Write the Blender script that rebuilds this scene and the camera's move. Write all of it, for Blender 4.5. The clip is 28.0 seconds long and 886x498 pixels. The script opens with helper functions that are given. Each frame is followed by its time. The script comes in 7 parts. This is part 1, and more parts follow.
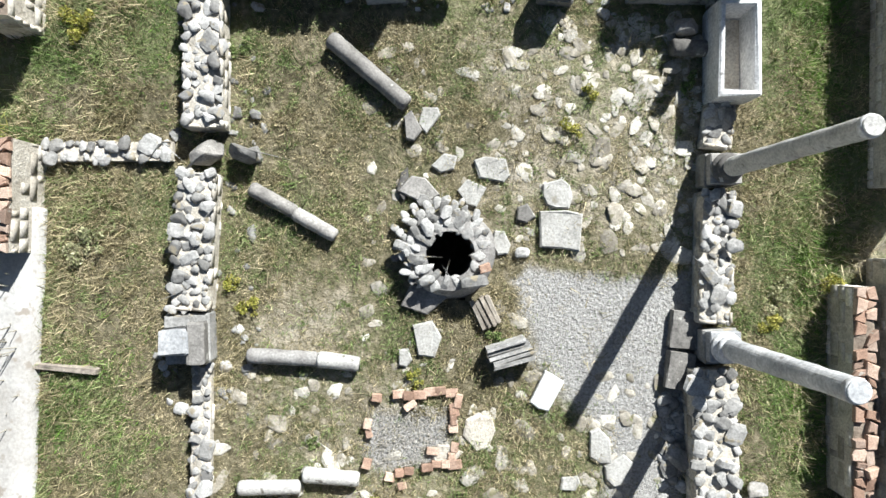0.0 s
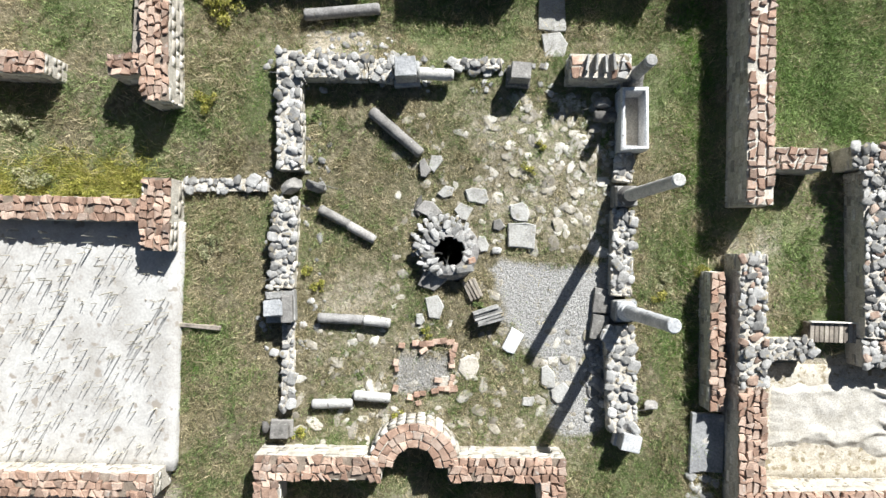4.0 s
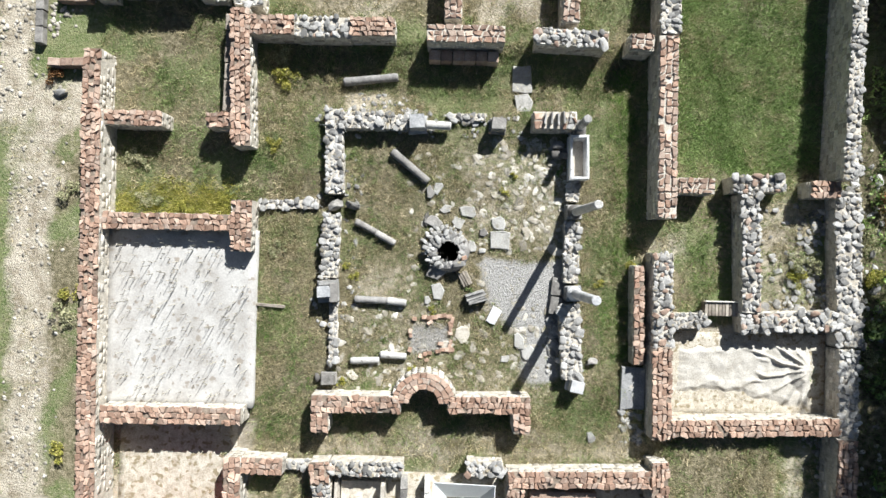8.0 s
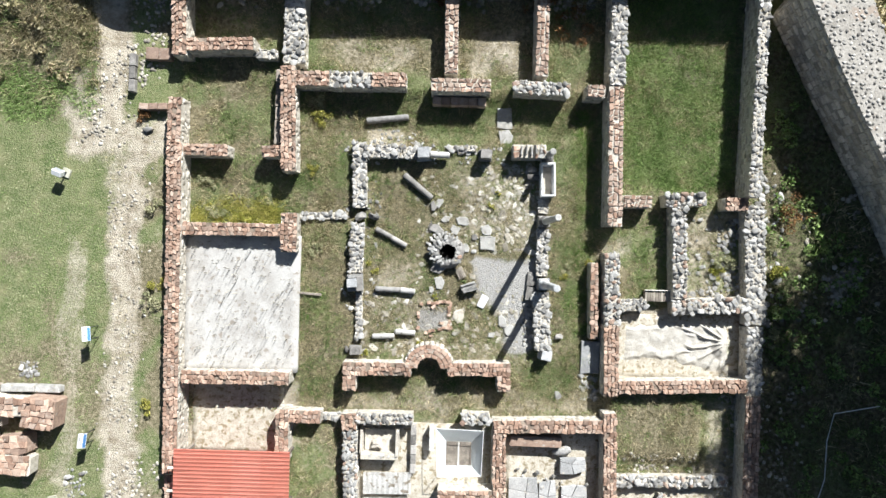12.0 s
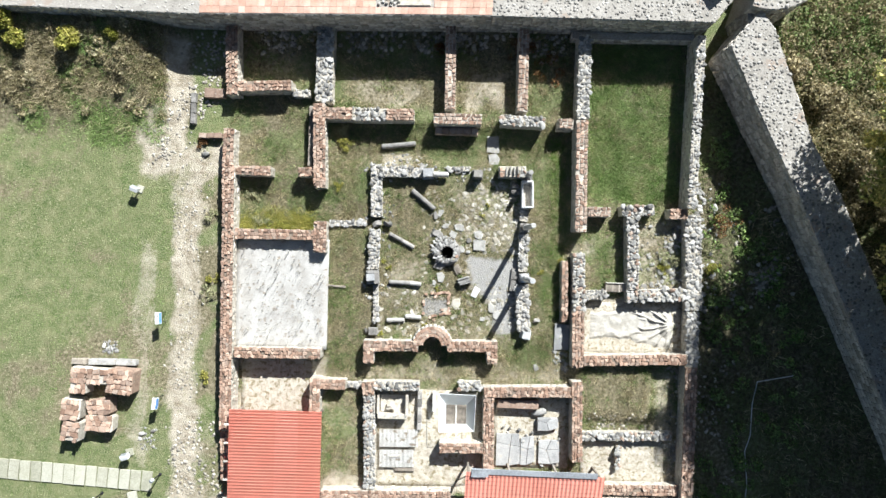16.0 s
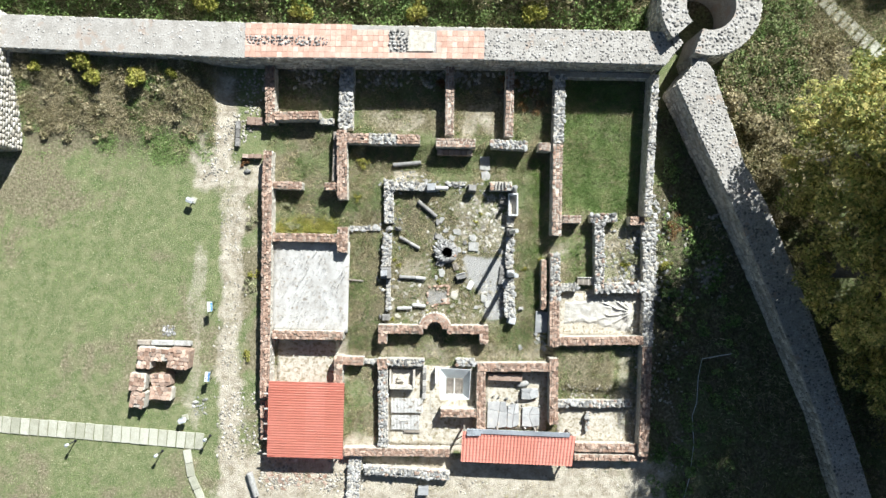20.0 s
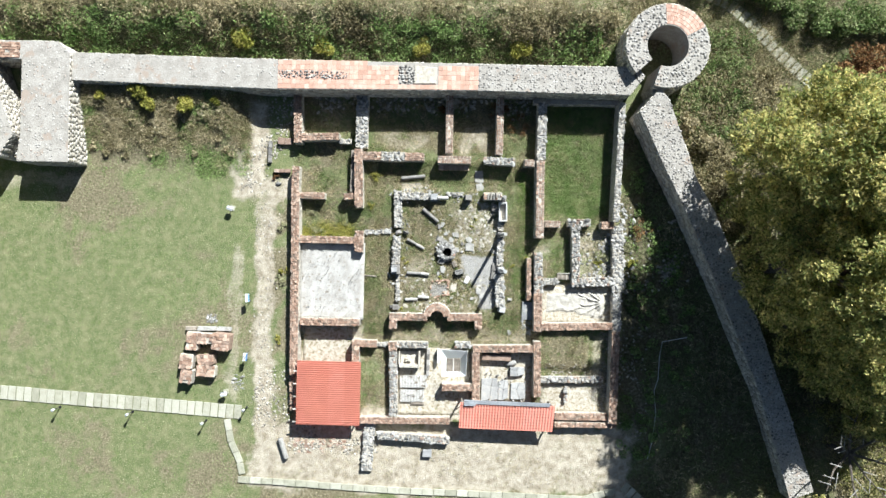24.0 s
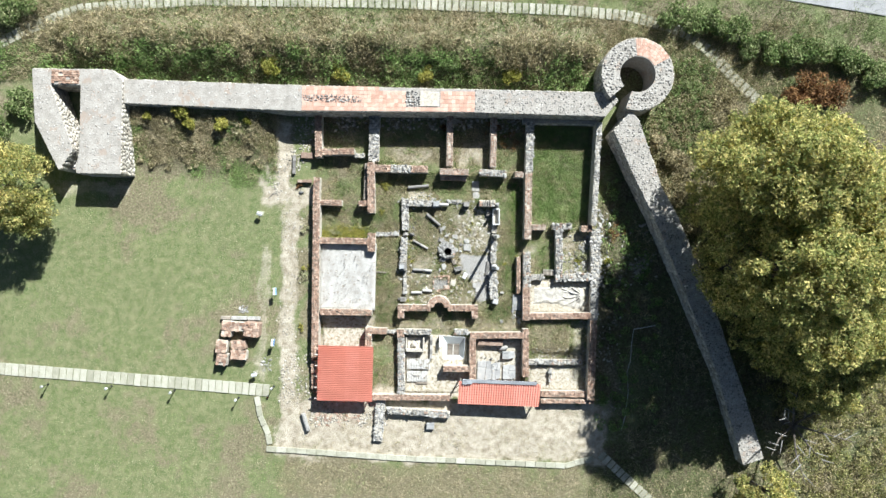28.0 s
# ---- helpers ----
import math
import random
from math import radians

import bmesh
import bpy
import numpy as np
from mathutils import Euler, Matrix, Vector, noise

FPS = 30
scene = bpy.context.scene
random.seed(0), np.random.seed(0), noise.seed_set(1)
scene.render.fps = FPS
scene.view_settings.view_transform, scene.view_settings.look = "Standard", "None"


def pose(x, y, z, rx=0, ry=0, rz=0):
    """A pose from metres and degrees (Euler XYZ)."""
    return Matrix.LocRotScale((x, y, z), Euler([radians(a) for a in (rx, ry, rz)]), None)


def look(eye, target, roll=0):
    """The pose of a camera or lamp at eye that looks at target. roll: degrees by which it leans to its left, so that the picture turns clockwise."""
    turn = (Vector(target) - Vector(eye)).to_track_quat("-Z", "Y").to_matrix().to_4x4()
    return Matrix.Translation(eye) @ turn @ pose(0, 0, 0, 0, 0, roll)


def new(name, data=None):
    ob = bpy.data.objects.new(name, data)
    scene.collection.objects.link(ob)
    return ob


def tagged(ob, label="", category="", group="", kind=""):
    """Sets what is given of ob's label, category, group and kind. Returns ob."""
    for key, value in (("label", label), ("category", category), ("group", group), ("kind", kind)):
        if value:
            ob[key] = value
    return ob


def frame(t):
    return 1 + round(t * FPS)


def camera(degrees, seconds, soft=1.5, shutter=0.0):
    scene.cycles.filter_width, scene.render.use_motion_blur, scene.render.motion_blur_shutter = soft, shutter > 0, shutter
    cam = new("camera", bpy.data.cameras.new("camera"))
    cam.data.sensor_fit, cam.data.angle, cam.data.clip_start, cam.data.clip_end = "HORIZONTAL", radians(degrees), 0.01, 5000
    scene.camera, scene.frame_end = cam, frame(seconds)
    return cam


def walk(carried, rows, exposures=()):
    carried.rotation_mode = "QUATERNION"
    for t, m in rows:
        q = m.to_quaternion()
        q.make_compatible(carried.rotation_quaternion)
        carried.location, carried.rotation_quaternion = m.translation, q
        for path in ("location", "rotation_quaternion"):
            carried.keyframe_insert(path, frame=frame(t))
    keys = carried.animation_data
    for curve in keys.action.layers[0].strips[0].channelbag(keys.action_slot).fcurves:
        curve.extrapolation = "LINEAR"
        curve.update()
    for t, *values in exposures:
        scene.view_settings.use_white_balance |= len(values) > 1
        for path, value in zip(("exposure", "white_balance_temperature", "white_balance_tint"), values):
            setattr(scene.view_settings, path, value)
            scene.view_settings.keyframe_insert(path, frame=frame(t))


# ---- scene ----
# ---------------------------------------------------------------- camera
cam = camera(72.0, 28.0)
# seconds, metres east, north and up, then the turn in degrees: the lens looks straight down while it climbs
ROWS = [
    (0.0, 0.116, -0.143, 8.622, 0.350, -0.323, 1.880),
    (1.0, 0.109, -0.160, 9.645, 0.356, -0.264, 1.848),
    (2.0, 0.103, -0.173, 10.758, 0.357, -0.210, 1.818),
    (3.0, 0.101, -0.183, 11.941, 0.355, -0.163, 1.790),
    (4.0, 0.099, -0.189, 13.179, 0.349, -0.121, 1.764),
    (5.0, 0.099, -0.191, 14.456, 0.340, -0.086, 1.740),
    (6.0, 0.100, -0.189, 15.758, 0.328, -0.056, 1.718),
    (7.0, 0.100, -0.186, 17.075, 0.314, -0.030, 1.696),
    (8.0, 0.100, -0.178, 18.402, 0.296, -0.012, 1.677),
    (9.0, 0.100, -0.168, 19.739, 0.276, 0.003, 1.660),
    (10.0, 0.099, -0.157, 21.085, 0.254, 0.012, 1.643),
    (11.0, 0.096, -0.141, 22.443, 0.230, 0.016, 1.628),
    (12.0, 0.091, -0.124, 23.818, 0.203, 0.015, 1.615),
    (13.0, 0.083, -0.105, 25.216, 0.175, 0.010, 1.603),
    (14.0, 0.074, -0.084, 26.642, 0.144, -0.000, 1.592),
    (15.0, 0.059, -0.061, 28.098, 0.114, -0.015, 1.582),
    (16.0, 0.043, -0.036, 29.589, 0.081, -0.035, 1.573),
    (17.0, 0.021, -0.010, 31.113, 0.047, -0.059, 1.566),
    (18.0, -0.006, 0.018, 32.671, 0.013, -0.087, 1.559),
    (19.0, -0.036, 0.046, 34.257, -0.022, -0.120, 1.553),
    (20.0, -0.074, 0.076, 35.866, -0.057, -0.156, 1.548),
    (21.0, -0.117, 0.106, 37.493, -0.093, -0.197, 1.544),
    (22.0, -0.167, 0.137, 39.131, -0.129, -0.241, 1.540),
    (23.0, -0.223, 0.168, 40.771, -0.165, -0.289, 1.538),
    (24.0, -0.287, 0.200, 42.411, -0.200, -0.341, 1.535),
    (25.0, -0.360, 0.232, 44.044, -0.236, -0.397, 1.533),
    (26.0, -0.440, 0.264, 45.668, -0.270, -0.455, 1.531),
    (27.0, -0.528, 0.296, 47.281, -0.304, -0.519, 1.530),
    (28.0, -0.627, 0.327, 48.885, -0.337, -0.584, 1.529),
]
walk(cam, [(t, pose(x, y, z, rx, ry, rz)) for t, x, y, z, rx, ry, rz in ROWS], [(0.0, 0.76, 6200, 6), (3.0, 0.70, 6230, 7), (6.0, 0.62, 6230, 7), (12.0, 0.70, 6200, 7), (18.0, 0.76, 6120, 5), (28.0, 0.77, 6080, 4)])

# ---------------------------------------------------------------- light
SUN_TURN, SUN_RISE = 62.0, 38.5
sun = new("sun", bpy.data.lights.new("sun", "SUN"))
sun.data.energy, sun.data.angle, sun.data.color = 6.7, radians(0.53), (1.0, 0.97, 0.94)
sun.matrix_world = look((60 * math.cos(radians(SUN_TURN)) * math.cos(radians(SUN_RISE)),
                         60 * math.sin(radians(SUN_TURN)) * math.cos(radians(SUN_RISE)),
                         60 * math.sin(radians(SUN_RISE))), (0, 0, 0))
world = bpy.data.worlds.new("sky")
scene.world = world
world.use_nodes = True
sky = world.node_tree.nodes.new("ShaderNodeTexSky")
sky.sky_type, sky.sun_disc = "NISHITA", False
sky.sun_elevation, sky.sun_rotation = radians(SUN_RISE), radians(90 - SUN_TURN)
world.node_tree.links.new(sky.outputs[0], world.node_tree.nodes["Background"].inputs[0])
world.node_tree.nodes["Background"].inputs[1].default_value = 0.039

# ---------------------------------------------------------------- tools
rng = random.Random(7)
nrng = np.random.default_rng(7)
LATTICE = np.random.default_rng(3).random((256, 256))


def soft(x, y, size, shift=0):
    """Smooth value noise in 0..1 with features of that many metres."""
    u, v = np.asarray(x) / size + 37.3 * shift + 500, np.asarray(y) / size + 11.7 * shift + 500
    i, j = np.floor(u).astype(int), np.floor(v).astype(int)
    a, b = u - i, v - j
    a, b = a * a * (3 - 2 * a), b * b * (3 - 2 * b)
    g = lambda p, q: LATTICE[p % 256, q % 256]
    return (g(i, j) * (1 - a) + g(i + 1, j) * a) * (1 - b) + (g(i, j + 1) * (1 - a) + g(i + 1, j + 1) * a) * b


def cloud(x, y, size, shift=0):
    return 0.55 * soft(x, y, size, shift) + 0.3 * soft(x, y, size / 2.1, shift + 1) + 0.15 * soft(x, y, size / 4.3, shift + 2)


def inside(x, y, x0, x1, y0, y1, edge=0.3):
    """1 within a rectangle, falling to 0 over a ragged edge."""
    r = (cloud(x, y, 0.9, 9) - 0.5) * 2.2 * edge
    d = np.minimum(np.minimum(x - x0, x1 - x), np.minimum(y - y0, y1 - y)) + r
    return np.clip(d / edge + 0.5, 0, 1)


def sheet(name, verts, faces):
    """A mesh from arrays of places and of triangles or quads."""
    verts, faces = np.asarray(verts, np.float32), np.asarray(faces, np.int32)
    me = bpy.data.meshes.new(name)
    me.vertices.add(len(verts))
    me.vertices.foreach_set("co", verts.ravel())
    n = faces.shape[1]
    me.loops.add(faces.size)
    me.loops.foreach_set("vertex_index", faces.ravel())
    me.polygons.add(len(faces))
    me.polygons.foreach_set("loop_start", np.arange(0, faces.size, n, dtype=np.int32))
    me.update(calc_edges=True)
    return me


def bm_mesh(name, bm, smooth=False):
    me = bpy.data.meshes.new(name)
    bmesh.ops.recalc_face_normals(bm, faces=bm.faces)
    bm.to_mesh(me)
    bm.free()
    if smooth:
        me.polygons.foreach_set("use_smooth", [True] * len(me.polygons))
    return me


def thing(name, label, category, x=0, y=0, z=0, turn=0, group="", kind=""):
    ob = new(name)
    ob.empty_display_size = 0.2
    ob.matrix_world = pose(x, y, z, 0, 0, turn)
    return tagged(ob, label, category, group, kind)


def part(name, bm, material, parent, label="", m=None, smooth=False):
    """One mesh object under a thing or a part; bm is a bmesh or a finished mesh."""
    me = bm if isinstance(bm, bpy.types.Mesh) else bm_mesh(name, bm, smooth)
    if not me.materials:
        me.materials.append(material)
    ob = new(name, me)
    ob.parent = parent
    if m is not None:
        ob.matrix_basis = m
    return tagged(ob, label)


def box(sx, sy, sz, x=0, y=0, z=0, bevel=0.01, turn=0, bm=None, jitter=0.0, seed=0):
    """A block that stands on z, with softened, uneven edges."""
    own = bm or bmesh.new()
    made = bmesh.ops.create_cube(own, size=1, matrix=pose(x, y, z + sz / 2, 0, 0, turn) @ Matrix.Diagonal((sx, sy, sz, 1)))["verts"]
    if bevel:
        edges = list({e for v in made for e in v.link_edges})
        made = [v for v in bmesh.ops.bevel(own, geom=edges, offset=bevel, segments=1, affect="EDGES", profile=0.5)["verts"]]
    if jitter:
        r = random.Random(seed)
        for v in made:
            v.co += Vector((r.uniform(-1, 1), r.uniform(-1, 1), r.uniform(-1, 1))) * jitter
    return own


def lathe(profile, steps=24, bm=None, wobble=0.0, seed=0):
    """A turned body from (radius, height) rings, closed at both ends."""
    own = bm or bmesh.new()
    r = random.Random(seed)
    rings = []
    for rad, z in profile:
        rings.append([own.verts.new((max(rad, 0.001) * (1 + r.uniform(-wobble, wobble)) * math.cos(a), max(rad, 0.001) * (1 + r.uniform(-wobble, wobble)) * math.sin(a), z))
                      for a in (2 * math.pi * k / steps for k in range(steps))])
    for lo, hi in zip(rings, rings[1:]):
        for k in range(steps):
            own.faces.new((lo[k], lo[(k + 1) % steps], hi[(k + 1) % steps], hi[k]))
    own.faces.new(rings[0][::-1]), own.faces.new(rings[-1])
    return own


def tube(points, radius, steps=8, bm=None):
    """A round bar along places, tapering if radius is a pair."""
    own = bm or bmesh.new()
    r0, r1 = radius if isinstance(radius, tuple) else (radius, radius)
    rings = []
    for k, p in enumerate(points):
        p = Vector(p)
        ahead = (Vector(points[min(k + 1, len(points) - 1)]) - Vector(points[max(k - 1, 0)])).normalized()
        side = ahead.orthogonal().normalized()
        up = ahead.cross(side)
        rad = r0 + (r1 - r0) * k / max(1, len(points) - 1)
        rings.append([own.verts.new(p + rad * (math.cos(a) * side + math.sin(a) * up)) for a in (2 * math.pi * s / steps for s in range(steps))])
    for lo, hi in zip(rings, rings[1:]):
        for s in range(steps):
            own.faces.new((lo[s], lo[(s + 1) % steps], hi[(s + 1) % steps], hi[s]))
    own.faces.new(rings[0][::-1]), own.faces.new(rings[-1])
    return own


def flat_stone(outline, thick, bevel=0.015, rough=0.0, seed=0, bm=None):
    """A slab with that outline (counter-clockwise), standing on z = 0, edges broken."""
    own = bm or bmesh.new()
    r = random.Random(seed)
    cx, cy = sum(p[0] for p in outline) / len(outline), sum(p[1] for p in outline) / len(outline)
    tops = [thick + r.uniform(-rough, rough) for _ in outline]
    low = [own.verts.new((x, y, 0)) for x, y in outline]
    mid = [own.verts.new((x, y, t - bevel)) for (x, y), t in zip(outline, tops)]
    top = []
    for (x, y), t in zip(outline, tops):
        d = math.hypot(x - cx, y - cy) or 1
        k = max(0.2, 1 - bevel * r.uniform(0.8, 1.6) / d)
        top.append(own.verts.new((cx + (x - cx) * k, cy + (y - cy) * k, t)))
    n = len(outline)
    for a, b in ((low, mid), (mid, top)):
        for k in range(n):
            own.faces.new((a[k], a[(k + 1) % n], b[(k + 1) % n], b[k]))
    own.faces.new(top)
    own.faces.new(low[::-1])
    return own


def rect_outline(sx, sy, seed, uneven=0.04):
    r = random.Random(seed)
    j = lambda: r.uniform(-uneven, uneven)
    return [(-sx / 2 + j(), -sy / 2 + j()), (r.uniform(-0.2, 0.2) * sx, -sy / 2 + j()), (sx / 2 + j(), -sy / 2 + j()), (sx / 2 + j(), sy / 2 + j()), (r.uniform(-0.2, 0.2) * sx, sy / 2 + j()), (-sx / 2 + j(), sy / 2 + j())]


def blob_outline(rx, ry, corners, seed, uneven=0.18):
    r = random.Random(seed)
    out = []
    for k in range(corners):
        a = 2 * math.pi * (k + r.uniform(-0.3, 0.3)) / corners
        q = 1 + r.uniform(-uneven, uneven)
        out.append((rx * q * math.cos(a), ry * q * math.sin(a)))
    return out


def rock_mesh(seed, fine=2, flat=0.62, edgy=0.16):
    """A field stone about 1 m across, its foot at z = 0."""
    bm = bmesh.new()
    bmesh.ops.create_icosphere(bm, subdivisions=fine, radius=0.5)
    r = random.Random(seed)
    off = Vector((r.uniform(-50, 50), r.uniform(-50, 50), r.uniform(-50, 50)))
    sx, sy = r.uniform(0.85, 1.15), r.uniform(0.75, 1.0)
    cuts = [(Vector((r.uniform(-1, 1), r.uniform(-1, 1), r.uniform(-0.2, 1))).normalized(), r.uniform(0.24, 0.40)) for _ in range(9)]
    for v in bm.verts:
        c = v.co.copy()
        c *= 1 + edgy * noise.noise(c * 2.2 + off) * 1.6
        for n, d in cuts:
            over = c.dot(n) - d
            if over > 0:
                c -= n * over * 0.92
        v.co = Vector((c.x * sx, c.y * sy, c.z * flat + 0.3))
    low = min(v.co.z for v in bm.verts)
    for v in bm.verts:
        v.co.z -= low
    for e in bm.edges:
        if len(e.link_faces) == 2 and e.calc_face_angle() > 0.42:
            e.smooth = False
    return bm_mesh("stone", bm, True)


def broken_stone(seed):
    """An angular broken stone about 1 m long, its foot at z = 0."""
    r = random.Random(seed)
    bm = bmesh.new()
    sx, sy, sz = r.uniform(0.48, 0.62), r.uniform(0.32, 0.5), r.uniform(0.24, 0.34)
    for _ in range(20):
        d = Vector((r.gauss(0, 1), r.gauss(0, 1), r.gauss(0, 1))).normalized()
        f = max(abs(d.x), abs(d.y), abs(d.z)) ** -0.45
        bm.verts.new((d.x * sx * f * r.uniform(0.85, 1.1), d.y * sy * f * r.uniform(0.85, 1.1), d.z * sz * f * r.uniform(0.85, 1.1) + sz))
    hull = bmesh.ops.convex_hull(bm, input=bm.verts[:])
    bmesh.ops.delete(bm, geom=[g for g in hull["geom_interior"] if isinstance(g, bmesh.types.BMVert)], context="VERTS")
    bmesh.ops.bevel(bm, geom=bm.edges[:], offset=0.035, segments=1, affect="EDGES", profile=0.5)
    low = min(v.co.z for v in bm.verts)
    for v in bm.verts:
        v.co.z -= low
    return bm_mesh("stone", bm, False)


def block_mesh(seed):
    """A roughly squared field stone about 1 m long, its foot at z = 0."""
    r = random.Random(seed)
    bm = bmesh.new()
    bmesh.ops.create_cube(bm, size=1)
    for v in bm.verts:
        v.co += Vector((r.uniform(-0.13, 0.13), r.uniform(-0.13, 0.13), r.uniform(-0.12, 0.12)))
    bmesh.ops.bevel(bm, geom=bm.edges[:], offset=r.uniform(0.16, 0.22), segments=1, affect="EDGES", profile=0.5)
    sx, sy, sz = r.uniform(0.85, 1.1), r.uniform(0.62, 0.85), r.uniform(0.42, 0.6)
    for v in bm.verts:
        v.co = Vector(((v.co.x + r.uniform(-0.03, 0.03)) * sx, (v.co.y + r.uniform(-0.03, 0.03)) * sy, (v.co.z + r.uniform(-0.03, 0.03)) * sz))
    low = min(v.co.z for v in bm.verts)
    for v in bm.verts:
        v.co.z -= low
    return bm_mesh("stone", bm, False)


def many_blocks(places):
    """Arrays for joined blocks: rows of centre, half sizes along u, v, n and the unit ways u and n (v is up)."""
    vs, fs = [], []
    quad = np.array([(0, 1, 3, 2), (4, 6, 7, 5), (0, 4, 5, 1), (2, 3, 7, 6), (0, 2, 6, 4), (1, 5, 7, 3)])
    for k, (c, u, n, a, b, d) in enumerate(places):
        corners = []
        for i in (-1, 1):
            for j in (-1, 1):
                for l in (-1, 1):
                    f = 0.93 if l > 0 else 1.0
                    corners.append((c[0] + u[0] * a * i * f * rng.uniform(0.92, 1) + n[0] * d * l, c[1] + u[1] * a * i * f * rng.uniform(0.92, 1) + n[1] * d * l, c[2] + b * j * f * rng.uniform(0.92, 1)))
        vs += corners
        fs.append(quad + 8 * k)
    return np.array(vs), np.concatenate(fs) if fs else np.zeros((0, 4), int)

# ---------------------------------------------------------------- materials
def material(name, colours, scale=3.0, grain=40.0, bump=0.4, rough=0.9, spread="object", vary=0.25, hue=0.02, specks=None, metal=0.0, grain_amount=0.35, stretch=None):
    """A weathered surface: a ramp of colours by broad patches, fine grain, and a shade of its own for each piece."""
    mat = bpy.data.materials.new(name)
    mat.use_nodes = True
    nt = mat.node_tree
    nodes, links = nt.nodes, nt.links
    bsdf = nodes["Principled BSDF"]
    bsdf.inputs["Roughness"].default_value, bsdf.inputs["Metallic"].default_value = rough, metal
    bsdf.inputs["Specular IOR Level"].default_value = 0.25
    geo = nodes.new("ShaderNodeNewGeometry")
    place = geo.outputs["Position"]
    if stretch:
        m = nodes.new("ShaderNodeMapping")
        m.inputs["Scale"].default_value = stretch
        links.new(place, m.inputs[0])
        place = m.outputs[0]
    broad, fine = nodes.new("ShaderNodeTexNoise"), nodes.new("ShaderNodeTexNoise")
    for tex, s, d in ((broad, scale, 5.0), (fine, grain, 4.0)):
        links.new(place, tex.inputs["Vector"])
        tex.inputs["Scale"].default_value, tex.inputs["Detail"].default_value, tex.inputs["Roughness"].default_value = s, d, 0.6
    shade = None
    if spread == "object":
        shade = nodes.new("ShaderNodeObjectInfo").outputs["Random"]
    elif spread == "island":
        shade = geo.outputs["Random Per Island"]
    ramp = nodes.new("ShaderNodeValToRGB")
    span = ramp.color_ramp
    span.elements[0].position, span.elements[1].position = 0.25, 0.75
    for k, c in enumerate(colours):
        e = span.elements[k] if k < 2 else span.elements.new(0.5)
        e.position, e.color = 0.28 + 0.44 * k / max(1, len(colours) - 1), (*c, 1)
    fac = broad.outputs["Fac"]
    if shade is not None:
        mix = nodes.new("ShaderNodeMath")
        mix.operation = "MULTIPLY_ADD"
        mix.inputs[1].default_value, mix.inputs[2].default_value = 0.5, -0.25
        links.new(shade, mix.inputs[0])
        add = nodes.new("ShaderNodeMath")
        links.new(mix.outputs[0], add.inputs[0])
        links.new(fac, add.inputs[1])
        fac = add.outputs[0]
    links.new(fac, ramp.inputs[0])
    colour = ramp.outputs[0]
    grit = nodes.new("ShaderNodeMapRange")
    grit.inputs[1].default_value, grit.inputs[2].default_value = 0.25, 0.75
    grit.inputs[3].default_value, grit.inputs[4].default_value = 1 - grain_amount, 1 + grain_amount
    links.new(fine.outputs["Fac"], grit.inputs[0])
    value = grit.outputs[0]
    if shade is not None:
        own = nodes.new("ShaderNodeMapRange")
        own.inputs[3].default_value, own.inputs[4].default_value = 1 - vary, 1 + vary
        turn = nodes.new("ShaderNodeMath")
        turn.operation = "MULTIPLY"
        turn.inputs[1].default_value = 7.31
        wrap = nodes.new("ShaderNodeMath")
        wrap.operation = "FRACT"
        links.new(shade, turn.inputs[0]), links.new(turn.outputs[0], wrap.inputs[0]), links.new(wrap.outputs[0], own.inputs[0])
        both = nodes.new("ShaderNodeMath")
        both.operation = "MULTIPLY"
        links.new(own.outputs[0], both.inputs[0]), links.new(value, both.inputs[1])
        value = both.outputs[0]
    hsv = nodes.new("ShaderNodeHueSaturation")
    links.new(colour, hsv.inputs["Color"]), links.new(value, hsv.inputs["Value"])
    colour = hsv.outputs[0]
    if specks:
        spot = nodes.new("ShaderNodeTexNoise")
        spot.inputs["Scale"].default_value, spot.inputs["Detail"].default_value = specks[1], 6.0
        links.new(place, spot.inputs["Vector"])
        edge = nodes.new("ShaderNodeMapRange")
        edge.inputs[1].default_value, edge.inputs[2].default_value = specks[2], specks[2] + 0.06
        links.new(spot.outputs["Fac"], edge.inputs[0])
        over = nodes.new("ShaderNodeMix")
        over.data_type = "RGBA"
        over.inputs[7].default_value = (*specks[0], 1)
        links.new(edge.outputs[0], over.inputs[0]), links.new(colour, over.inputs[6])
        colour = over.outputs[2]
    links.new(colour, bsdf.inputs["Base Color"])
    if bump:
        relief = nodes.new("ShaderNodeBump")
        relief.inputs["Strength"].default_value, relief.inputs["Distance"].default_value = bump, 0.02
        sum_ = nodes.new("ShaderNodeMath")
        sum_.operation = "MULTIPLY_ADD"
        sum_.inputs[1].default_value = 0.6
        links.new(fine.outputs["Fac"], sum_.inputs[0]), links.new(broad.outputs["Fac"], sum_.inputs[2])
        links.new(sum_.outputs[0], relief.inputs["Height"])
        links.new(relief.outputs[0], bsdf.inputs["Normal"])
    return mat


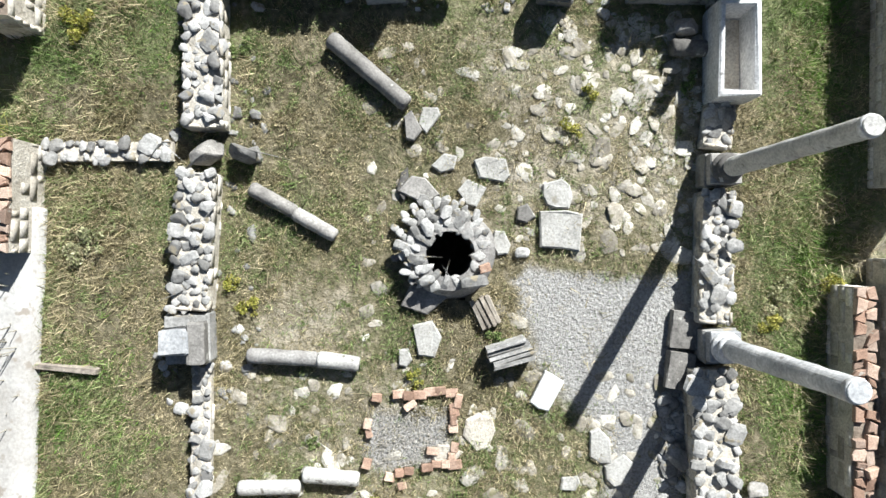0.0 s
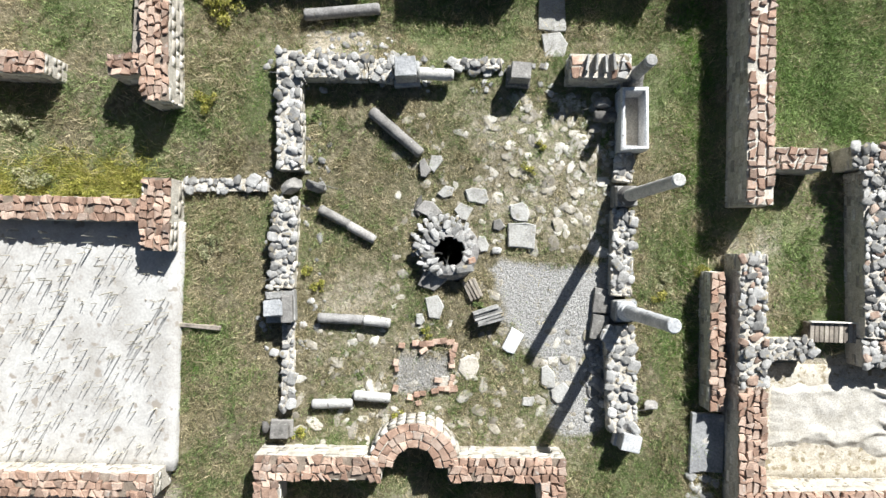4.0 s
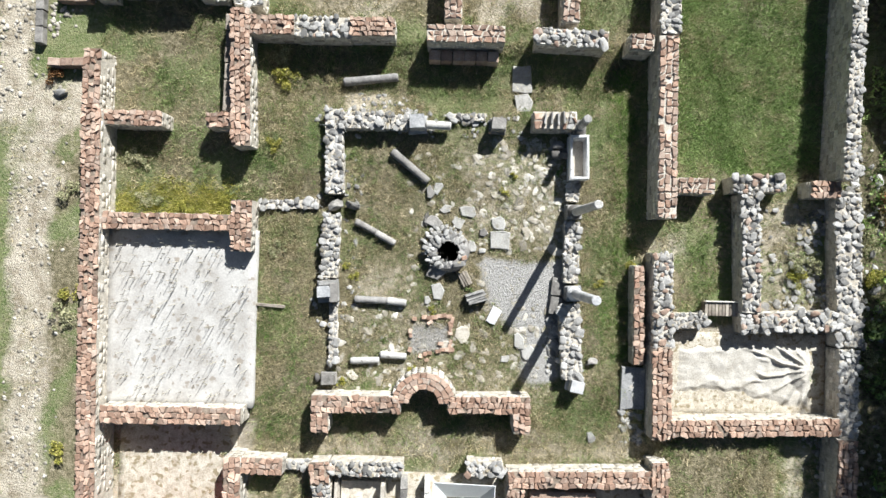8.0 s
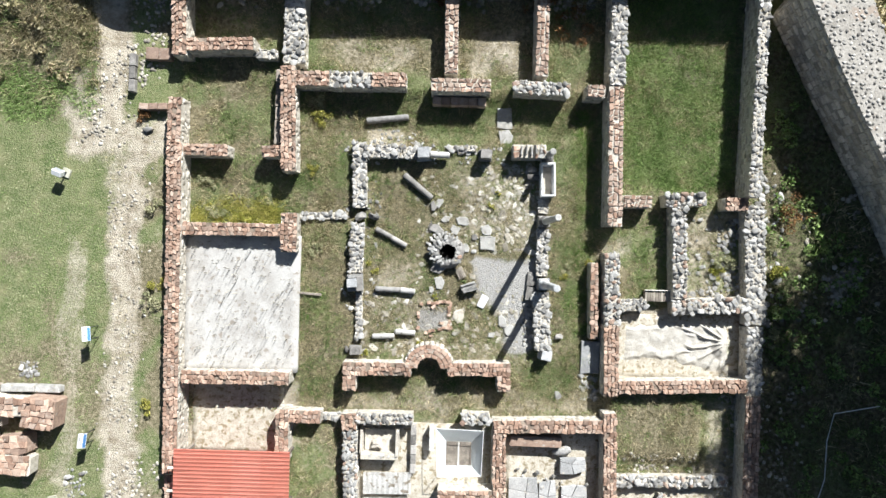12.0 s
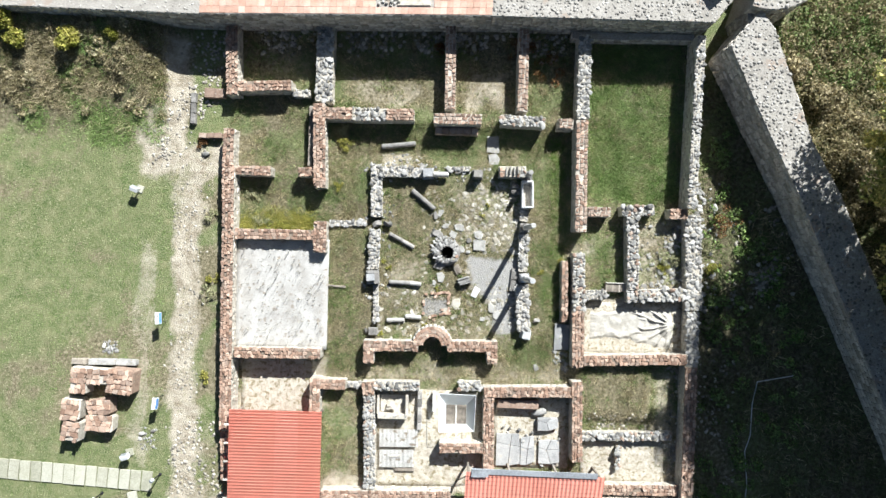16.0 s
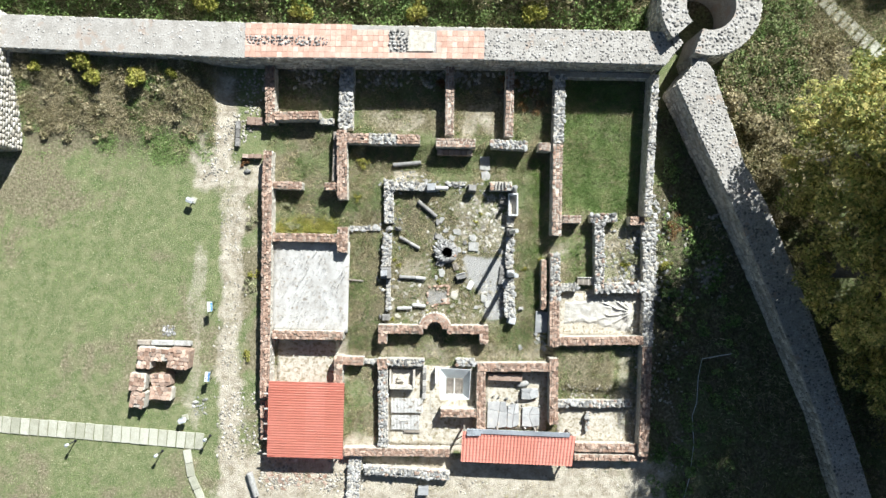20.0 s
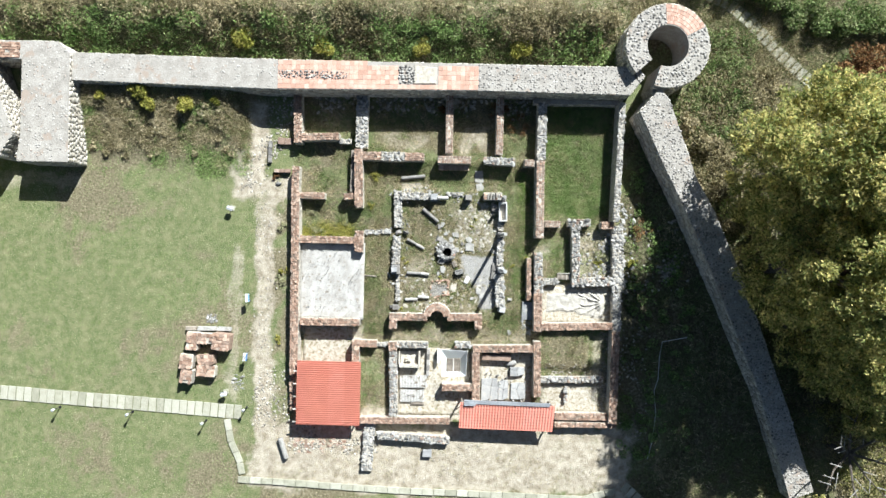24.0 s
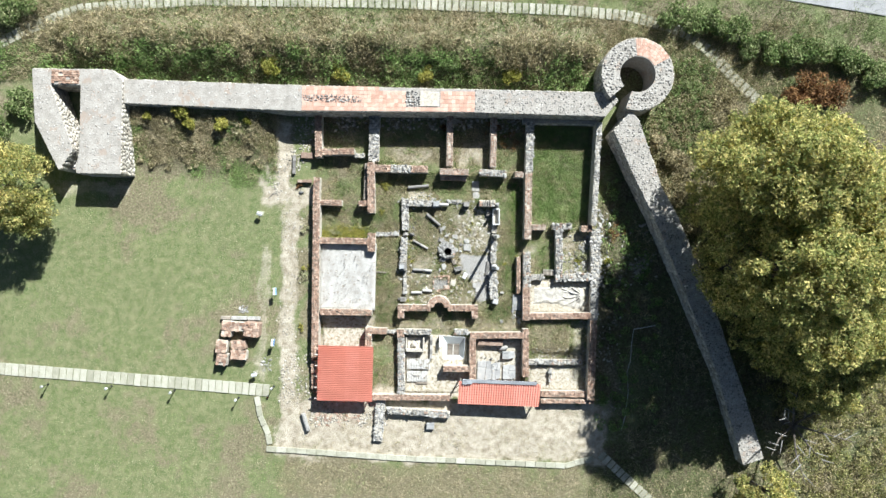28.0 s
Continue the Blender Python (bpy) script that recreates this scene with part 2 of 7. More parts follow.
BRICK = material("broken_brick", [(0.25, 0.16, 0.115), (0.37, 0.25, 0.185), (0.49, 0.365, 0.285)], 5, 45, 0.7, vary=0.24, specks=((0.45, 0.40, 0.34), 9, 0.66))
BRICK_DARK = material("old_brick", [(0.215, 0.15, 0.115), (0.30, 0.215, 0.165), (0.40, 0.31, 0.25)], 5, 45, 0.6, vary=0.16, specks=((0.36, 0.32, 0.28), 9, 0.62))
STONE = material("field_stone", [(0.17, 0.165, 0.155), (0.29, 0.283, 0.268), (0.42, 0.41, 0.39)], 4, 30, 0.5, specks=((0.27, 0.235, 0.17), 6, 0.60))
STONE_COBBLE = material("worn_cobble", [(0.25, 0.225, 0.18), (0.37, 0.34, 0.285), (0.47, 0.445, 0.39)], 5, 30, 0.6, specks=((0.20, 0.185, 0.115), 7, 0.58))
STONE_PALE = material("pale_slab_stone", [(0.25, 0.24, 0.22), (0.35, 0.34, 0.315), (0.435, 0.425, 0.40)], 3, 28, 0.5, spread="", specks=((0.24, 0.22, 0.18), 5, 0.66))
STONE_SMALL = material("rubble_stone", [(0.21, 0.192, 0.16), (0.33, 0.305, 0.26), (0.45, 0.42, 0.365)], 4, 30, 0.4, spread="island")
SIDE = material("wall_face_stone", [(0.35, 0.315, 0.26), (0.46, 0.425, 0.365), (0.55, 0.515, 0.455)], 3, 25, 0.5, spread="island")
PALE_FLOOR = material("cream_lime_floor", [(0.30, 0.26, 0.20), (0.43, 0.39, 0.32), (0.54, 0.505, 0.435)], 4.0, 25, 1.0, spread="", specks=((0.24, 0.20, 0.13), 6, 0.56))
MORTAR = material("pale_mortar", [(0.33, 0.295, 0.24), (0.47, 0.43, 0.365), (0.57, 0.535, 0.47)], 5, 30, 1.0, spread="")
MARBLE = material("weathered_marble", [(0.30, 0.305, 0.31), (0.46, 0.46, 0.46), (0.60, 0.595, 0.58)], 3, 25, 0.35, rough=0.7, specks=((0.24, 0.23, 0.21), 7, 0.66))
DRUM_STONE = material("column_stone", [(0.20, 0.19, 0.18), (0.30, 0.29, 0.275), (0.40, 0.39, 0.365)], 5, 30, 0.6, specks=((0.15, 0.14, 0.12), 8, 0.64))
GREY_STONE = material("grey_lichen_stone", [(0.12, 0.113, 0.105), (0.20, 0.19, 0.175), (0.29, 0.275, 0.255)], 4, 28, 0.6, specks=((0.42, 0.41, 0.37), 10, 0.64))
TILE_ROOF = material("red_sheet_metal", [(0.66, 0.25, 0.185), (0.71, 0.275, 0.205), (0.75, 0.30, 0.23)], 0.8, 12, 0.03, rough=0.5, vary=0.04, grain_amount=0.06)
TILE_PINK = material("terracotta_paving", [(0.46, 0.285, 0.215), (0.53, 0.34, 0.265), (0.60, 0.42, 0.34)], 2, 30, 0.2, vary=0.1)
WHITE_FLOOR = material("white_lime_floor", [(0.31, 0.292, 0.265), (0.405, 0.39, 0.367), (0.475, 0.465, 0.44)], 1.6, 22, 0.35, spread="", grain_amount=0.2, specks=((0.27, 0.24, 0.205), 4, 0.60))
WOOD = material("grey_old_wood", [(0.14, 0.12, 0.10), (0.23, 0.20, 0.165), (0.32, 0.285, 0.24)], 4, 30, 0.5, stretch=(1, 1, 1))
PALE_WOOD = material("pale_batten", [(0.45, 0.42, 0.37), (0.55, 0.52, 0.46), (0.62, 0.59, 0.54)], 5, 30, 0.2)
CONCRETE = material("path_concrete", [(0.30, 0.295, 0.225), (0.37, 0.36, 0.285), (0.43, 0.42, 0.345)], 2, 25, 0.3, vary=0.05)
ASPHALT = material("asphalt", [(0.26, 0.26, 0.265), (0.32, 0.32, 0.325), (0.38, 0.38, 0.38)], 0.5, 30, 0.2, spread="")
METAL_DARK = material("dark_metal", [(0.025, 0.026, 0.028), (0.04, 0.04, 0.042), (0.06, 0.06, 0.06)], 6, 40, 0.05, rough=0.5, metal=0.4)
METAL_GREY = material("zinc_flashing", [(0.38, 0.40, 0.42), (0.46, 0.48, 0.50), (0.54, 0.56, 0.58)], 2, 20, 0.1, rough=0.45, metal=0.6)
WHITE_PLASTIC = material("white_plastic", [(0.68, 0.69, 0.69), (0.76, 0.77, 0.77), (0.80, 0.80, 0.80)], 2, 15, 0.05, rough=0.45, vary=0.05, grain_amount=0.08)
SHEETING = material("weathered_sheeting", [(0.58, 0.56, 0.53), (0.68, 0.665, 0.635), (0.75, 0.74, 0.72)], 2.5, 25, 0.1, rough=0.6, spread="", specks=((0.38, 0.33, 0.26), 5, 0.58))
CLOTH = material("pale_geotextile", [(0.33, 0.305, 0.26), (0.42, 0.395, 0.35), (0.50, 0.475, 0.43)], 3, 30, 0.5, spread="")
BLUE = material("blue_sign_panel", [(0.06, 0.16, 0.34), (0.08, 0.20, 0.42), (0.10, 0.24, 0.46)], 3, 20, 0.0, rough=0.4)
SLATE = material("grey_floor_slab", [(0.24, 0.24, 0.24), (0.32, 0.32, 0.315), (0.40, 0.395, 0.385)], 2, 20, 0.4, vary=0.1, specks=((0.42, 0.39, 0.34), 4, 0.62))
BARK = material("bark", [(0.06, 0.05, 0.04), (0.11, 0.095, 0.08), (0.17, 0.15, 0.13)], 5, 30, 0.8, spread="")
BED = material("brick_bedding", [(0.13, 0.105, 0.08), (0.20, 0.16, 0.125), (0.30, 0.25, 0.20)], 4, 30, 0.8, spread="")


def leaf_material(name, colours, clear=0.25, vary=0.5):
    """Leaves or blades, each with a shade of its own, letting some light through."""
    mat = material(name, colours, 0.9, 30, 0.0, rough=0.75, spread="island", vary=vary, grain_amount=0.12)
    nt = mat.node_tree
    bsdf = nt.nodes["Principled BSDF"]
    through_ = nt.nodes.new("ShaderNodeBsdfTranslucent")
    nt.links.new(bsdf.inputs["Base Color"].links[0].from_socket, through_.inputs[0])
    mix = nt.nodes.new("ShaderNodeMixShader")
    mix.inputs[0].default_value = clear
    nt.links.new(bsdf.outputs[0], mix.inputs[1]), nt.links.new(through_.outputs[0], mix.inputs[2])
    nt.links.new(mix.outputs[0], nt.nodes["Material Output"].inputs[0])
    return mat


GRASS_DRY = leaf_material("dry_grass", [(0.17, 0.155, 0.075), (0.335, 0.285, 0.165), (0.53, 0.455, 0.295)])
GRASS_LAWN = leaf_material("lawn_grass", [(0.21, 0.235, 0.11), (0.35, 0.35, 0.20), (0.51, 0.475, 0.31)], 0.25, 0.42)
LAWN_GREEN = leaf_material("fresh_lawn", [(0.12, 0.20, 0.05), (0.205, 0.295, 0.09), (0.31, 0.385, 0.155)], 0.25, 0.42)
GRASS_LUSH = leaf_material("lush_grass", [(0.085, 0.14, 0.035), (0.165, 0.225, 0.075), (0.31, 0.33, 0.16)])
LEAF_GOLD = leaf_material("autumn_leaves", [(0.175, 0.22, 0.07), (0.40, 0.405, 0.145), (0.70, 0.60, 0.245)], 0.5, 0.5)
LEAF_RUST = leaf_material("rusty_leaves", [(0.10, 0.05, 0.02), (0.20, 0.10, 0.04), (0.30, 0.17, 0.07)], 0.2)
STALK = leaf_material("pale_stalk", [(0.45, 0.42, 0.34), (0.52, 0.49, 0.41), (0.58, 0.55, 0.47)])
GRASS_VIVID = leaf_material("vivid_grass", [(0.06, 0.16, 0.02), (0.12, 0.25, 0.03), (0.22, 0.34, 0.07)])
COVER_PANEL = leaf_material("milky_panel", [(0.66, 0.68, 0.69), (0.74, 0.76, 0.77), (0.79, 0.80, 0.81)], 0.55, 0.08)
WEED = leaf_material("yellow_green_weed", [(0.17, 0.19, 0.03), (0.34, 0.33, 0.07), (0.50, 0.45, 0.14)], 0.3)
GRASS_RANK = leaf_material("rank_grass", [(0.04, 0.07, 0.018), (0.085, 0.125, 0.035), (0.19, 0.20, 0.08)])


def ground_material():
    """Soil, straw, turf and gravel, mixed by where each lies."""
    mat = bpy.data.materials.new("ground_soil_and_turf")
    mat.use_nodes = True
    nt = mat.node_tree
    nodes, links = nt.nodes, nt.links
    geo = nodes.new("ShaderNodeNewGeometry")
    lay = nodes.new("ShaderNodeVertexColor")
    lay.layer_name = "cover"
    sep = nodes.new("ShaderNodeSeparateColor")
    links.new(lay.outputs[0], sep.inputs[0])

    def tex(scale, detail=6.0):
        t = nodes.new("ShaderNodeTexNoise")
        t.inputs["Scale"].default_value, t.inputs["Detail"].default_value, t.inputs["Roughness"].default_value = scale, detail, 0.65
        links.new(geo.outputs["Position"], t.inputs["Vector"])
        return t.outputs["Fac"]

    def ramp(fac, *stops):
        r = nodes.new("ShaderNodeValToRGB")
        for k, (at, c) in enumerate(stops):
            e = r.color_ramp.elements[k] if k < 2 else r.color_ramp.elements.new(at)
            e.position, e.color = at, (*c, 1)
        links.new(fac, r.inputs[0])
        return r.outputs[0]

    def mix(fac, a, b, kind="MIX"):
        m = nodes.new("ShaderNodeMix")
        m.data_type, m.blend_type = "RGBA", kind
        if isinstance(fac, float):
            m.inputs[0].default_value = fac
        else:
            links.new(fac, m.inputs[0])
        links.new(a, m.inputs[6]), links.new(b, m.inputs[7])
        return m.outputs[2]

    def sharp(value, by):
        """The cover's weight, with a ragged limit."""
        a = nodes.new("ShaderNodeMath")
        a.operation = "MULTIPLY_ADD"
        links.new(by, a.inputs[0])
        a.inputs[1].default_value = 0.7
        b = nodes.new("ShaderNodeMath")
        b.operation = "ADD"
        b.inputs[1].default_value = -0.35
        links.new(value, b.inputs[0])
        links.new(b.outputs[0], a.inputs[2])
        r = nodes.new("ShaderNodeMapRange")
        r.inputs[1].default_value, r.inputs[2].default_value = 0.3, 0.7
        links.new(a.outputs[0], r.inputs[0])
        return r.outputs[0]

    n_small, n_mid, n_fine = tex(7), tex(1.6), tex(45)
    turf = ramp(n_mid, (0.34, (0.075, 0.12, 0.034)), (0.66, (0.29, 0.275, 0.15)), (0.5, (0.15, 0.18, 0.07)))
    straw = ramp(n_small, (0.3, (0.09, 0.08, 0.045)), (0.7, (0.40, 0.345, 0.24)), (0.5, (0.21, 0.185, 0.115)))
    soil = ramp(n_mid, (0.36, (0.28, 0.235, 0.165)), (0.64, (0.60, 0.535, 0.43)), (0.5, (0.46, 0.405, 0.315)))
    gravel = ramp(tex(28, 3.0), (0.3, (0.23, 0.22, 0.205)), (0.7, (0.50, 0.485, 0.46)), (0.5, (0.385, 0.375, 0.355)))
    fleck = ramp(tex(14), (0.40, (0.0, 0.0, 0.0)), (0.62, (1.0, 1.0, 1.0)))
    turf = mix(fleck, turf, ramp(n_fine, (0.3, (0.12, 0.145, 0.06)), (0.7, (0.34, 0.345, 0.20))))
    colour = mix(sharp(sep.outputs[1], n_small), turf, straw)
    soil = mix(ramp(tex(9), (0.48, (0.0, 0.0, 0.0)), (0.66, (1.0, 1.0, 1.0))), soil, ramp(n_fine, (0.3, (0.26, 0.215, 0.15)), (0.7, (0.68, 0.63, 0.54))))
    colour = mix(sharp(sep.outputs[0], n_small), colour, soil)
    colour = mix(sharp(sep.outputs[2], n_small), colour, gravel)
    # dark tone mixed in as shade between tall blades, weighted by the layer's alpha
    shade_tone = ramp(n_small, (0.35, (0.035, 0.03, 0.02)), (0.7, (0.17, 0.145, 0.09)), (0.5, (0.08, 0.07, 0.042)))
    gap_shade = nodes.new("ShaderNodeMath")
    gap_shade.operation = "MULTIPLY"
    links.new(lay.outputs[1], gap_shade.inputs[0])
    links.new(ramp(tex(5.5), (0.38, (0.15, 0.15, 0.15)), (0.6, (1.0, 1.0, 1.0))), gap_shade.inputs[1])
    colour = mix(gap_shade.outputs[0], colour, shade_tone)
    colour = mix(0.55, colour, ramp(n_fine, (0.25, (0.45, 0.45, 0.45)), (0.75, (1.0, 1.0, 1.0)), (0.5, (0.8, 0.8, 0.8))), "MULTIPLY")
    bsdf = nodes["Principled BSDF"]
    bsdf.inputs["Roughness"].default_value, bsdf.inputs["Specular IOR Level"].default_value = 0.95, 0.15
    links.new(colour, bsdf.inputs["Base Color"])
    relief = nodes.new("ShaderNodeBump")
    relief.inputs["Strength"].default_value, relief.inputs["Distance"].default_value = 0.9, 0.07
    links.new(tex(16), relief.inputs["Height"])
    links.new(relief.outputs[0], bsdf.inputs["Normal"])
    return mat


GROUND = ground_material()

# ---------------------------------------------------------------- ground
WELL = (0.26, -0.16)


def soil_at(x, y):
    """How bare the ground is: sandy rooms, trodden strips and the excavation's edge."""
    s = np.zeros_like(x)
    for x0, x1, y0, y1, k, e in (
        (-9.7, -5.4, -8.3, -5.4, 0.95, 0.4), (6.8, 11.9, -4.9, -2.2, 0.95, 0.3), (9.3, 11.8, -1.9, 1.8, 0.55, 0.5),
        (-3.1, 2.4, -11.9, -6.9, 0.9, 0.4), (2.6, 6.5, -10.6, -7.0, 0.9, 0.3), (7.0, 11.7, -11.8, -9.0, 0.85, 0.5),
        (10.3, 11.6, -8.8, -5.6, 0.55, 0.5), (-12.9, 13.2, -17.0, -12.0, 0.88, 0.9), (-13.05, -11.6, -12.4, 3.4, 0.82, 0.5), (-11.6, -10.5, -12.4, 3.4, 0.34, 0.8),
        (-14.9, -12.2, 3.0, 10.2, 0.72, 0.6), (-5.4, -3.3, -12.2, -10.9, 0.9, 0.4), (-14.9, -13.8, -11.2, 0.4, 0.5, 0.5),
        (-12.6, -10.5, 3.2, 4.9, 0.8, 0.5), (-3.1, -0.4, -1.8, -0.8, 0.5, 0.6), (-3.0, 3.6, -4.7, -3.5, 0.38, 0.5),
        (0.4, 3.9, -0.4, 3.2, 0.5, 0.9), (-3.6, 2.6, -6.3, -5.3, 0.5, 0.4), (-3.0, 0.4, -3.7, -1.9, 0.46, 0.7),
        (6.0, 7.6, -0.3, 0.9, 0.6, 0.4), (-5.6, -3.4, -10.8, -7.2, 0.3, 0.4), (-31.5, -25.0, 3.6, 4.8, 0.5, 0.5),
        (13.2, 16.0, -15.5, -8.0, 0.3, 1.2), (-5.4, 3.5, 6.6, 8.9, 0.22, 0.7), (0.9, 6.8, -6.4, -5.4, 0.5, 0.5), (-3.4, 2.6, -6.5, -5.6, 0.5, 0.5), (-2.9, -1.6, 3.9, 4.7, 0.6, 0.4), (-8.6, -6.6, 8.2, 9.6, 0.4, 0.6), (1.0, 3.2, 6.8, 8.8, 0.6, 0.6), (-4.6, -1.2, 6.8, 8.2, 0.5, 0.6), (8.3, 10.6, 6.0, 8.5, 0.35, 0.9)):
        s = np.maximum(s, k * inside(x, y, x0, x1, y0, y1, e))
    s = s * np.clip(0.55 + 0.85 * cloud(x, y, 1.4, 24), 0, 1.05)
    lawn = (x < -14.2) | (y < -17.2)
    s = np.maximum(s, np.where(lawn, 0.13 * np.clip(cloud(x, y, 0.7, 21) * 3.0 - 1.2, 0, 1), 0))
    return s


def dry_at(x, y):
    """How much of the turf is straw."""
    d = 0.40 + 2.4 * (cloud(x, y, 1.5, 4) - 0.48) + 1.3 * (cloud(x, y, 0.45, 14) - 0.5)
    d = np.where(x < -12.2, 0.30 + 1.1 * (cloud(x, y, 0.6, 5) - 0.5) + 1.9 * (cloud(x, y, 4.5, 15) - 0.5), d)
    d = np.maximum(d, 0.62 * inside(x, y, -3.2, 3.8, -4.7, 3.6, 0.8) * (0.6 + 0.7 * cloud(x, y, 1.3, 6)))
    d = np.maximum(d, 0.9 * inside(x, y, -36, 13.5, 15.6, 18.8, 0.8) * (0.5 + cloud(x, y, 2.2, 7)))
    d = np.maximum(d, 0.75 * inside(x, y, -25, -12.5, 5.2, 10.8, 1.5) * (0.4 + cloud(x, y, 1.6, 8)))
    d = np.maximum(d, 0.6 * inside(x, y, -13, 14, -22, -17.3, 1.0) * (0.5 + cloud(x, y, 2.2, 8)))
    d -= 0.3 * inside(x, y, 6.9, 11.5, 2.2, 10.4, 0.8) + 0.2 * inside(x, y, 14.4, 24, -16, 9, 1.0)
    d = np.maximum(d, 0.8 * inside(x, y, 12.2, 14.2, -12, 4, 0.6) * (0.4 + cloud(x, y, 1.4, 9)))
    for x0, x1, y0, y1, k in ((-3.4, 6.6, -6.5, -5.5, 0.85), (6.8, 10.4, -8.1, -5.4, 0.95), (-0.2, 3.5, 6.6, 9.0, 0.8), (-5.3, -0.2, 6.7, 8.6, 0.75), (8.2, 11.3, 5.5, 8.6, 0.6), (-3.2, -0.6, -2.2, -0.5, 0.8)):
        d = np.maximum(d, k * inside(x, y, x0, x1, y0, y1, 0.5) * (0.55 + 0.6 * cloud(x, y, 0.9, 16)))
    return np.clip(d, 0, 1)


def gravel_at(x, y):
    g = inside(x, y, 1.25, 3.75, -2.75, -0.3, 0.35) * np.clip(1.4 - 0.9 * np.clip((x - 2.4) * -1 - (y + 1.6), 0, 2), 0, 1)
    g = np.maximum(g, inside(x, y, 2.7, 3.8, -3.9, -2.3, 0.4))
    g = np.maximum(g, inside(x, y, -0.75, 0.35, -3.15, -2.4, 0.1))
    return np.clip(g, 0, 1)


def gap_shade_at(x, y):
    """Painted-in shade between the tussocks of the rooms, the shaded lane and the brush."""
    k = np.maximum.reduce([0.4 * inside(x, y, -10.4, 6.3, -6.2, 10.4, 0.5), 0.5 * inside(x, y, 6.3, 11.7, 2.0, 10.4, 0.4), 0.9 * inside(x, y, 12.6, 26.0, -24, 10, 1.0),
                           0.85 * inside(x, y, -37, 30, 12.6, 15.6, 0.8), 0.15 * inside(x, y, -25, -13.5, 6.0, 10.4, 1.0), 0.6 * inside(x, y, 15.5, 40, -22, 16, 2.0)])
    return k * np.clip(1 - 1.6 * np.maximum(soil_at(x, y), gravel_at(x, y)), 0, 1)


# floors dug lower than the court: west, east, south and north limits, and depth
SUNK = ((-9.9, -5.8, -8.7, -5.2, 0.30), (-9.9, -6.0, 0.5, 7.4, 0.18), (-5.4, 6.3, 4.3, 6.0, 0.22), (5.0, 6.3, -3.6, 6.0, 0.20), (-9.9, 11.7, 6.4, 10.5, 0.15), (6.8, 11.7, 2.2, 10.5, 0.15), (-3.0, 2.2, -11.6, -6.8, 0.10), (2.7, 6.4, -10.6, -6.9, 0.12))


def height_at(x, y):
    """Gentle unevenness, and the bank of the ditch outside the north wall."""
    up = np.clip((y - 13.0) / 2.9, 0, 1) * np.clip((19.0 - y) / 3.1, 0, 1) * np.clip((13.0 - x) / 3.0, 0, 1) * np.clip((x + 33.0) / 4.0, 0, 1)
    bank = 1.5 * up * up * (3 - 2 * up) * (0.75 + 0.5 * soft(x, y, 2.2, 35))
    rise = 1.15 * np.clip((y - 5.2) / 4.6, 0, 1) ** 1.4 * np.clip((11.5 - y) / 0.8, 0, 1) * np.clip((-12.9 - x) / 2.0, 0, 1) * np.clip((x + 25.6) / 0.8, 0, 1)
    low = np.zeros_like(np.asarray(x, float))
    for x0, x1, y0, y1, deep in SUNK:
        d = np.minimum(np.minimum(x - x0, x1 - x), np.minimum(y - y0, y1 - y))
        low = np.maximum(low, deep * np.clip(d / 0.5 + 0.5, 0, 1))
    d = np.minimum(np.minimum(x - 6.7, 10.2 - x), np.minimum(y + 7.95, -5.0 - y))
    low = low - 0.34 * np.clip(d / 0.3 + 0.5, 0, 1)
    return -low + 0.10 * (cloud(x, y, 3.0, 31) - 0.5) + 0.02 * (soft(x, y, 0.6, 33) - 0.5) + bank + rise


def build_ground():
    grow = np.cumsum(np.geomspace(0.5, 600, 24))
    gx = np.concatenate([-40 - grow[::-1], np.arange(-40, 40.01, 0.3), 40 + grow])
    gy = np.concatenate([-26 - grow[::-1], np.arange(-26, 26.01, 0.3), 26 + grow])
    X, Y = np.meshgrid(gx, gy, indexing="ij")
    Z = height_at(X, Y) - 0.03
    nx, ny = X.shape
    idx = np.arange(nx * ny).reshape(nx, ny)
    quads = np.stack([idx[:-1, :-1], idx[1:, :-1], idx[1:, 1:], idx[:-1, 1:]], -1).reshape(-1, 4)
    mx, my = (X[:-1, :-1] + X[1:, 1:]).ravel() / 2, (Y[:-1, :-1] + Y[1:, 1:]).ravel() / 2
    quads = quads[np.hypot(mx - WELL[0], my - WELL[1]) > 0.52]
    me = sheet("ground", np.stack([X.ravel(), Y.ravel(), Z.ravel()], -1), quads)
    # the fourth channel carries the painted shade under the grass
    cover = np.stack([soil_at(X, Y).ravel(), dry_at(X, Y).ravel(), gravel_at(X, Y).ravel(), gap_shade_at(X, Y).ravel()], -1)
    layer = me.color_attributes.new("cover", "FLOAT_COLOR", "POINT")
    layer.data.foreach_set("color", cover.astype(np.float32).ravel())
    me.polygons.foreach_set("use_smooth", [True] * len(me.polygons))
    me.materials.append(GROUND)
    tagged(new("ground", me), "uneven ground of turf, straw, sandy soil and gravel", "ground", kind="structure")


build_ground()

# ---------------------------------------------------------------- ruined walls
ROCKS = [block_mesh(k) if k % 4 == 3 else (broken_stone(k) if k % 4 == 1 else rock_mesh(k, 2, 0.55)) for k in range(16)]
COBBLES = [rock_mesh(40 + k, 1, 0.5) for k in range(8)]
ROCKS_FAR = [block_mesh(k) if k % 6 == 5 else (rock_mesh(k, 1, 0.55, 0.24) if k % 3 == 1 else broken_stone(20 + k)) for k in range(18)]
for me_ in ROCKS + ROCKS_FAR + COBBLES:
    me_.materials.append(STONE)
ROCKS_GREY = [ROCKS[k].copy() for k in (0, 1, 2, 4, 5, 6)]
for me_ in ROCKS_GREY:
    me_.materials[0] = GREY_STONE
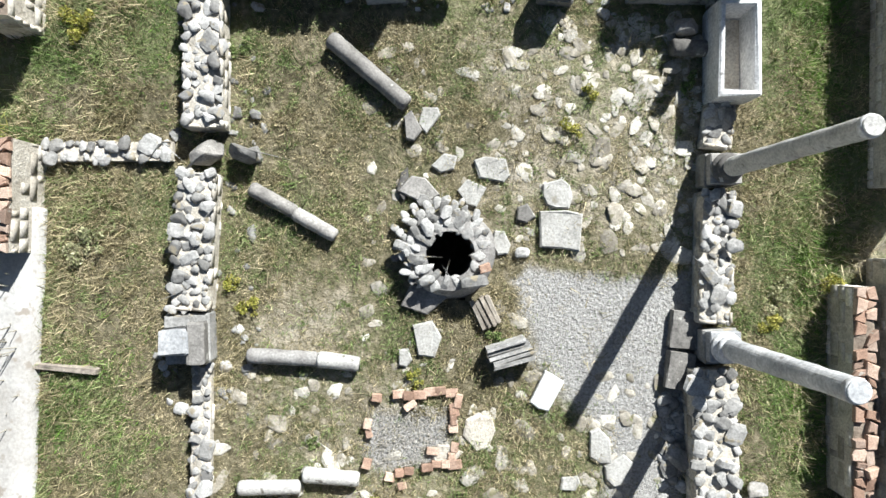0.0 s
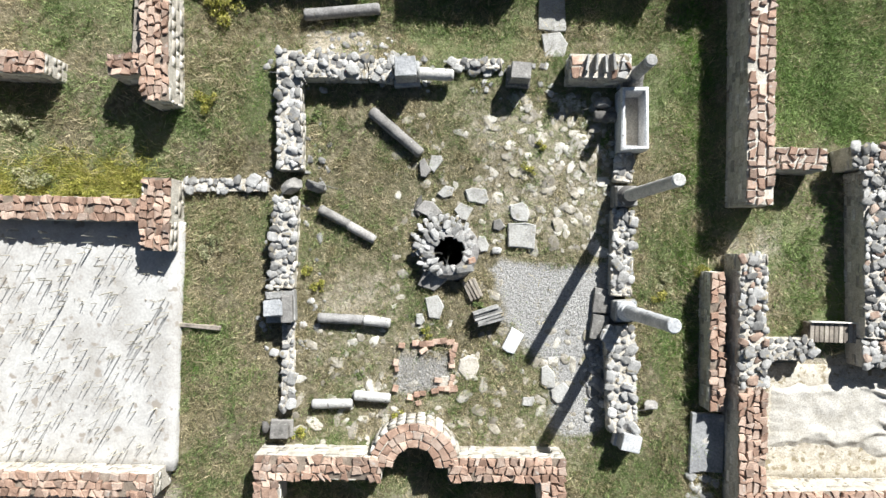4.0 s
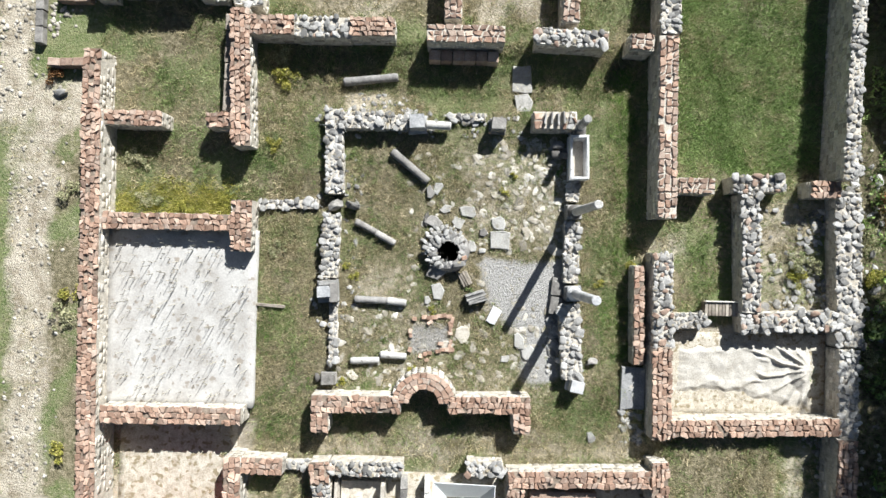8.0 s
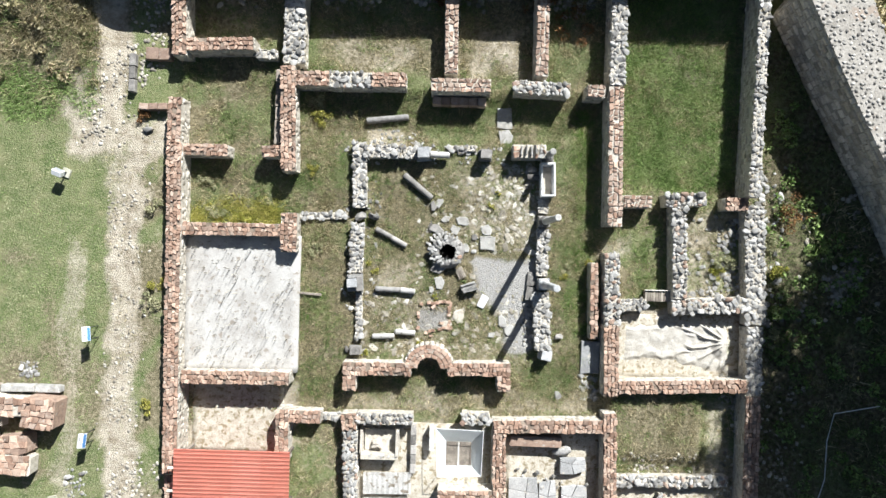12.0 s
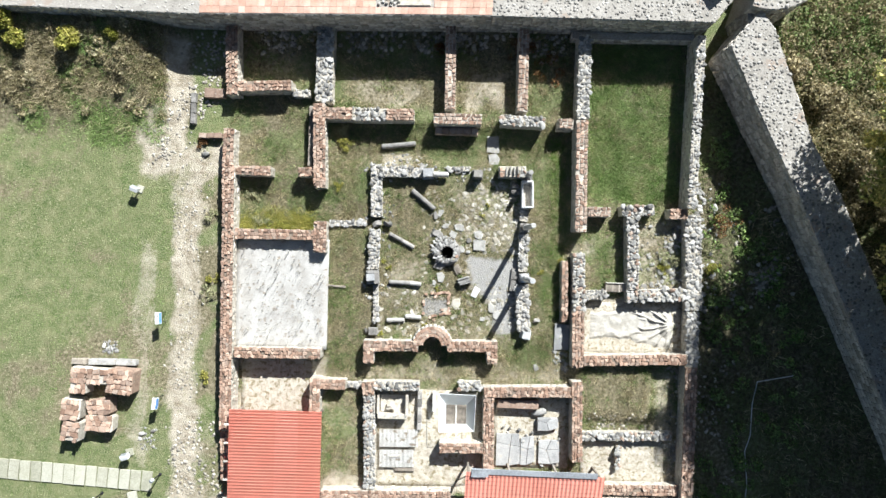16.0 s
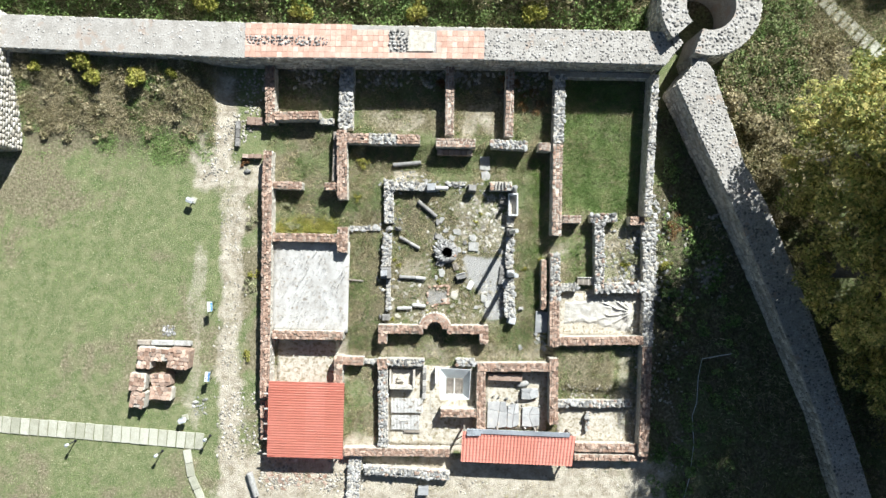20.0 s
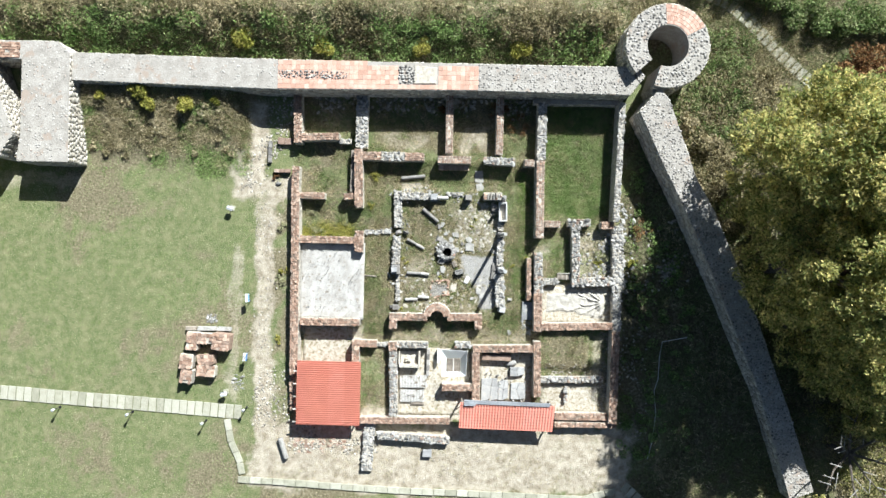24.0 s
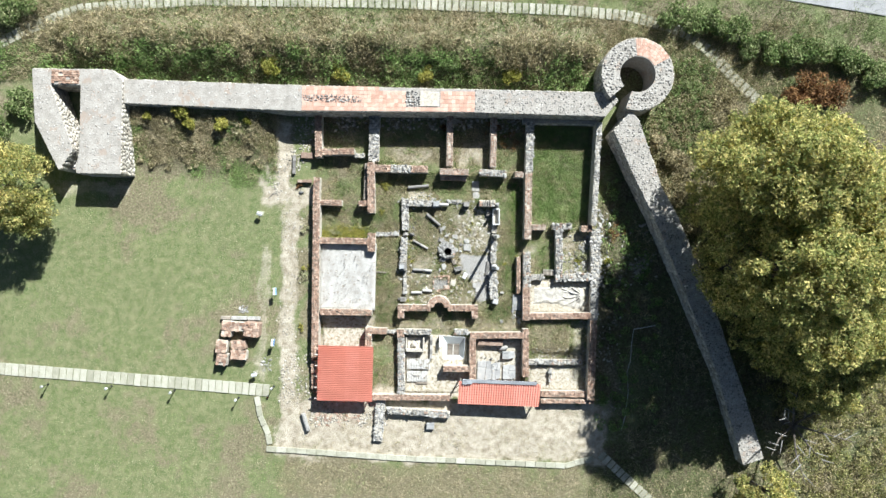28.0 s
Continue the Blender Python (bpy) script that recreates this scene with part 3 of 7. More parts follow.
COBBLES_WORN = [ROCKS_FAR[k].copy() for k in (0, 1, 2, 3, 4, 6, 7, 8, 10)]
for me_ in COBBLES_WORN:
    me_.materials[0] = STONE_COBBLE
ROCKS_BRICK = [me_.copy() for me_ in ROCKS[6:10]]
for me_ in ROCKS_BRICK:
    me_.materials[0] = BRICK_DARK
WALLS = []


def side_blocks(x0, y0, x1, y1, w, h, course=0.15):
    """Rough coursed stones on the four faces of a wall."""
    length = math.hypot(x1 - x0, y1 - y0)
    u = ((x1 - x0) / length, (y1 - y0) / length)
    out = []
    for side in (-1, 1):
        n = (-u[1] * side, u[0] * side)
        z = -0.3
        while z < h - 0.07:
            ch = min(course * rng.uniform(0.6, 1.4), h - z)
            s = -rng.uniform(0, 0.1)
            while s < length:
                step = rng.uniform(0.1, 0.36)
                a, b = max(s, 0), min(s + step, length)
                if b - a > 0.06 and rng.random() > 0.5:
                    m = (a + b) / 2
                    c = (x0 + u[0] * m + n[0] * (w / 2 - 0.02), y0 + u[1] * m + n[1] * (w / 2 - 0.02), z + ch / 2)
                    out.append((c, u, n, (b - a) / 2 - 0.008, ch / 2 - 0.006, rng.uniform(0.006, 0.022)))
                s += step
            z += ch
    for end, px, py in ((-1, x0, y0), (1, x1, y1)):
        n = (u[0] * end, u[1] * end)
        v = (-u[1], u[0])
        z = -0.3
        while z < h - 0.07:
            ch = min(course * rng.uniform(0.8, 1.25), h - z)
            s = -w / 2
            while s < w / 2 - 0.05:
                step = min(rng.uniform(0.16, 0.3), w / 2 - s)
                m = s + step / 2
                out.append(((px + v[0] * m - n[0] * 0.02, py + v[1] * m - n[1] * 0.02, z + ch / 2), v, n, step / 2 - 0.008, ch / 2 - 0.006, rng.uniform(0.01, 0.03)))
                s += step
            z += ch
    return out


def wall_core(x0, y0, x1, y1, w, h):
    """The mortared mass behind the faces, its crest uneven."""
    length = math.hypot(x1 - x0, y1 - y0)
    u = ((x1 - x0) / length, (y1 - y0) / length)
    n = max(2, int(length / 0.3))
    rows = []
    for k in range(n + 1):
        s = length * k / n
        for q in (-0.5, -0.17, 0.17, 0.5):
            dz = rng.uniform(-0.025, 0.01) if abs(q) < 0.3 else rng.uniform(-0.05, 0.0)
            ww = w - 0.032
            rows.append((x0 + u[0] * s - u[1] * q * ww, y0 + u[1] * s + u[0] * q * ww, h + dz))
        for q in (-0.5, 0.5):
            rows.append((x0 + u[0] * s - u[1] * q * (w - 0.032), y0 + u[1] * s + u[0] * q * (w - 0.032), -0.5))
    faces = []
    for k in range(n):
        a, b = 6 * k, 6 * k + 6
        faces += [(a, b, b + 1, a + 1), (a + 1, b + 1, b + 2, a + 2), (a + 2, b + 2, b + 3, a + 3), (a + 4, b + 4, b, a), (a + 3, b + 3, b + 5, a + 5)]
    me = bpy.data.meshes.new("ruin_wall")
    e = 6 * n
    faces += [(4, 0, 1), (4, 1, 2), (4, 2, 5), (5, 2, 3), (e + 4, e + 1, e), (e + 4, e + 2, e + 1), (e + 4, e + 5, e + 2), (e + 5, e + 3, e + 2)]
    me.from_pydata(rows, [], faces)
    return me


def brick_cap(parent, x0, y0, x1, y1, w, h, mats, gap=0.018, size=0.175, drop=0.04, rough=1.0):
    """Broken flat bricks bedded on a wall's crest in uneven rows."""
    length = math.hypot(x1 - x0, y1 - y0)
    turn = math.degrees(math.atan2(y1 - y0, x1 - x0))
    base = pose(x0, y0, h - 0.015, 0, 0, turn)
    rows = max(2, round(w / (size * 0.92)))
    edges = [-w / 2 + w * k / rows for k in range(rows + 1)]
    for r in range(rows):
        s = rng.uniform(-0.12, 0)
        slant = rng.uniform(-0.02, 0.02)
        while s < length - 0.03:
            step = size * rng.uniform(0.62, 1.45)
            nxt = rng.choice((-0.045, -0.02, 0.0, 0.0, 0.015, 0.03))
            a, b = max(s, 0.0), min(s + step, length)
            if b - a > 0.07 and rng.random() > drop:
                lo, hi = edges[r] + gap / 2, edges[r + 1] - gap / 2
                j = lambda k=0.03: rng.uniform(-k, k)
                out = [(a + gap / 2 - slant + j(0.01), lo + j()), (b - gap / 2 - nxt + j(0.01), lo + j()), (b - gap / 2 + nxt + j(0.01), hi + j()), (a + gap / 2 + slant + j(0.01), hi + j())]
                if rng.random() < 0.7:
                    k = rng.randrange(4)
                    p, q = out[k], out[(k + 1) % 4]
                    f = rng.uniform(0.3, 0.7)
                    out.insert(k + 1, (p[0] + (q[0] - p[0]) * f + j(0.03), p[1] + (q[1] - p[1]) * f + j(0.03)))
                cx, cy = sum(p[0] for p in out) / len(out), sum(p[1] for p in out) / len(out)
                bm = flat_stone([(p[0] - cx, p[1] - cy) for p in out], (0.045 + rng.uniform(-0.01, 0.05) * rough), 0.010, 0.010, rng.random())
                part("brick", bm, rng.choice(mats), parent, m=base @ pose(cx, cy, 0, rng.uniform(-7, 7) * rough, rng.uniform(-7, 7) * rough, rng.uniform(-9, 9) * rough))
            s += step
            slant = nxt


def rubble_cap(parent, x0, y0, x1, y1, w, h, size=0.22, meshes=ROCKS, spill=0.0, brick=0.0):
    """Field stones laid along a wall's crest."""
    length = math.hypot(x1 - x0, y1 - y0)
    if meshes is ROCKS and max(abs(x0 + x1), abs(y0 + y1)) > 11:
        meshes = ROCKS_FAR
    base = pose(x0, y0, h, 0, 0, math.degrees(math.atan2(y1 - y0, x1 - x0)))
    rows = max(1, round(w / (size * 0.84)))
    for r in range(rows):
        s = rng.uniform(0, size * 0.4)
        while s < length:
            k = size * rng.choice((0.7, 0.85, 1.0, 1.1, 1.25, 1.4, 1.7)) * rng.uniform(0.9, 1.1)
            y = -w / 2 + w * (r + 0.5) / rows + rng.uniform(-0.04, 0.04) + spill * rng.uniform(-1, 1)
            m = base @ pose(s, y, -0.055 - rng.uniform(0, 0.04), rng.uniform(-9, 9), rng.uniform(-9, 9), rng.uniform(0, 360)) @ Matrix.Diagonal((k * rng.uniform(0.9, 1.25), k, k * rng.uniform(0.42, 0.85), 1))
            if rng.random() < brick:
                part("brick", rng.choice(ROCKS_BRICK), BRICK_DARK, parent, m=m)
            else:
                part("stone", rng.choice(meshes), STONE, parent, m=m)
            s += k * rng.uniform(0.72, 1.02)


LABELS = {"b": "low ruined wall of mortared rubble capped with broken red brick",
          "r": "low dry wall of rounded pale field stones",
          "m": "low ruined wall capped with pale stones and broken brick",
          "f": "low restored wall topped with flat brown brick fragments in mortar"}


def ruin_wall(style, x0, y0, x1, y1, w, h, mats=None):
    core = new("ruin_wall", wall_core(x0, y0, x1, y1, w, h - (0.05 if style in "rm" else 0)))
    core.data.materials.append(MORTAR)
    core.data.materials.append({"b": BED, "r": MORTAR, "m": MORTAR, "f": MORTAR}[style])
    for p in core.data.polygons:
        p.material_index = 1 if p.normal.z > 0.5 else 0
    tagged(core, LABELS[style], "wall", "ruined walls of the villa", "structure")
    WALLS.append((x0, y0, x1, y1, w))
    v, f = many_blocks(side_blocks(x0, y0, x1, y1, w, h - 0.02))
    if len(f):
        me = sheet("rubble_facing", v, f)
        me.materials.append(SIDE)
        tagged(part("rubble_facing", me, SIDE, core), kind="stuff")
    if style == "b":
        brick_cap(core, x0, y0, x1, y1, w, h, mats or [BRICK, BRICK, BRICK, BRICK_DARK], 0.02, 0.158, 0.07)
    elif style == "f":
        brick_cap(core, x0, y0, x1, y1, w, h, mats or [BRICK_DARK, BRICK_DARK, BRICK], 0.045, 0.2, 0.05, 0.3)
    elif style == "m":
        rubble_cap(core, x0, y0, x1, y1, w, h + 0.015, 0.165, brick=0.13)
    else:
        rubble_cap(core, x0, y0, x1, y1, w, h, 0.15 if w < 0.6 else 0.165)
    return core


# west rooms
ruin_wall("b", -10.22, 5.44, -10.23, 3.69, 0.50, 0.74)
ruin_wall("b", -10.18, 3.69, -10.01, -8.82, 0.56, 0.78)
ruin_wall("b", -10.22, 10.30, -10.12, 7.03, 0.55, 0.74)
ruin_wall("b", -9.88, 7.47, -7.34, 7.57, 0.50, 0.67)
ruin_wall("r", -7.37, 7.33, -6.56, 7.32, 0.35, 0.25)
ruin_wall("r", -5.78, 10.55, -5.82, 6.87, 0.80, 0.67)
ruin_wall("b", -6.00, 6.74, -5.85, 2.74, 0.58, 0.74)
ruin_wall("b", -9.96, 3.49, -8.23, 3.48, 0.45, 0.59)
ruin_wall("b", -6.93, 3.49, -6.17, 3.52, 0.45, 0.59)
ruin_wall("b", -9.89, 0.47, -6.10, 0.50, 0.50, 0.63)
ruin_wall("b", -5.80, 1.17, -5.79, -0.33, 0.62, 0.67)
ruin_wall("b", -9.68, -5.15, -5.61, -5.11, 0.50, 0.74)
ruin_wall("b", -5.84, -6.30, -5.84, -8.31, 0.50, 0.67)
ruin_wall("b", -5.63, -6.56, -4.40, -6.58, 0.48, 0.59)
ruin_wall("r", -4.45, -6.65, -3.63, -6.65, 0.30, 0.20)
ruin_wall("r", -5.49, 1.09, -3.68, 1.16, 0.30, 0.12)
# court
ruin_wall("r", -3.26, 3.98, -3.16, 1.46, 0.55, 0.38)
ruin_wall("r", -3.23, 0.84, -3.26, -1.04, 0.52, 0.38)
ruin_wall("r", -3.13, -1.84, -3.09, -3.60, 0.28, 0.20)
ruin_wall("r", -3.00, 3.63, -1.60, 3.67, 0.50, 0.47)
ruin_wall("r", -1.55, 3.65, -1.05, 3.63, 0.45, 0.38)
ruin_wall("r", 0.18, 3.88, 1.27, 3.92, 0.25, 0.15)
ruin_wall("r", 3.96, 2.04, 3.91, 1.44, 0.40, 0.25)
ruin_wall("r", 3.92, 0.82, 3.92, -0.99, 0.45, 0.35)
ruin_wall("r", 3.90, -1.62, 4.04, -3.84, 0.62, 0.42)
# exedra
ruin_wall("b", -3.59, -4.66, -1.00, -4.64, 0.50, 0.74)
ruin_wall("b", 0.37, -4.60, 2.76, -4.54, 0.50, 0.74)
ruin_wall("b", -3.33, -4.90, -3.31, -5.49, 0.50, 0.74)
ruin_wall("b", 2.51, -4.77, 2.53, -5.38, 0.50, 0.74)
# north rooms
ruin_wall("b", -5.73, 6.29, -4.42, 6.30, 0.58, 0.70)
ruin_wall("m", -4.40, 6.30, -2.82, 6.31, 0.62, 0.66)
ruin_wall("b", -2.80, 6.31, -1.49, 6.32, 0.56, 0.70)
ruin_wall("f", -0.54, 6.16, 1.72, 6.18, 0.52, 0.78)
ruin_wall("m", 2.65, 6.22, 4.75, 6.15, 0.50, 0.70)
ruin_wall("f", 5.39, 6.11, 6.08, 6.09, 0.50, 0.70)
ruin_wall("f", 0.15, 10.69, 0.20, 6.61, 0.52, 0.74)
ruin_wall("f", 3.63, 10.51, 3.64, 6.61, 0.50, 0.74)
ruin_wall("r", 6.51, 10.26, 6.50, 6.32, 0.58, 0.89)
ruin_wall("f", 6.47, 6.28, 6.54, 0.99, 0.58, 0.81)
ruin_wall("f", 6.88, 1.97, 7.96, 1.97, 0.48, 0.67)
ruin_wall("r", 11.91, 10.33, 11.67, 2.24, 0.44, 1.10)
# east rooms
ruin_wall("m", 8.52, 2.04, 10.06, 2.12, 0.50, 0.67)
ruin_wall("b", 10.77, 1.96, 11.62, 1.98, 0.50, 0.67)
ruin_wall("m", 9.03, 1.78, 9.15, -1.69, 0.55, 0.67)
ruin_wall("r", 11.94, 1.91, 12.09, -2.61, 0.75, 0.59)
ruin_wall("m", 8.90, -2.02, 11.64, -1.86, 0.60, 0.59)
ruin_wall("m", 6.54, -0.02, 6.59, -2.75, 0.58, 0.67)
ruin_wall("b", 6.55, -2.75, 6.60, -5.45, 0.58, 0.70)
ruin_wall("r", 6.94, -2.02, 7.93, -1.97, 0.45, 0.47)
ruin_wall("b", 6.86, -5.10, 11.74, -4.91, 0.50, 0.74)
ruin_wall("r", 12.00, -2.69, 12.01, -5.27, 0.60, 0.74)
ruin_wall("b", 11.93, -5.26, 11.87, -11.60, 0.58, 0.81)
ruin_wall("b", 5.92, -0.42, 5.99, -3.35, 0.32, 0.35)
# south rooms
ruin_wall("b", -3.34, -6.40, -3.29, -7.07, 0.58, 0.59)
ruin_wall("m", -3.27, -7.14, -3.14, -11.55, 0.55, 0.55)
ruin_wall("m", -3.02, -6.59, -0.88, -6.58, 0.45, 0.59)
ruin_wall("m", 0.99, -6.50, 2.04, -6.50, 0.42, 0.59)
ruin_wall("b", 2.18, -6.74, 6.32, -6.62, 0.50, 0.67)
ruin_wall("b", 2.41, -7.01, 2.50, -10.48, 0.52, 0.67)
ruin_wall("b", 6.59, -6.11, 6.69, -9.93, 0.52, 0.67)
ruin_wall("b", 0.14, -9.43, 2.20, -9.38, 0.48, 0.70)
ruin_wall("m", 6.97, -8.79, 11.25, -8.67, 0.42, 0.42)
ruin_wall("m", 8.76, -9.24, 8.70, -10.33, 0.22, 0.34)
ruin_wall("b", 7.94, -11.26, 11.56, -11.21, 0.50, 0.51)
ruin_wall("b", 7.96, -11.82, 12.20, -11.78, 0.35, 0.55)
ruin_wall("b", -5.43, -11.84, 0.74, -11.74, 0.45, 0.59)
ruin_wall("m", -4.18, -12.91, 0.75, -13.13, 0.50, 0.51)
ruin_wall("r", -4.75, -12.06, -4.91, -15.41, 0.75, 0.34)
ruin_wall("b", -10.19, -9.02, -10.10, -11.36, 0.40, 0.34)

# ---------------------------------------------------------------- fortress walls
def fort_run(outline, h, label, name="fortress_wall"):
    """A thick wall on that plan outline, with a slightly stepped crest and battered faces."""
    bm = bmesh.new()
    n = len(outline)
    cx, cy = sum(p[0] for p in outline) / n, sum(p[1] for p in outline) / n
    low = [bm.verts.new((x, y, -0.2)) for x, y in outline]
    top = [bm.verts.new((x, y, h(x, y) if callable(h) else h)) for x, y in outline]
    for k in range(n):
        bm.faces.new((low[k], low[(k + 1) % n], top[(k + 1) % n], top[k]))
    bm.faces.new(top)
    me = bm_mesh("fortress_wall", bm)
    me.materials.append(FORT_CORE)
    return tagged(new(name, me), label, "wall", "fortress walls", "structure")


FORT_CORE = material("fortress_masonry", [(0.27, 0.25, 0.222), (0.345, 0.322, 0.29), (0.42, 0.395, 0.36)], 1.5, 14, 1.0, spread="", specks=((0.33, 0.275, 0.23), 1.2, 0.60))


def joined_rocks(name, spots, material_, parent):
    """Many stones as one mesh: rows of x, y, z, size, turn."""
    shapes = []
    for me in COBBLES:
        v = np.empty(len(me.vertices) * 3)
        me.vertices.foreach_get("co", v)
        f = np.array([p.vertices[:] for p in me.polygons])
        shapes.append((v.reshape(-1, 3), f))
    vs, fs, n = [], [], 0
    for x, y, z, k, turn in spots:
        v, f = shapes[rng.randrange(len(shapes))]
        c, s = math.cos(turn), math.sin(turn)
        q = np.stack([v[:, 0] * c - v[:, 1] * s, v[:, 0] * s + v[:, 1] * c, v[:, 2] * 0.8], -1) * k + (x, y, z)
        vs.append(q), fs.append(f + n)
        n += len(v)
    me = sheet(name, np.concatenate(vs), np.concatenate(fs))
    me.materials.append(material_)
    me.polygons.foreach_set("use_smooth", [True] * len(me.polygons))
    if parent is None:
        ob = new(name, me)
    else:
        ob = part(name, me, material_, parent)
    return tagged(ob, kind="stuff")


def face_stones(parent, pts, h, course=0.2, closed=True):
    """Coursed stones on the faces along a plan outline (counter-clockwise)."""
    out = []
    n = len(pts)
    for k in range(n if closed else n - 1):
        (ax, ay), (bx, by) = pts[k], pts[(k + 1) % n]
        length = math.hypot(bx - ax, by - ay)
        if length < 0.2:
            continue
        u = ((bx - ax) / length, (by - ay) / length)
        nrm = (u[1], -u[0])
        z, high = 0.0, max(h(ax, ay), h(bx, by)) if callable(h) else h
        while z < high - 0.08:
            ch = min(course * rng.uniform(0.75, 1.3), high - z)
            s = 0.0
            while s < length - 0.05:
                step = min(rng.uniform(0.2, 0.5), length - s)
                m = s + step / 2
                if not callable(h) or z + ch < h(ax + u[0] * m, ay + u[1] * m):
                    out.append(((ax + u[0] * m, ay + u[1] * m, z + ch / 2), u, nrm, step / 2 - 0.012, ch / 2 - 0.01, rng.uniform(0.02, 0.06)))
                s += step
            z += ch
    v, f = many_blocks(out)
    me = sheet("rubble_facing", v, f)
    me.materials.append(SIDE)
    tagged(part("rubble_facing", me, SIDE, parent), kind="stuff")


def scatter(test, x0, x1, y0, y1, gap):
    """Jittered places on a grid that pass a test."""
    out = []
    y = y0
    while y < y1:
        x = x0
        while x < x1:
            px, py = x + rng.uniform(-0.35, 0.35) * gap, y + rng.uniform(-0.35, 0.35) * gap
            if test(px, py):
                out.append((px, py))
            x += gap
        y += gap
    return out


def within(poly):
    def test(x, y):
        hit = False
        for (ax, ay), (bx, by) in zip(poly, poly[1:] + poly[:1]):
            if (ay > y) != (by > y) and x < (bx - ax) * (y - ay) / (by - ay) + ax:
                hit = not hit
        return hit
    return test


def crest(parent, test, bounds, h, gap=0.2, material_=None):
    level = h if callable(h) else (lambda x, y: h)
    spots = [(x, y, level(x, y) - (0.052 if material_ is CREST_PALE else 0.035) - rng.uniform(0, 0.025), gap * rng.uniform(0.8, 1.45), rng.uniform(0, 6.28)) for x, y in scatter(test, *bounds, gap)]
    return joined_rocks("crest_rubble", spots, material_ or CREST, parent)


CREST = material("crest_stone", [(0.15, 0.142, 0.13), (0.265, 0.252, 0.232), (0.39, 0.375, 0.35)], 2, 20, 0.4, spread="island")
CREST_PALE = material("limewashed_crest_stone", [(0.285, 0.268, 0.242), (0.36, 0.342, 0.313), (0.44, 0.42, 0.39)], 0.7, 20, 0.4, spread="island", vary=0.12, specks=((0.345, 0.285, 0.24), 0.8, 0.58))
NORTH_H, EAST_H, TOWER_H = 2.0, 2.4, 2.7

NORTH_SET = Matrix.Translation((-0.06, 0.05, 0)) @ Matrix.Diagonal((0.982, 0.98, 1, 1))

# north curtain, in the stretch by the gate tower, the paved stretch and the stretch by the round tower
north_w = [(-25.3, 10.75), (-11.42, 10.52), (-11.42, 12.49), (-25.3, 12.58)]
north_m = [(-11.41, 10.52), (2.12, 10.79), (2.12, 12.56), (-11.41, 12.49)]
north_e = [(2.13, 10.79), (12.37, 10.79), (13.03, 11.67), (12.43, 12.64), (2.13, 12.56)]
for plan in (north_w, north_e):
    run = fort_run(plan, NORTH_H, "thick fortress wall with a crest of pale rubble set in mortar")
    run.matrix_world = NORTH_SET
    face_stones(run, plan, NORTH_H)
    crest(run, within(plan), (min(p[0] for p in plan) + 0.05, max(p[0] for p in plan), min(p[1] for p in plan) + 0.05, max(p[1] for p in plan)), NORTH_H, 0.155, CREST_PALE if plan is north_w else CREST)
run = fort_run(north_m, NORTH_H, "thick fortress wall with a crest paved in pink terracotta tiles")
run.matrix_world = NORTH_SET
face_stones(run, north_m, NORTH_H)
row = 0
for iy in range(6):
    for ix in range(45):
        x = -11.26 + ix * 0.3
        south = 10.54 + (x + 11.41) / 13.53 * 0.27
        y = south + 0.17 + iy * 0.318
        north = 12.49 + (x + 11.41) / 13.53 * 0.07
        if y > north - 0.1 or x > 2.0 or (-3.3 < x < -0.75 and 0.3 < y - south < 1.55):
            continue
        part("paving_tile", flat_stone([(-0.145, -0.155), (0.145, -0.155), (0.145, 0.155), (-0.145, 0.155)], 0.04, 0.006, 0.004, ix * 7 + iy), TILE_PINK, run,
             m=pose(x + (iy % 2) * 0.02, y, NORTH_H - 0.015 + rng.uniform(-0.004, 0.004), 0, 0, 1.1 + rng.uniform(-0.6, 0.6)))
crest(run, lambda x, y: True, (-11.25, -6.7, 11.37, 11.87), NORTH_H + 0.06, 0.17)
crest(run, within([(-3.3, 11.1), (-2.2, 11.1), (-2.1, 12.35), (-3.3, 12.35)]), (-3.4, -2.0, 11.05, 12.45), NORTH_H + 0.05, 0.2)
part("earth_patch", flat_stone([(-2.3, 11.1), (-0.75, 11.13), (-0.7, 12.25), (-2.2, 12.35)], 0.06, 0.04, 0.02, 5), MORTAR, run, m=pose(0, 0, NORTH_H))

# stepped footing along the foot of the curtain beside the round tower
for plan in ([(5.95, 10.22), (8.9, 10.22), (8.9, 10.54), (5.95, 10.54)], [(8.92, 10.26), (11.75, 10.26), (11.75, 10.54), (8.92, 10.54)]):
    run = fort_run(plan, 0.55, "low stepped footing of the fortress wall, weathered grey", "wall_footing")
    face_stones(run, plan, 0.53)

# east curtain
east = [(12.7, 9.4), (14.3, 6.2), (16.1, 2.82), (17.35, 0.15), (18.72, -2.77), (21.63, -9.24), (23.98, -16.35), (25.56, -15.76), (23.55, -10.23), (20.65, -2.92), (17.94, 2.97), (16.56, 5.25), (14.59, 10.25), (13.95, 11.05)]
def east_height(x, y):
    """The crest drops evenly from the tower to the broken southern stretch."""
    return EAST_H - 0.046 * (10.0 - y)


run = fort_run(east, east_height, "thick fortress wall with a crest of pale rubble, half under trees")
face_stones(run, east, east_height)
crest(run, within(east), (12.6, 26.5, -17, 11.1), east_height, 0.165)


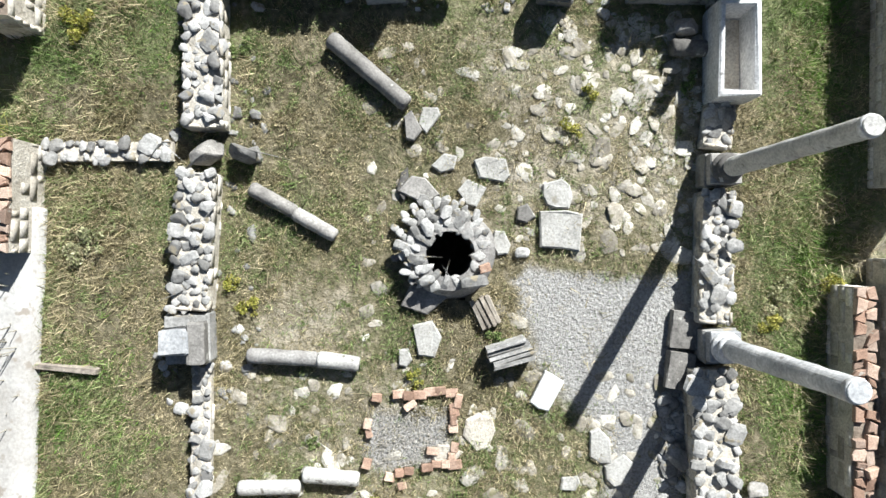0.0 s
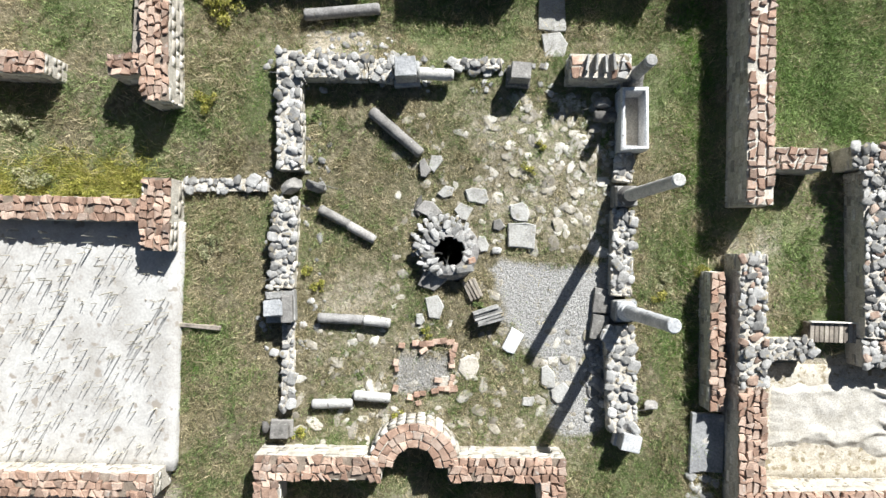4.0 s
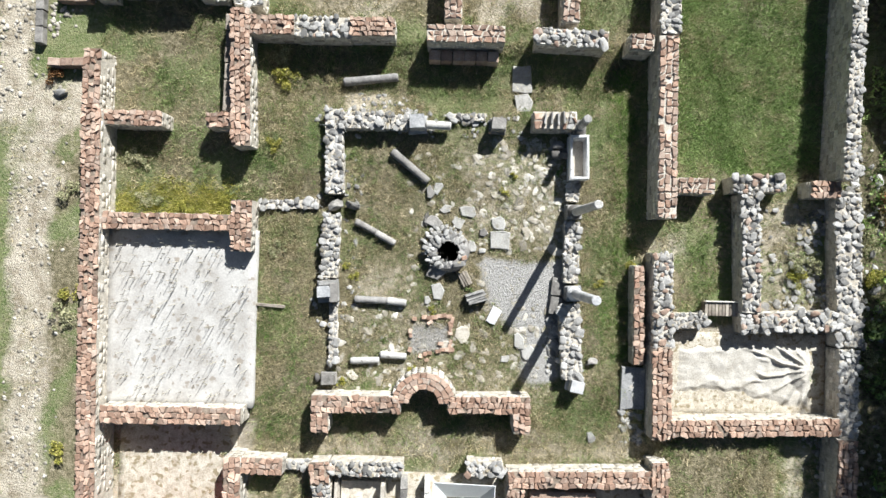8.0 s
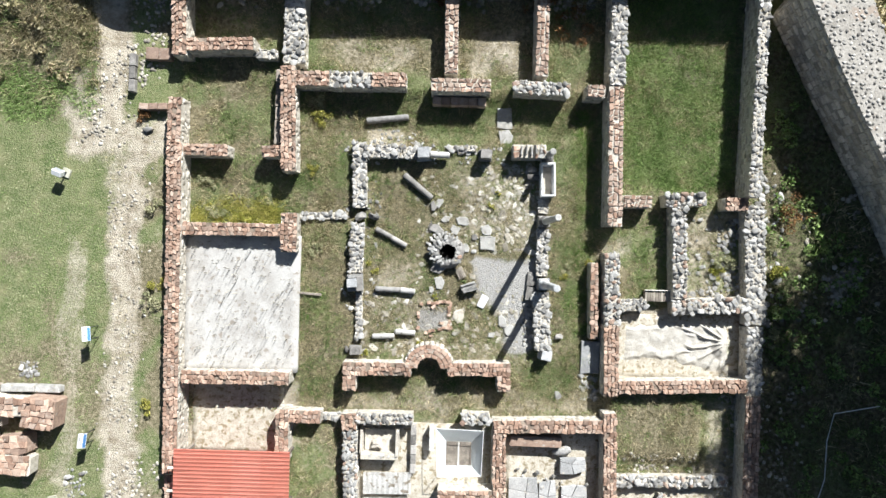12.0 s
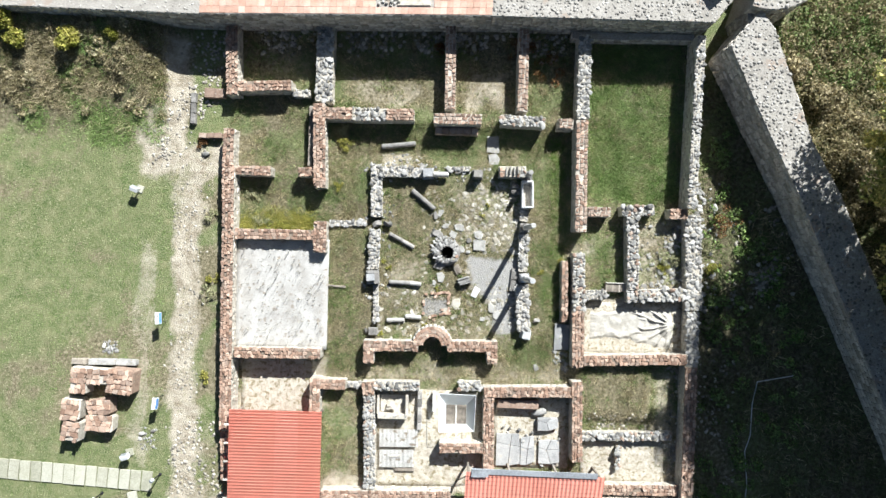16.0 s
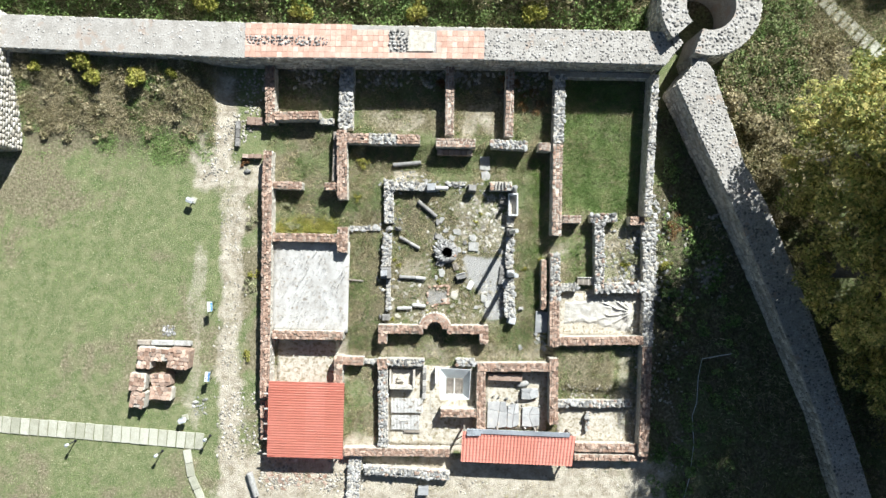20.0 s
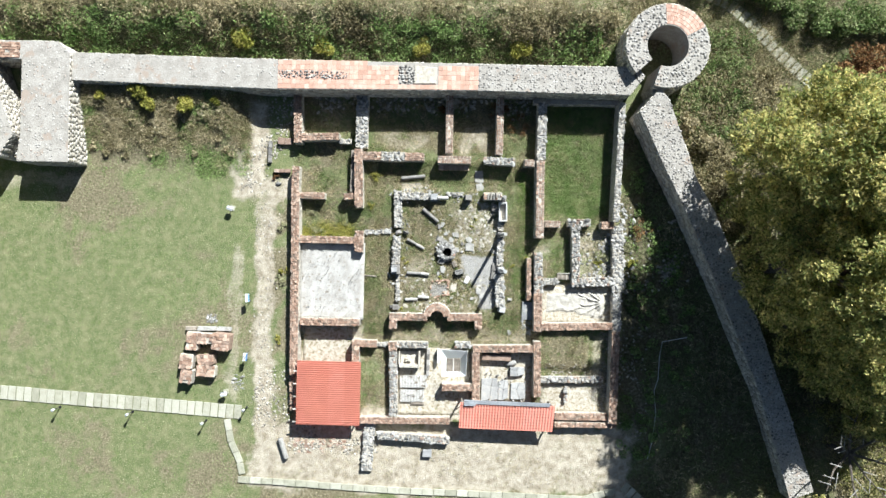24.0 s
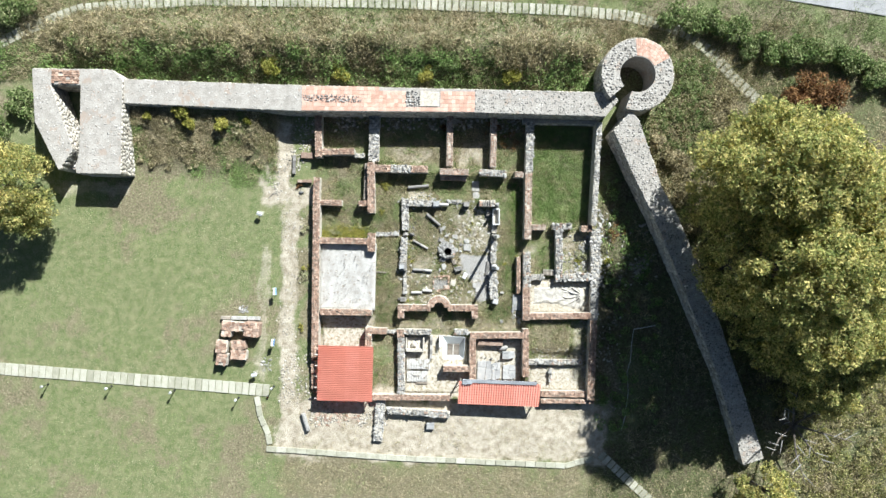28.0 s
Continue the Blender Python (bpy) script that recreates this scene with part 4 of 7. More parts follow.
# round tower
def build_tower():
    cx, cy, r_out, r_in, steps = 14.6, 13.95, 2.78, 1.38, 56
    gate0, gate1 = math.radians(222), math.radians(252)
    bm = bmesh.new()
    angles = [gate1 + (2 * math.pi - (gate1 - gate0)) * k / steps for k in range(steps + 1)]
    rows = []
    for a in angles:
        c, s = math.cos(a), math.sin(a)
        rows.append([bm.verts.new((cx + r * c, cy + r * s, z)) for r, z in ((r_out + 0.04, -0.2), (r_out, TOWER_H), (r_in, TOWER_H), (r_in - 0.04, -0.2))])
    for a, b in zip(rows, rows[1:]):
        for k in range(3):
            bm.faces.new((a[k], b[k], b[k + 1], a[k + 1]))
    bm.faces.new(rows[0]), bm.faces.new(rows[-1][::-1])
    me = bm_mesh("round_tower", bm)
    me.materials.append(FORT_CORE)
    tower = tagged(new("round_tower", me), "round open fortress tower with a rubble and tile crest", "tower", "fortress walls", "structure")
    tower.matrix_world = NORTH_SET
    ring = lambda r, flip: [(cx + r * math.cos(a), cy + r * math.sin(a)) for a in (angles[::-1] if flip else angles)]
    face_stones(tower, ring(r_out, False), TOWER_H, 0.22, False)
    face_stones(tower, ring(r_in, True), TOWER_H, 0.22, False)

    def on(x, y):
        d, a = math.hypot(x - cx, y - cy), math.degrees(math.atan2(y - cy, x - cx)) % 360
        return r_in + 0.05 < d < r_out - 0.05 and not 222 < a < 252 and not 28 < a < 96
    crest(tower, on, (cx - 3, cx + 3, cy - 3, cy + 3), TOWER_H, 0.2)
    for k in range(17):
        for q in range(5):
            a0, a1 = math.radians(29 + 66 * k / 17), math.radians(29 + 66 * (k + 1) / 17 - 0.4)
            r0 = r_in + 0.06 + q * 0.265
            out = [(r * math.cos(a), r * math.sin(a)) for r, a in ((r0, a0), (r0 + 0.25, a0), (r0 + 0.25, a1), (r0, a1))]
            mx, my = sum(p[0] for p in out) / 4, sum(p[1] for p in out) / 4
            part("paving_tile", flat_stone([(p[0] - mx, p[1] - my) for p in out], 0.04, 0.006, 0.004, k * 9 + q), TILE_PINK, tower, m=pose(cx + mx, cy + my, TOWER_H - 0.01))
    # cheek walls of the passage into the tower
    for plan in ([(12.4, 12.3), (13.0, 11.6), (13.35, 12.1), (12.75, 12.75)], [(13.9, 10.9), (14.5, 10.9), (14.4, 11.5), (13.85, 11.45)]):
        run = fort_run(plan, NORTH_H, "short stone cheek of the tower's passage")
        run.matrix_world = NORTH_SET
        face_stones(run, plan, NORTH_H)
        crest(run, within(plan), (12.2, 14.7, 10.8, 12.9), NORTH_H, 0.2)


build_tower()


# gate tower at the west end of the north curtain
def build_gate():
    h = 2.2
    for plan, label in (([(-28.2, 5.12), (-24.84, 5.13), (-24.86, 12.3), (-25.7, 13.0), (-27.98, 13.0), (-27.99, 6.8)], "massive gate tower wall with a weathered pale crest"),
                        ([(-31.4, 8.94), (-29.5, 5.3), (-28.5, 6.9), (-30.34, 11.8), (-30.34, 12.93), (-31.69, 12.91)], "gate tower wall with a weathered pale crest"),
                        ([(-30.33, 11.8), (-28.0, 11.8), (-28.0, 12.98), (-30.33, 12.95)], "gate tower cross wall capped with red brick")):
        run = fort_run(plan, h, label)
        face_stones(run, plan, h)
        if "brick" not in label:
            crest(run, within(plan), (-32.1, -25, 4.9, 13.3), h, 0.16, CREST_PALE)
        else:
            for k in range(3):
                brick_cap(run, -30.2, 12.02 + 0.35 * k, -28.1, 12.02 + 0.35 * k, 0.34, h + 0.02, [BRICK], size=0.28)
    plan = [(-29.3, 5.55), (-28.21, 5.35), (-28.1, 6.75), (-28.55, 6.8)]
    run = fort_run(plan, 1.0, "low broken threshold of the gate tower")
    face_stones(run, plan, 1.0)
    crest(run, within(plan), (-30.4, -28, 5.3, 7.2), 1.0, 0.24)


build_gate()


# ---------------------------------------------------------------- shelter roofs
def ribbed_shelter():
    x0, x1, y0, y1, z = -9.68, -5.37, -12.05, -7.74, 1.15
    roof = thing("shelter_roof", "low protective shelter with a red ribbed sheet-metal roof on timber battens", "roof")
    sheets = 4
    for k in range(sheets):
        a, b = x0 + (x1 - x0) * k / sheets, x0 + (x1 - x0) * (k + 1) / sheets + (0.05 if k < 3 else 0)
        profile = []
        y = y0
        while y < y1 - 0.01:
            profile += [(y, 0), (y + 0.055, 0), (y + 0.075, 0.02), (y + 0.115, 0.02), (y + 0.135, 0)]
            y += 0.1447
        bm = bmesh.new()
        rows = []
        for x in (a, b):
            rows.append([bm.verts.new((x, py, z + pz + 0.004 * k + 0.012 * (py - y0))) for py, pz in profile])
        for p in range(len(profile) - 1):
            bm.faces.new((rows[0][p], rows[1][p], rows[1][p + 1], rows[0][p + 1]))
        bmesh.ops.solidify(bm, geom=bm.faces[:], thickness=0.003)
        part("roof_sheet", bm, TILE_ROOF, roof)
    for k in range(5):
        y = y0 + 0.15 + k * (y1 - y0 - 0.3) / 4 * 0.86
        part("batten", box(x1 - x0 + 0.22, 0.07, 0.08, (x0 + x1) / 2 - 0.13, y, z - 0.1 + 0.01 * k, 0.006), PALE_WOOD, roof)
    for x in (x0 + 0.25, x1 - 0.2):
        part("beam", box(0.1, y1 - y0 - 0.1, 0.12, x, (y0 + y1) / 2, z - 0.22, 0.008), WOOD, roof)
        for y in (y0 + 0.2, (y0 + y1) / 2, y1 - 0.2):
            part("post", box(0.1, 0.1, z - 0.2, x, y, -0.02, 0.008), WOOD, roof)


def tiled_shelter():
    cx, cy, turn, lx, ly, z = 4.55, -11.13, -0.9, 6.35, 1.9, 1.12
    roof = thing("shelter_roof", "lean-to shelter with a red metal tile roof and grey ridge flashing", "roof", cx, cy, 0, turn)
    cols, rows = 33, 9
    for sheet_no in range(6):
        a, b = -lx / 2 + lx * sheet_no / 6, -lx / 2 + lx * (sheet_no + 1) / 6 + (0.03 if sheet_no < 5 else 0)
        xs = np.linspace(a, b, 45)
        bm = bmesh.new()
        lines = []
        for r in range(rows):
            for f in (0.0, 0.93, 0.999):
                y = ly / 2 - (r + f) * ly / rows
                step = (0.0, 0.022, 0.028)[(0, 1, 2)[int(f > 0) + int(f > 0.95)]]
                lines.append([bm.verts.new((x, y, z + 0.32 * (y + ly / 2) + step + 0.016 * math.cos(2 * math.pi * x / 0.19) + 0.003 * (sheet_no % 2))) for x in xs])
        for p, q in zip(lines, lines[1:]):
            for k in range(len(xs) - 1):
                bm.faces.new((p[k], q[k], q[k + 1], p[k + 1]))
        part("roof_sheet", bm, TILE_ROOF, roof, smooth=False)
    ridge = z + 0.32 * ly
    for k in range(3):
        part("ridge_flashing", box(lx / 3.3, 0.26, 0.02, -lx / 2 + 1.2 + k * lx / 3.3, ly / 2 + 0.05, ridge + 0.03 + 0.004 * k, 0.005), METAL_GREY, roof)
    part("bent_flashing", box(0.75, 0.35, 0.015, -lx / 2 + 0.62, ly / 2 - 0.02, ridge + 0.05, 0.004, jitter=0.03, seed=4), METAL_GREY, roof)
    for y in (-ly / 2 + 0.15, ly / 2 - 0.15):
        part("beam", box(lx - 0.1, 0.1, 0.1, 0, y, z + 0.32 * (y + ly / 2) - 0.14, 0.008), WOOD, roof)
        for x in (-lx / 2 + 0.15, -1.1, 1.1, lx / 2 - 0.15):
            part("post", box(0.1, 0.1, z + 0.32 * (y + ly / 2) - 0.12, x, y, -0.02, 0.008), WOOD, roof)
    part("brace", tube([(-lx / 2 - 0.35, -0.1, 0.1), (-lx / 2 + 0.1, 0.55, z)], 0.03), WOOD, roof)


ribbed_shelter()
tiled_shelter()

# ---------------------------------------------------------------- the court: well, columns, pedestals, drums
def ring_arc(cx, cy, r, w, h, a0, a1):
    """The curved part of the exedra: core, facing and brick crest."""
    steps = 18
    bm = bmesh.new()
    rows = []
    for k in range(steps + 1):
        a = radians(a0 + (a1 - a0) * k / steps)
        c, s = math.cos(a), math.sin(a)
        rows.append([bm.verts.new((cx + q * c, cy + q * s, z)) for q, z in ((r + w / 2 - 0.03, -0.1), (r + w / 2 - 0.03, h - 0.02), (r - w / 2 + 0.03, h - 0.02), (r - w / 2 + 0.03, -0.1))])
    for a, b in zip(rows, rows[1:]):
        for k in range(3):
            bm.faces.new((a[k], b[k], b[k + 1], a[k + 1]))
    bm.faces.new(rows[0]), bm.faces.new(rows[-1][::-1])
    me = bm_mesh("ruin_wall", bm)
    me.materials.append(MORTAR)
    core = tagged(new("ruin_wall", me), "curved apse of the exedra capped with broken red brick", "wall", "ruined walls of the villa", "structure")
    angles = [radians(a0 + (a1 - a0) * k / 14) for k in range(15)]
    outer = [(cx + (r + w / 2) * math.cos(a), cy + (r + w / 2) * math.sin(a)) for a in angles]
    inner = [(cx + (r - w / 2) * math.cos(a), cy + (r - w / 2) * math.sin(a)) for a in angles[::-1]]
    face_stones(core, outer, h - 0.03, 0.15, False)
    face_stones(core, inner, h - 0.03, 0.15, False)
    for q in range(3):
        a = a0 + rng.uniform(0, 3)
        rad = r - w / 2 + w * (q + 0.5) / 3
        while a < a1 - 3:
            step = math.degrees(rng.uniform(0.13, 0.27) / rad)
            b = min(a + step, a1)
            lo, hi = rad - w / 6 + 0.008, rad + w / 6 - 0.008
            g = math.degrees(0.008 / rad)
            out = [(p * math.cos(radians(t)) + rng.uniform(-0.015, 0.015), p * math.sin(radians(t)) + rng.uniform(-0.015, 0.015)) for p, t in ((lo, a + g), (hi, a + g), (hi, b - g), (lo, b - g))]
            mx, my = sum(p[0] for p in out) / 4, sum(p[1] for p in out) / 4
            part("brick", flat_stone([(p[0] - mx, p[1] - my) for p in out], rng.uniform(0.04, 0.075), 0.01, 0.008, rng.random()), rng.choice([BRICK, BRICK, BRICK, BRICK_DARK]), core,
                 m=pose(cx + mx, cy + my, h - 0.03, rng.uniform(-4, 4), rng.uniform(-4, 4), 0))
            a = b


ring_arc(-0.33, -4.60, 0.68, 0.5, 0.74, 2, 178)


def build_well():
    cx, cy = WELL
    well = thing("well", "round dry-stone well with a dark open shaft, rimmed with pale cobbles", "well", cx, cy, 0)
    r_in, h = 0.30, 0.34
    bm = bmesh.new()
    rings = []
    for r, z in ((0.40, -4.0), (0.36, -0.5), (r_in + 0.03, h), (0.52, h - 0.04), (0.62, 0.1), (0.68, -0.15)):
        rings.append([bm.verts.new((r * math.cos(a) * (1 + 0.04 * math.sin(3 * a + z)), r * math.sin(a) * (1 + 0.04 * math.cos(2 * a)), z)) for a in (2 * math.pi * k / 32 for k in range(32))])
    for lo, hi in zip(rings, rings[1:]):
        for k in range(32):
            bm.faces.new((lo[k], hi[k], hi[(k + 1) % 32], lo[(k + 1) % 32]))
    bm.faces.new(rings[0])
    part("masonry", bm, DRUM_STONE, well, "mortared core and shaft")
    # flat rim stones in rough rings, reaching far to the north-west and little to the south-east
    for ring, (rad, count, z) in enumerate(((0.385, 15, h - 0.05), (0.475, 19, h - 0.055), (0.565, 22, h - 0.08), (0.655, 25, h - 0.14), (0.745, 27, 0.1), (0.83, 28, 0.02))):
        for k in range(count):
            a = 2 * math.pi * (k + rng.uniform(-0.2, 0.2)) / count
            if rad > 0.62 - 0.24 * math.cos(a + 0.75):
                continue
            s = rng.uniform(0.14, 0.24)
            m = pose(rad * math.cos(a), rad * math.sin(a), z + rng.uniform(-0.02, 0.02), rng.uniform(-12, 12), rng.uniform(-12, 12), math.degrees(a) + rng.uniform(-35, 35)) @ Matrix.Diagonal((s * rng.uniform(0.95, 1.4), s * rng.uniform(0.75, 1.0), s * 0.62, 1))
            part("stone", rng.choice(ROCKS), STONE, well, m=m)
    part("stone", rng.choice(ROCKS), STONE, well, "large rounded capstone", m=pose(0.36, -0.36, h - 0.02, 0, 0, 8) @ Matrix.Diagonal((0.40, 0.24, 0.25, 1)))
    part("brick", box(0.16, 0.12, 0.07, 0, 0, 0, 0.012, jitter=0.008), BRICK, well, m=pose(0.47, -0.17, h + 0.02, 8, 4, 20))


build_well()


def column(x, y, foot, shaft_h, r0, r1, label, dark=False, turn=0, lean=(0, 0)):
    col = thing("column", label, "column", x, y, 0, turn, "columns of the court")
    stone = GREY_STONE if dark else MARBLE
    part("footing", box(0.47, 0.46, foot, 0, 0, -0.03, 0.03, jitter=0.02, seed=int(x * 10)), STONE, col, "rough stone footing")
    part("plinth", box(0.42, 0.42, 0.14, 0, 0, foot - 0.03, 0.015, jitter=0.006, seed=3), stone, col)
    z = foot + 0.11
    part("base", lathe([(0.20, z - 0.005), (0.215, z + 0.03), (0.205, z + 0.065), (0.165, z + 0.085), (0.16, z + 0.11), (0.18, z + 0.13), (0.18, z + 0.16), (r0 + 0.02, z + 0.185), (r0, z + 0.20)], 28), stone, col, "moulded column base", smooth=True)
    z += 0.19
    prof = [(r0, z)]
    for k in range(1, 15):
        prof.append((r0 + (r1 - r0) * k / 14 + 0.004 * math.sin(k * 2.1), z + shaft_h * k / 14))
    prof += [(r1 - 0.012, z + shaft_h + 0.006)]
    part("shaft", lathe(prof, 28, wobble=0.012, seed=int(y * 10)), DRUM_STONE if dark else MARBLE, col, "plain tapering marble shaft", smooth=False, m=pose(0, 0, 0, *lean, 0))
    part("neck_ring", lathe([(r1 + 0.002, z + shaft_h - 0.09), (r1 + 0.008, z + shaft_h - 0.075), (r1 + 0.009, z + shaft_h - 0.03), (r1 + 0.002, z + shaft_h - 0.012)], 28), MARBLE, col, smooth=True, m=pose(0, 0, 0, *lean, 0))


column(3.95, 1.12, 0.30, 2.62, 0.13, 0.105, "standing grey marble column on a dark moulded base", True, 3)
column(4.0, -1.29, 0.34, 2.42, 0.145, 0.12, "standing pale marble column on a moulded base", False, 2)
column(4.02, 3.64, 0.25, 0.95, 0.12, 0.11, "broken grey marble column stump on a low base", True, 0)


def drum(x0, y0, x1, y1, r, label, stone, seed=1, z=0.0):
    """A fallen length of column shaft with broken ends."""
    length = math.hypot(x1 - x0, y1 - y0)
    ob = lathe([(r * 0.82, -0.015), (r, 0.02)] + [(r * (1 + 0.02 * math.sin(k * 1.7 + seed)) * (1 - 0.06 * k / 8), length * (0.05 + 0.9 * k / 8)) for k in range(9)] + [(r * 0.95, length - 0.02), (r * 0.74, length + 0.02)], 22, wobble=0.035, seed=seed)
    me = bm_mesh("fallen_column_drum", ob, True)
    me.materials.append(stone)
    d = new("fallen_column_drum", me)
    d.matrix_world = Matrix.Translation((x0, y0, r * 0.86 + z + float(height_at((x0 + x1) / 2, (y0 + y1) / 2)))) @ pose(0, 0, 0, 0, 0, math.degrees(math.atan2(y1 - y0, x1 - x0))) @ pose(0, 0, 0, 0, 90, 0)
    tagged(d, label, "column drum", "fallen column drums")


drum(-1.50, 2.80, -0.42, 1.93, 0.125, "long fallen column shaft of grey stone lying in the grass", GREY_STONE, 1)
drum(-2.54, 0.67, -1.93, 0.36, 0.105, "weathered grey column shaft lying in the grass", GREY_STONE, 2)
drum(-1.92, 0.34, -1.36, 0.05, 0.105, "weathered grey column shaft with a pale broken end", GREY_STONE, 3)
drum(-2.49, -1.66, -1.55, -1.68, 0.11, "pale fallen column shaft lying on dry grass", DRUM_STONE, 4)
drum(-1.52, -1.68, -0.97, -1.73, 0.115, "pale broken column shaft lying on dry grass", DRUM_STONE, 5)
drum(-2.56, -3.51, -1.73, -3.47, 0.105, "short pale column shaft lying near the exedra", DRUM_STONE, 6)
drum(-1.67, -3.30, -0.92, -3.34, 0.11, "cracked grey column shaft lying near the exedra", DRUM_STONE, 7)
drum(-3.04, 4.90, -1.43, 5.09, 0.13, "long pale column shaft lying north of the court", DRUM_STONE, 8)
drum(-10.95, -13.35, -10.50, -14.72, 0.19, "thick pale column shaft lying on sandy soil", DRUM_STONE, 9)
drum(3.28, 2.84, 3.82, 2.84, 0.12, "short grey column drum lying beside the trough", GREY_STONE, 10)
drum(-0.50, 3.60, 0.22, 3.58, 0.13, "pale column drum set along the north court wall", DRUM_STONE, 11, 0.15)


def pedestal(x, y, sx, sy, h, label, stone, turn=0, steps=3):
    ped = thing("pedestal", label, "pedestal", x, y, 0, turn, "pedestals of the court")
    z = -0.03
    part("foot", box(sx, sy, h * 0.32, 0, 0, z, 0.02, jitter=0.012, seed=int(abs(x) * 9)), stone, ped)
    z += h * 0.32
    if steps > 2:
        part("moulding", box(sx * 0.88, sy * 0.88, h * 0.14, 0, 0, z, 0.02, jitter=0.008, seed=2), stone, ped)
        z += h * 0.14
    part("dado", box(sx * 0.8, sy * 0.8, h - z - 0.01, 0, 0, z, 0.018, jitter=0.012, seed=4), stone, ped)


pedestal(-0.77, 3.62, 0.56, 0.52, 0.72, "white marble pedestal block with a worn top", MARBLE, 4, 2)
pedestal(1.63, 3.64, 0.52, 0.44, 0.62, "grey moulded pedestal on the court wall", GREY_STONE, -3)
pedestal(4.15, -4.02, 0.50, 0.44, 0.58, "white stone block ending the east court wall", MARBLE, -12, 2)
pedestal(-3.22, -4.07, 0.48, 0.38, 0.32, "low square grey stone block on the ground", GREY_STONE, 0, 2)


def stacked_blocks():
    ped = thing("stacked_blocks", "stack of pale dressed stone blocks beside the court wall", "stone blocks", -3.28, -1.43, 0, 4)
    part("block", box(0.62, 0.70, 0.34, 0, 0, -0.03, 0.03, jitter=0.02, seed=1), STONE, ped)
    part("block", box(0.40, 0.34, 0.26, -0.10, -0.02, 0.31, 0.03, jitter=0.02, seed=2), MARBLE, ped)
    part("block", box(0.22, 0.58, 0.22, 0.19, -0.05, 0.31, 0.025, jitter=0.015, seed=3), GREY_STONE, ped)
    part("block", box(0.36, 0.16, 0.18, -0.06, 0.25, 0.31, 0.025, jitter=0.015, seed=4), STONE, ped)


stacked_blocks()


def loose_rock(x, y, sx, sy, sz, label, meshes=None, turn=0.0, seed=0):
    r = random.Random(seed)
    ob = new("boulder", r.choice(meshes or ROCKS))
    ob.matrix_world = pose(x, y, float(height_at(x, y)) - 0.03, 0, 0, turn) @ Matrix.Diagonal((sx, sy, sz, 1))
    return tagged(ob, label, "boulder", "boulders")


loose_rock(-3.12, 1.12, 0.52, 0.42, 0.75, "large grey angular boulder in the court wall", ROCKS_GREY, 20, 1)
loose_rock(-2.66, 1.16, 0.52, 0.30, 0.70, "white angular boulder jutting from the court wall", None, 160, 2)
loose_rock(4.70, -3.34, 0.36, 0.28, 0.35, "rounded grey boulder beside the court wall", ROCKS_GREY, 0, 3)
loose_rock(3.48, 3.12, 0.42, 0.34, 0.40, "squarish grey stone in the shade of the trough", ROCKS_GREY, 0, 4)
loose_rock(-11.55, 4.28, 0.45, 0.38, 0.40, "pale round boulder on bare soil", None, 0, 5)
loose_rock(4.72, -5.63, 0.42, 0.38, 0.16, "flat pale stone in the grass", None, 0, 6)
loose_rock(-3.55, -4.05, 0.26, 0.3, 0.4, "grey upright stone at the exedra corner", ROCKS_GREY, 0, 7)


def trough():
    t = thing("stone_trough", "long white marble trough, empty and weathered", "trough", 4.02, 2.72, 0, 1.5)
    bm = bmesh.new()
    lx, ly, h = 0.56, 1.30, 0.58

    def ring(sx, sy, z):
        return [bm.verts.new((a * sx / 2, b * sy / 2, z)) for a, b in ((-1, -1), (1, -1), (1, 1), (-1, 1))]
    rings = [ring(lx * 0.94, ly * 0.96, -0.03), ring(lx, ly, 0.1), ring(lx, ly, h - 0.02), ring(lx - 0.04, ly - 0.04, h), ring(lx - 0.13, ly - 0.15, h), ring(lx - 0.14, ly - 0.17, h - 0.03), ring(lx - 0.16, ly - 0.22, 0.12)]
    for lo, hi in zip(rings, rings[1:]):
        for k in range(4):
            bm.faces.new((lo[k], lo[(k + 1) % 4], hi[(k + 1) % 4], hi[k]))
    bm.faces.new(rings[-1]), bm.faces.new(rings[0][::-1])
    for v in bm.verts:
        v.co += Vector((rng.uniform(-0.012, 0.012), rng.uniform(-0.012, 0.012), rng.uniform(-0.01, 0.01)))
    part("basin", bm, MARBLE, t)
    part("basin_floor_silt", flat_stone([(-0.19, -0.52), (0.19, -0.52), (0.19, 0.52), (-0.19, 0.52)], 0.02, 0.005), MORTAR, t, "dry silt on the trough floor", m=pose(0, 0, 0.12))
    part("foot_stone", box(0.44, 0.2, 0.12, 0, -0.55, -0.06, 0.03, jitter=0.02), STONE, t)


trough()


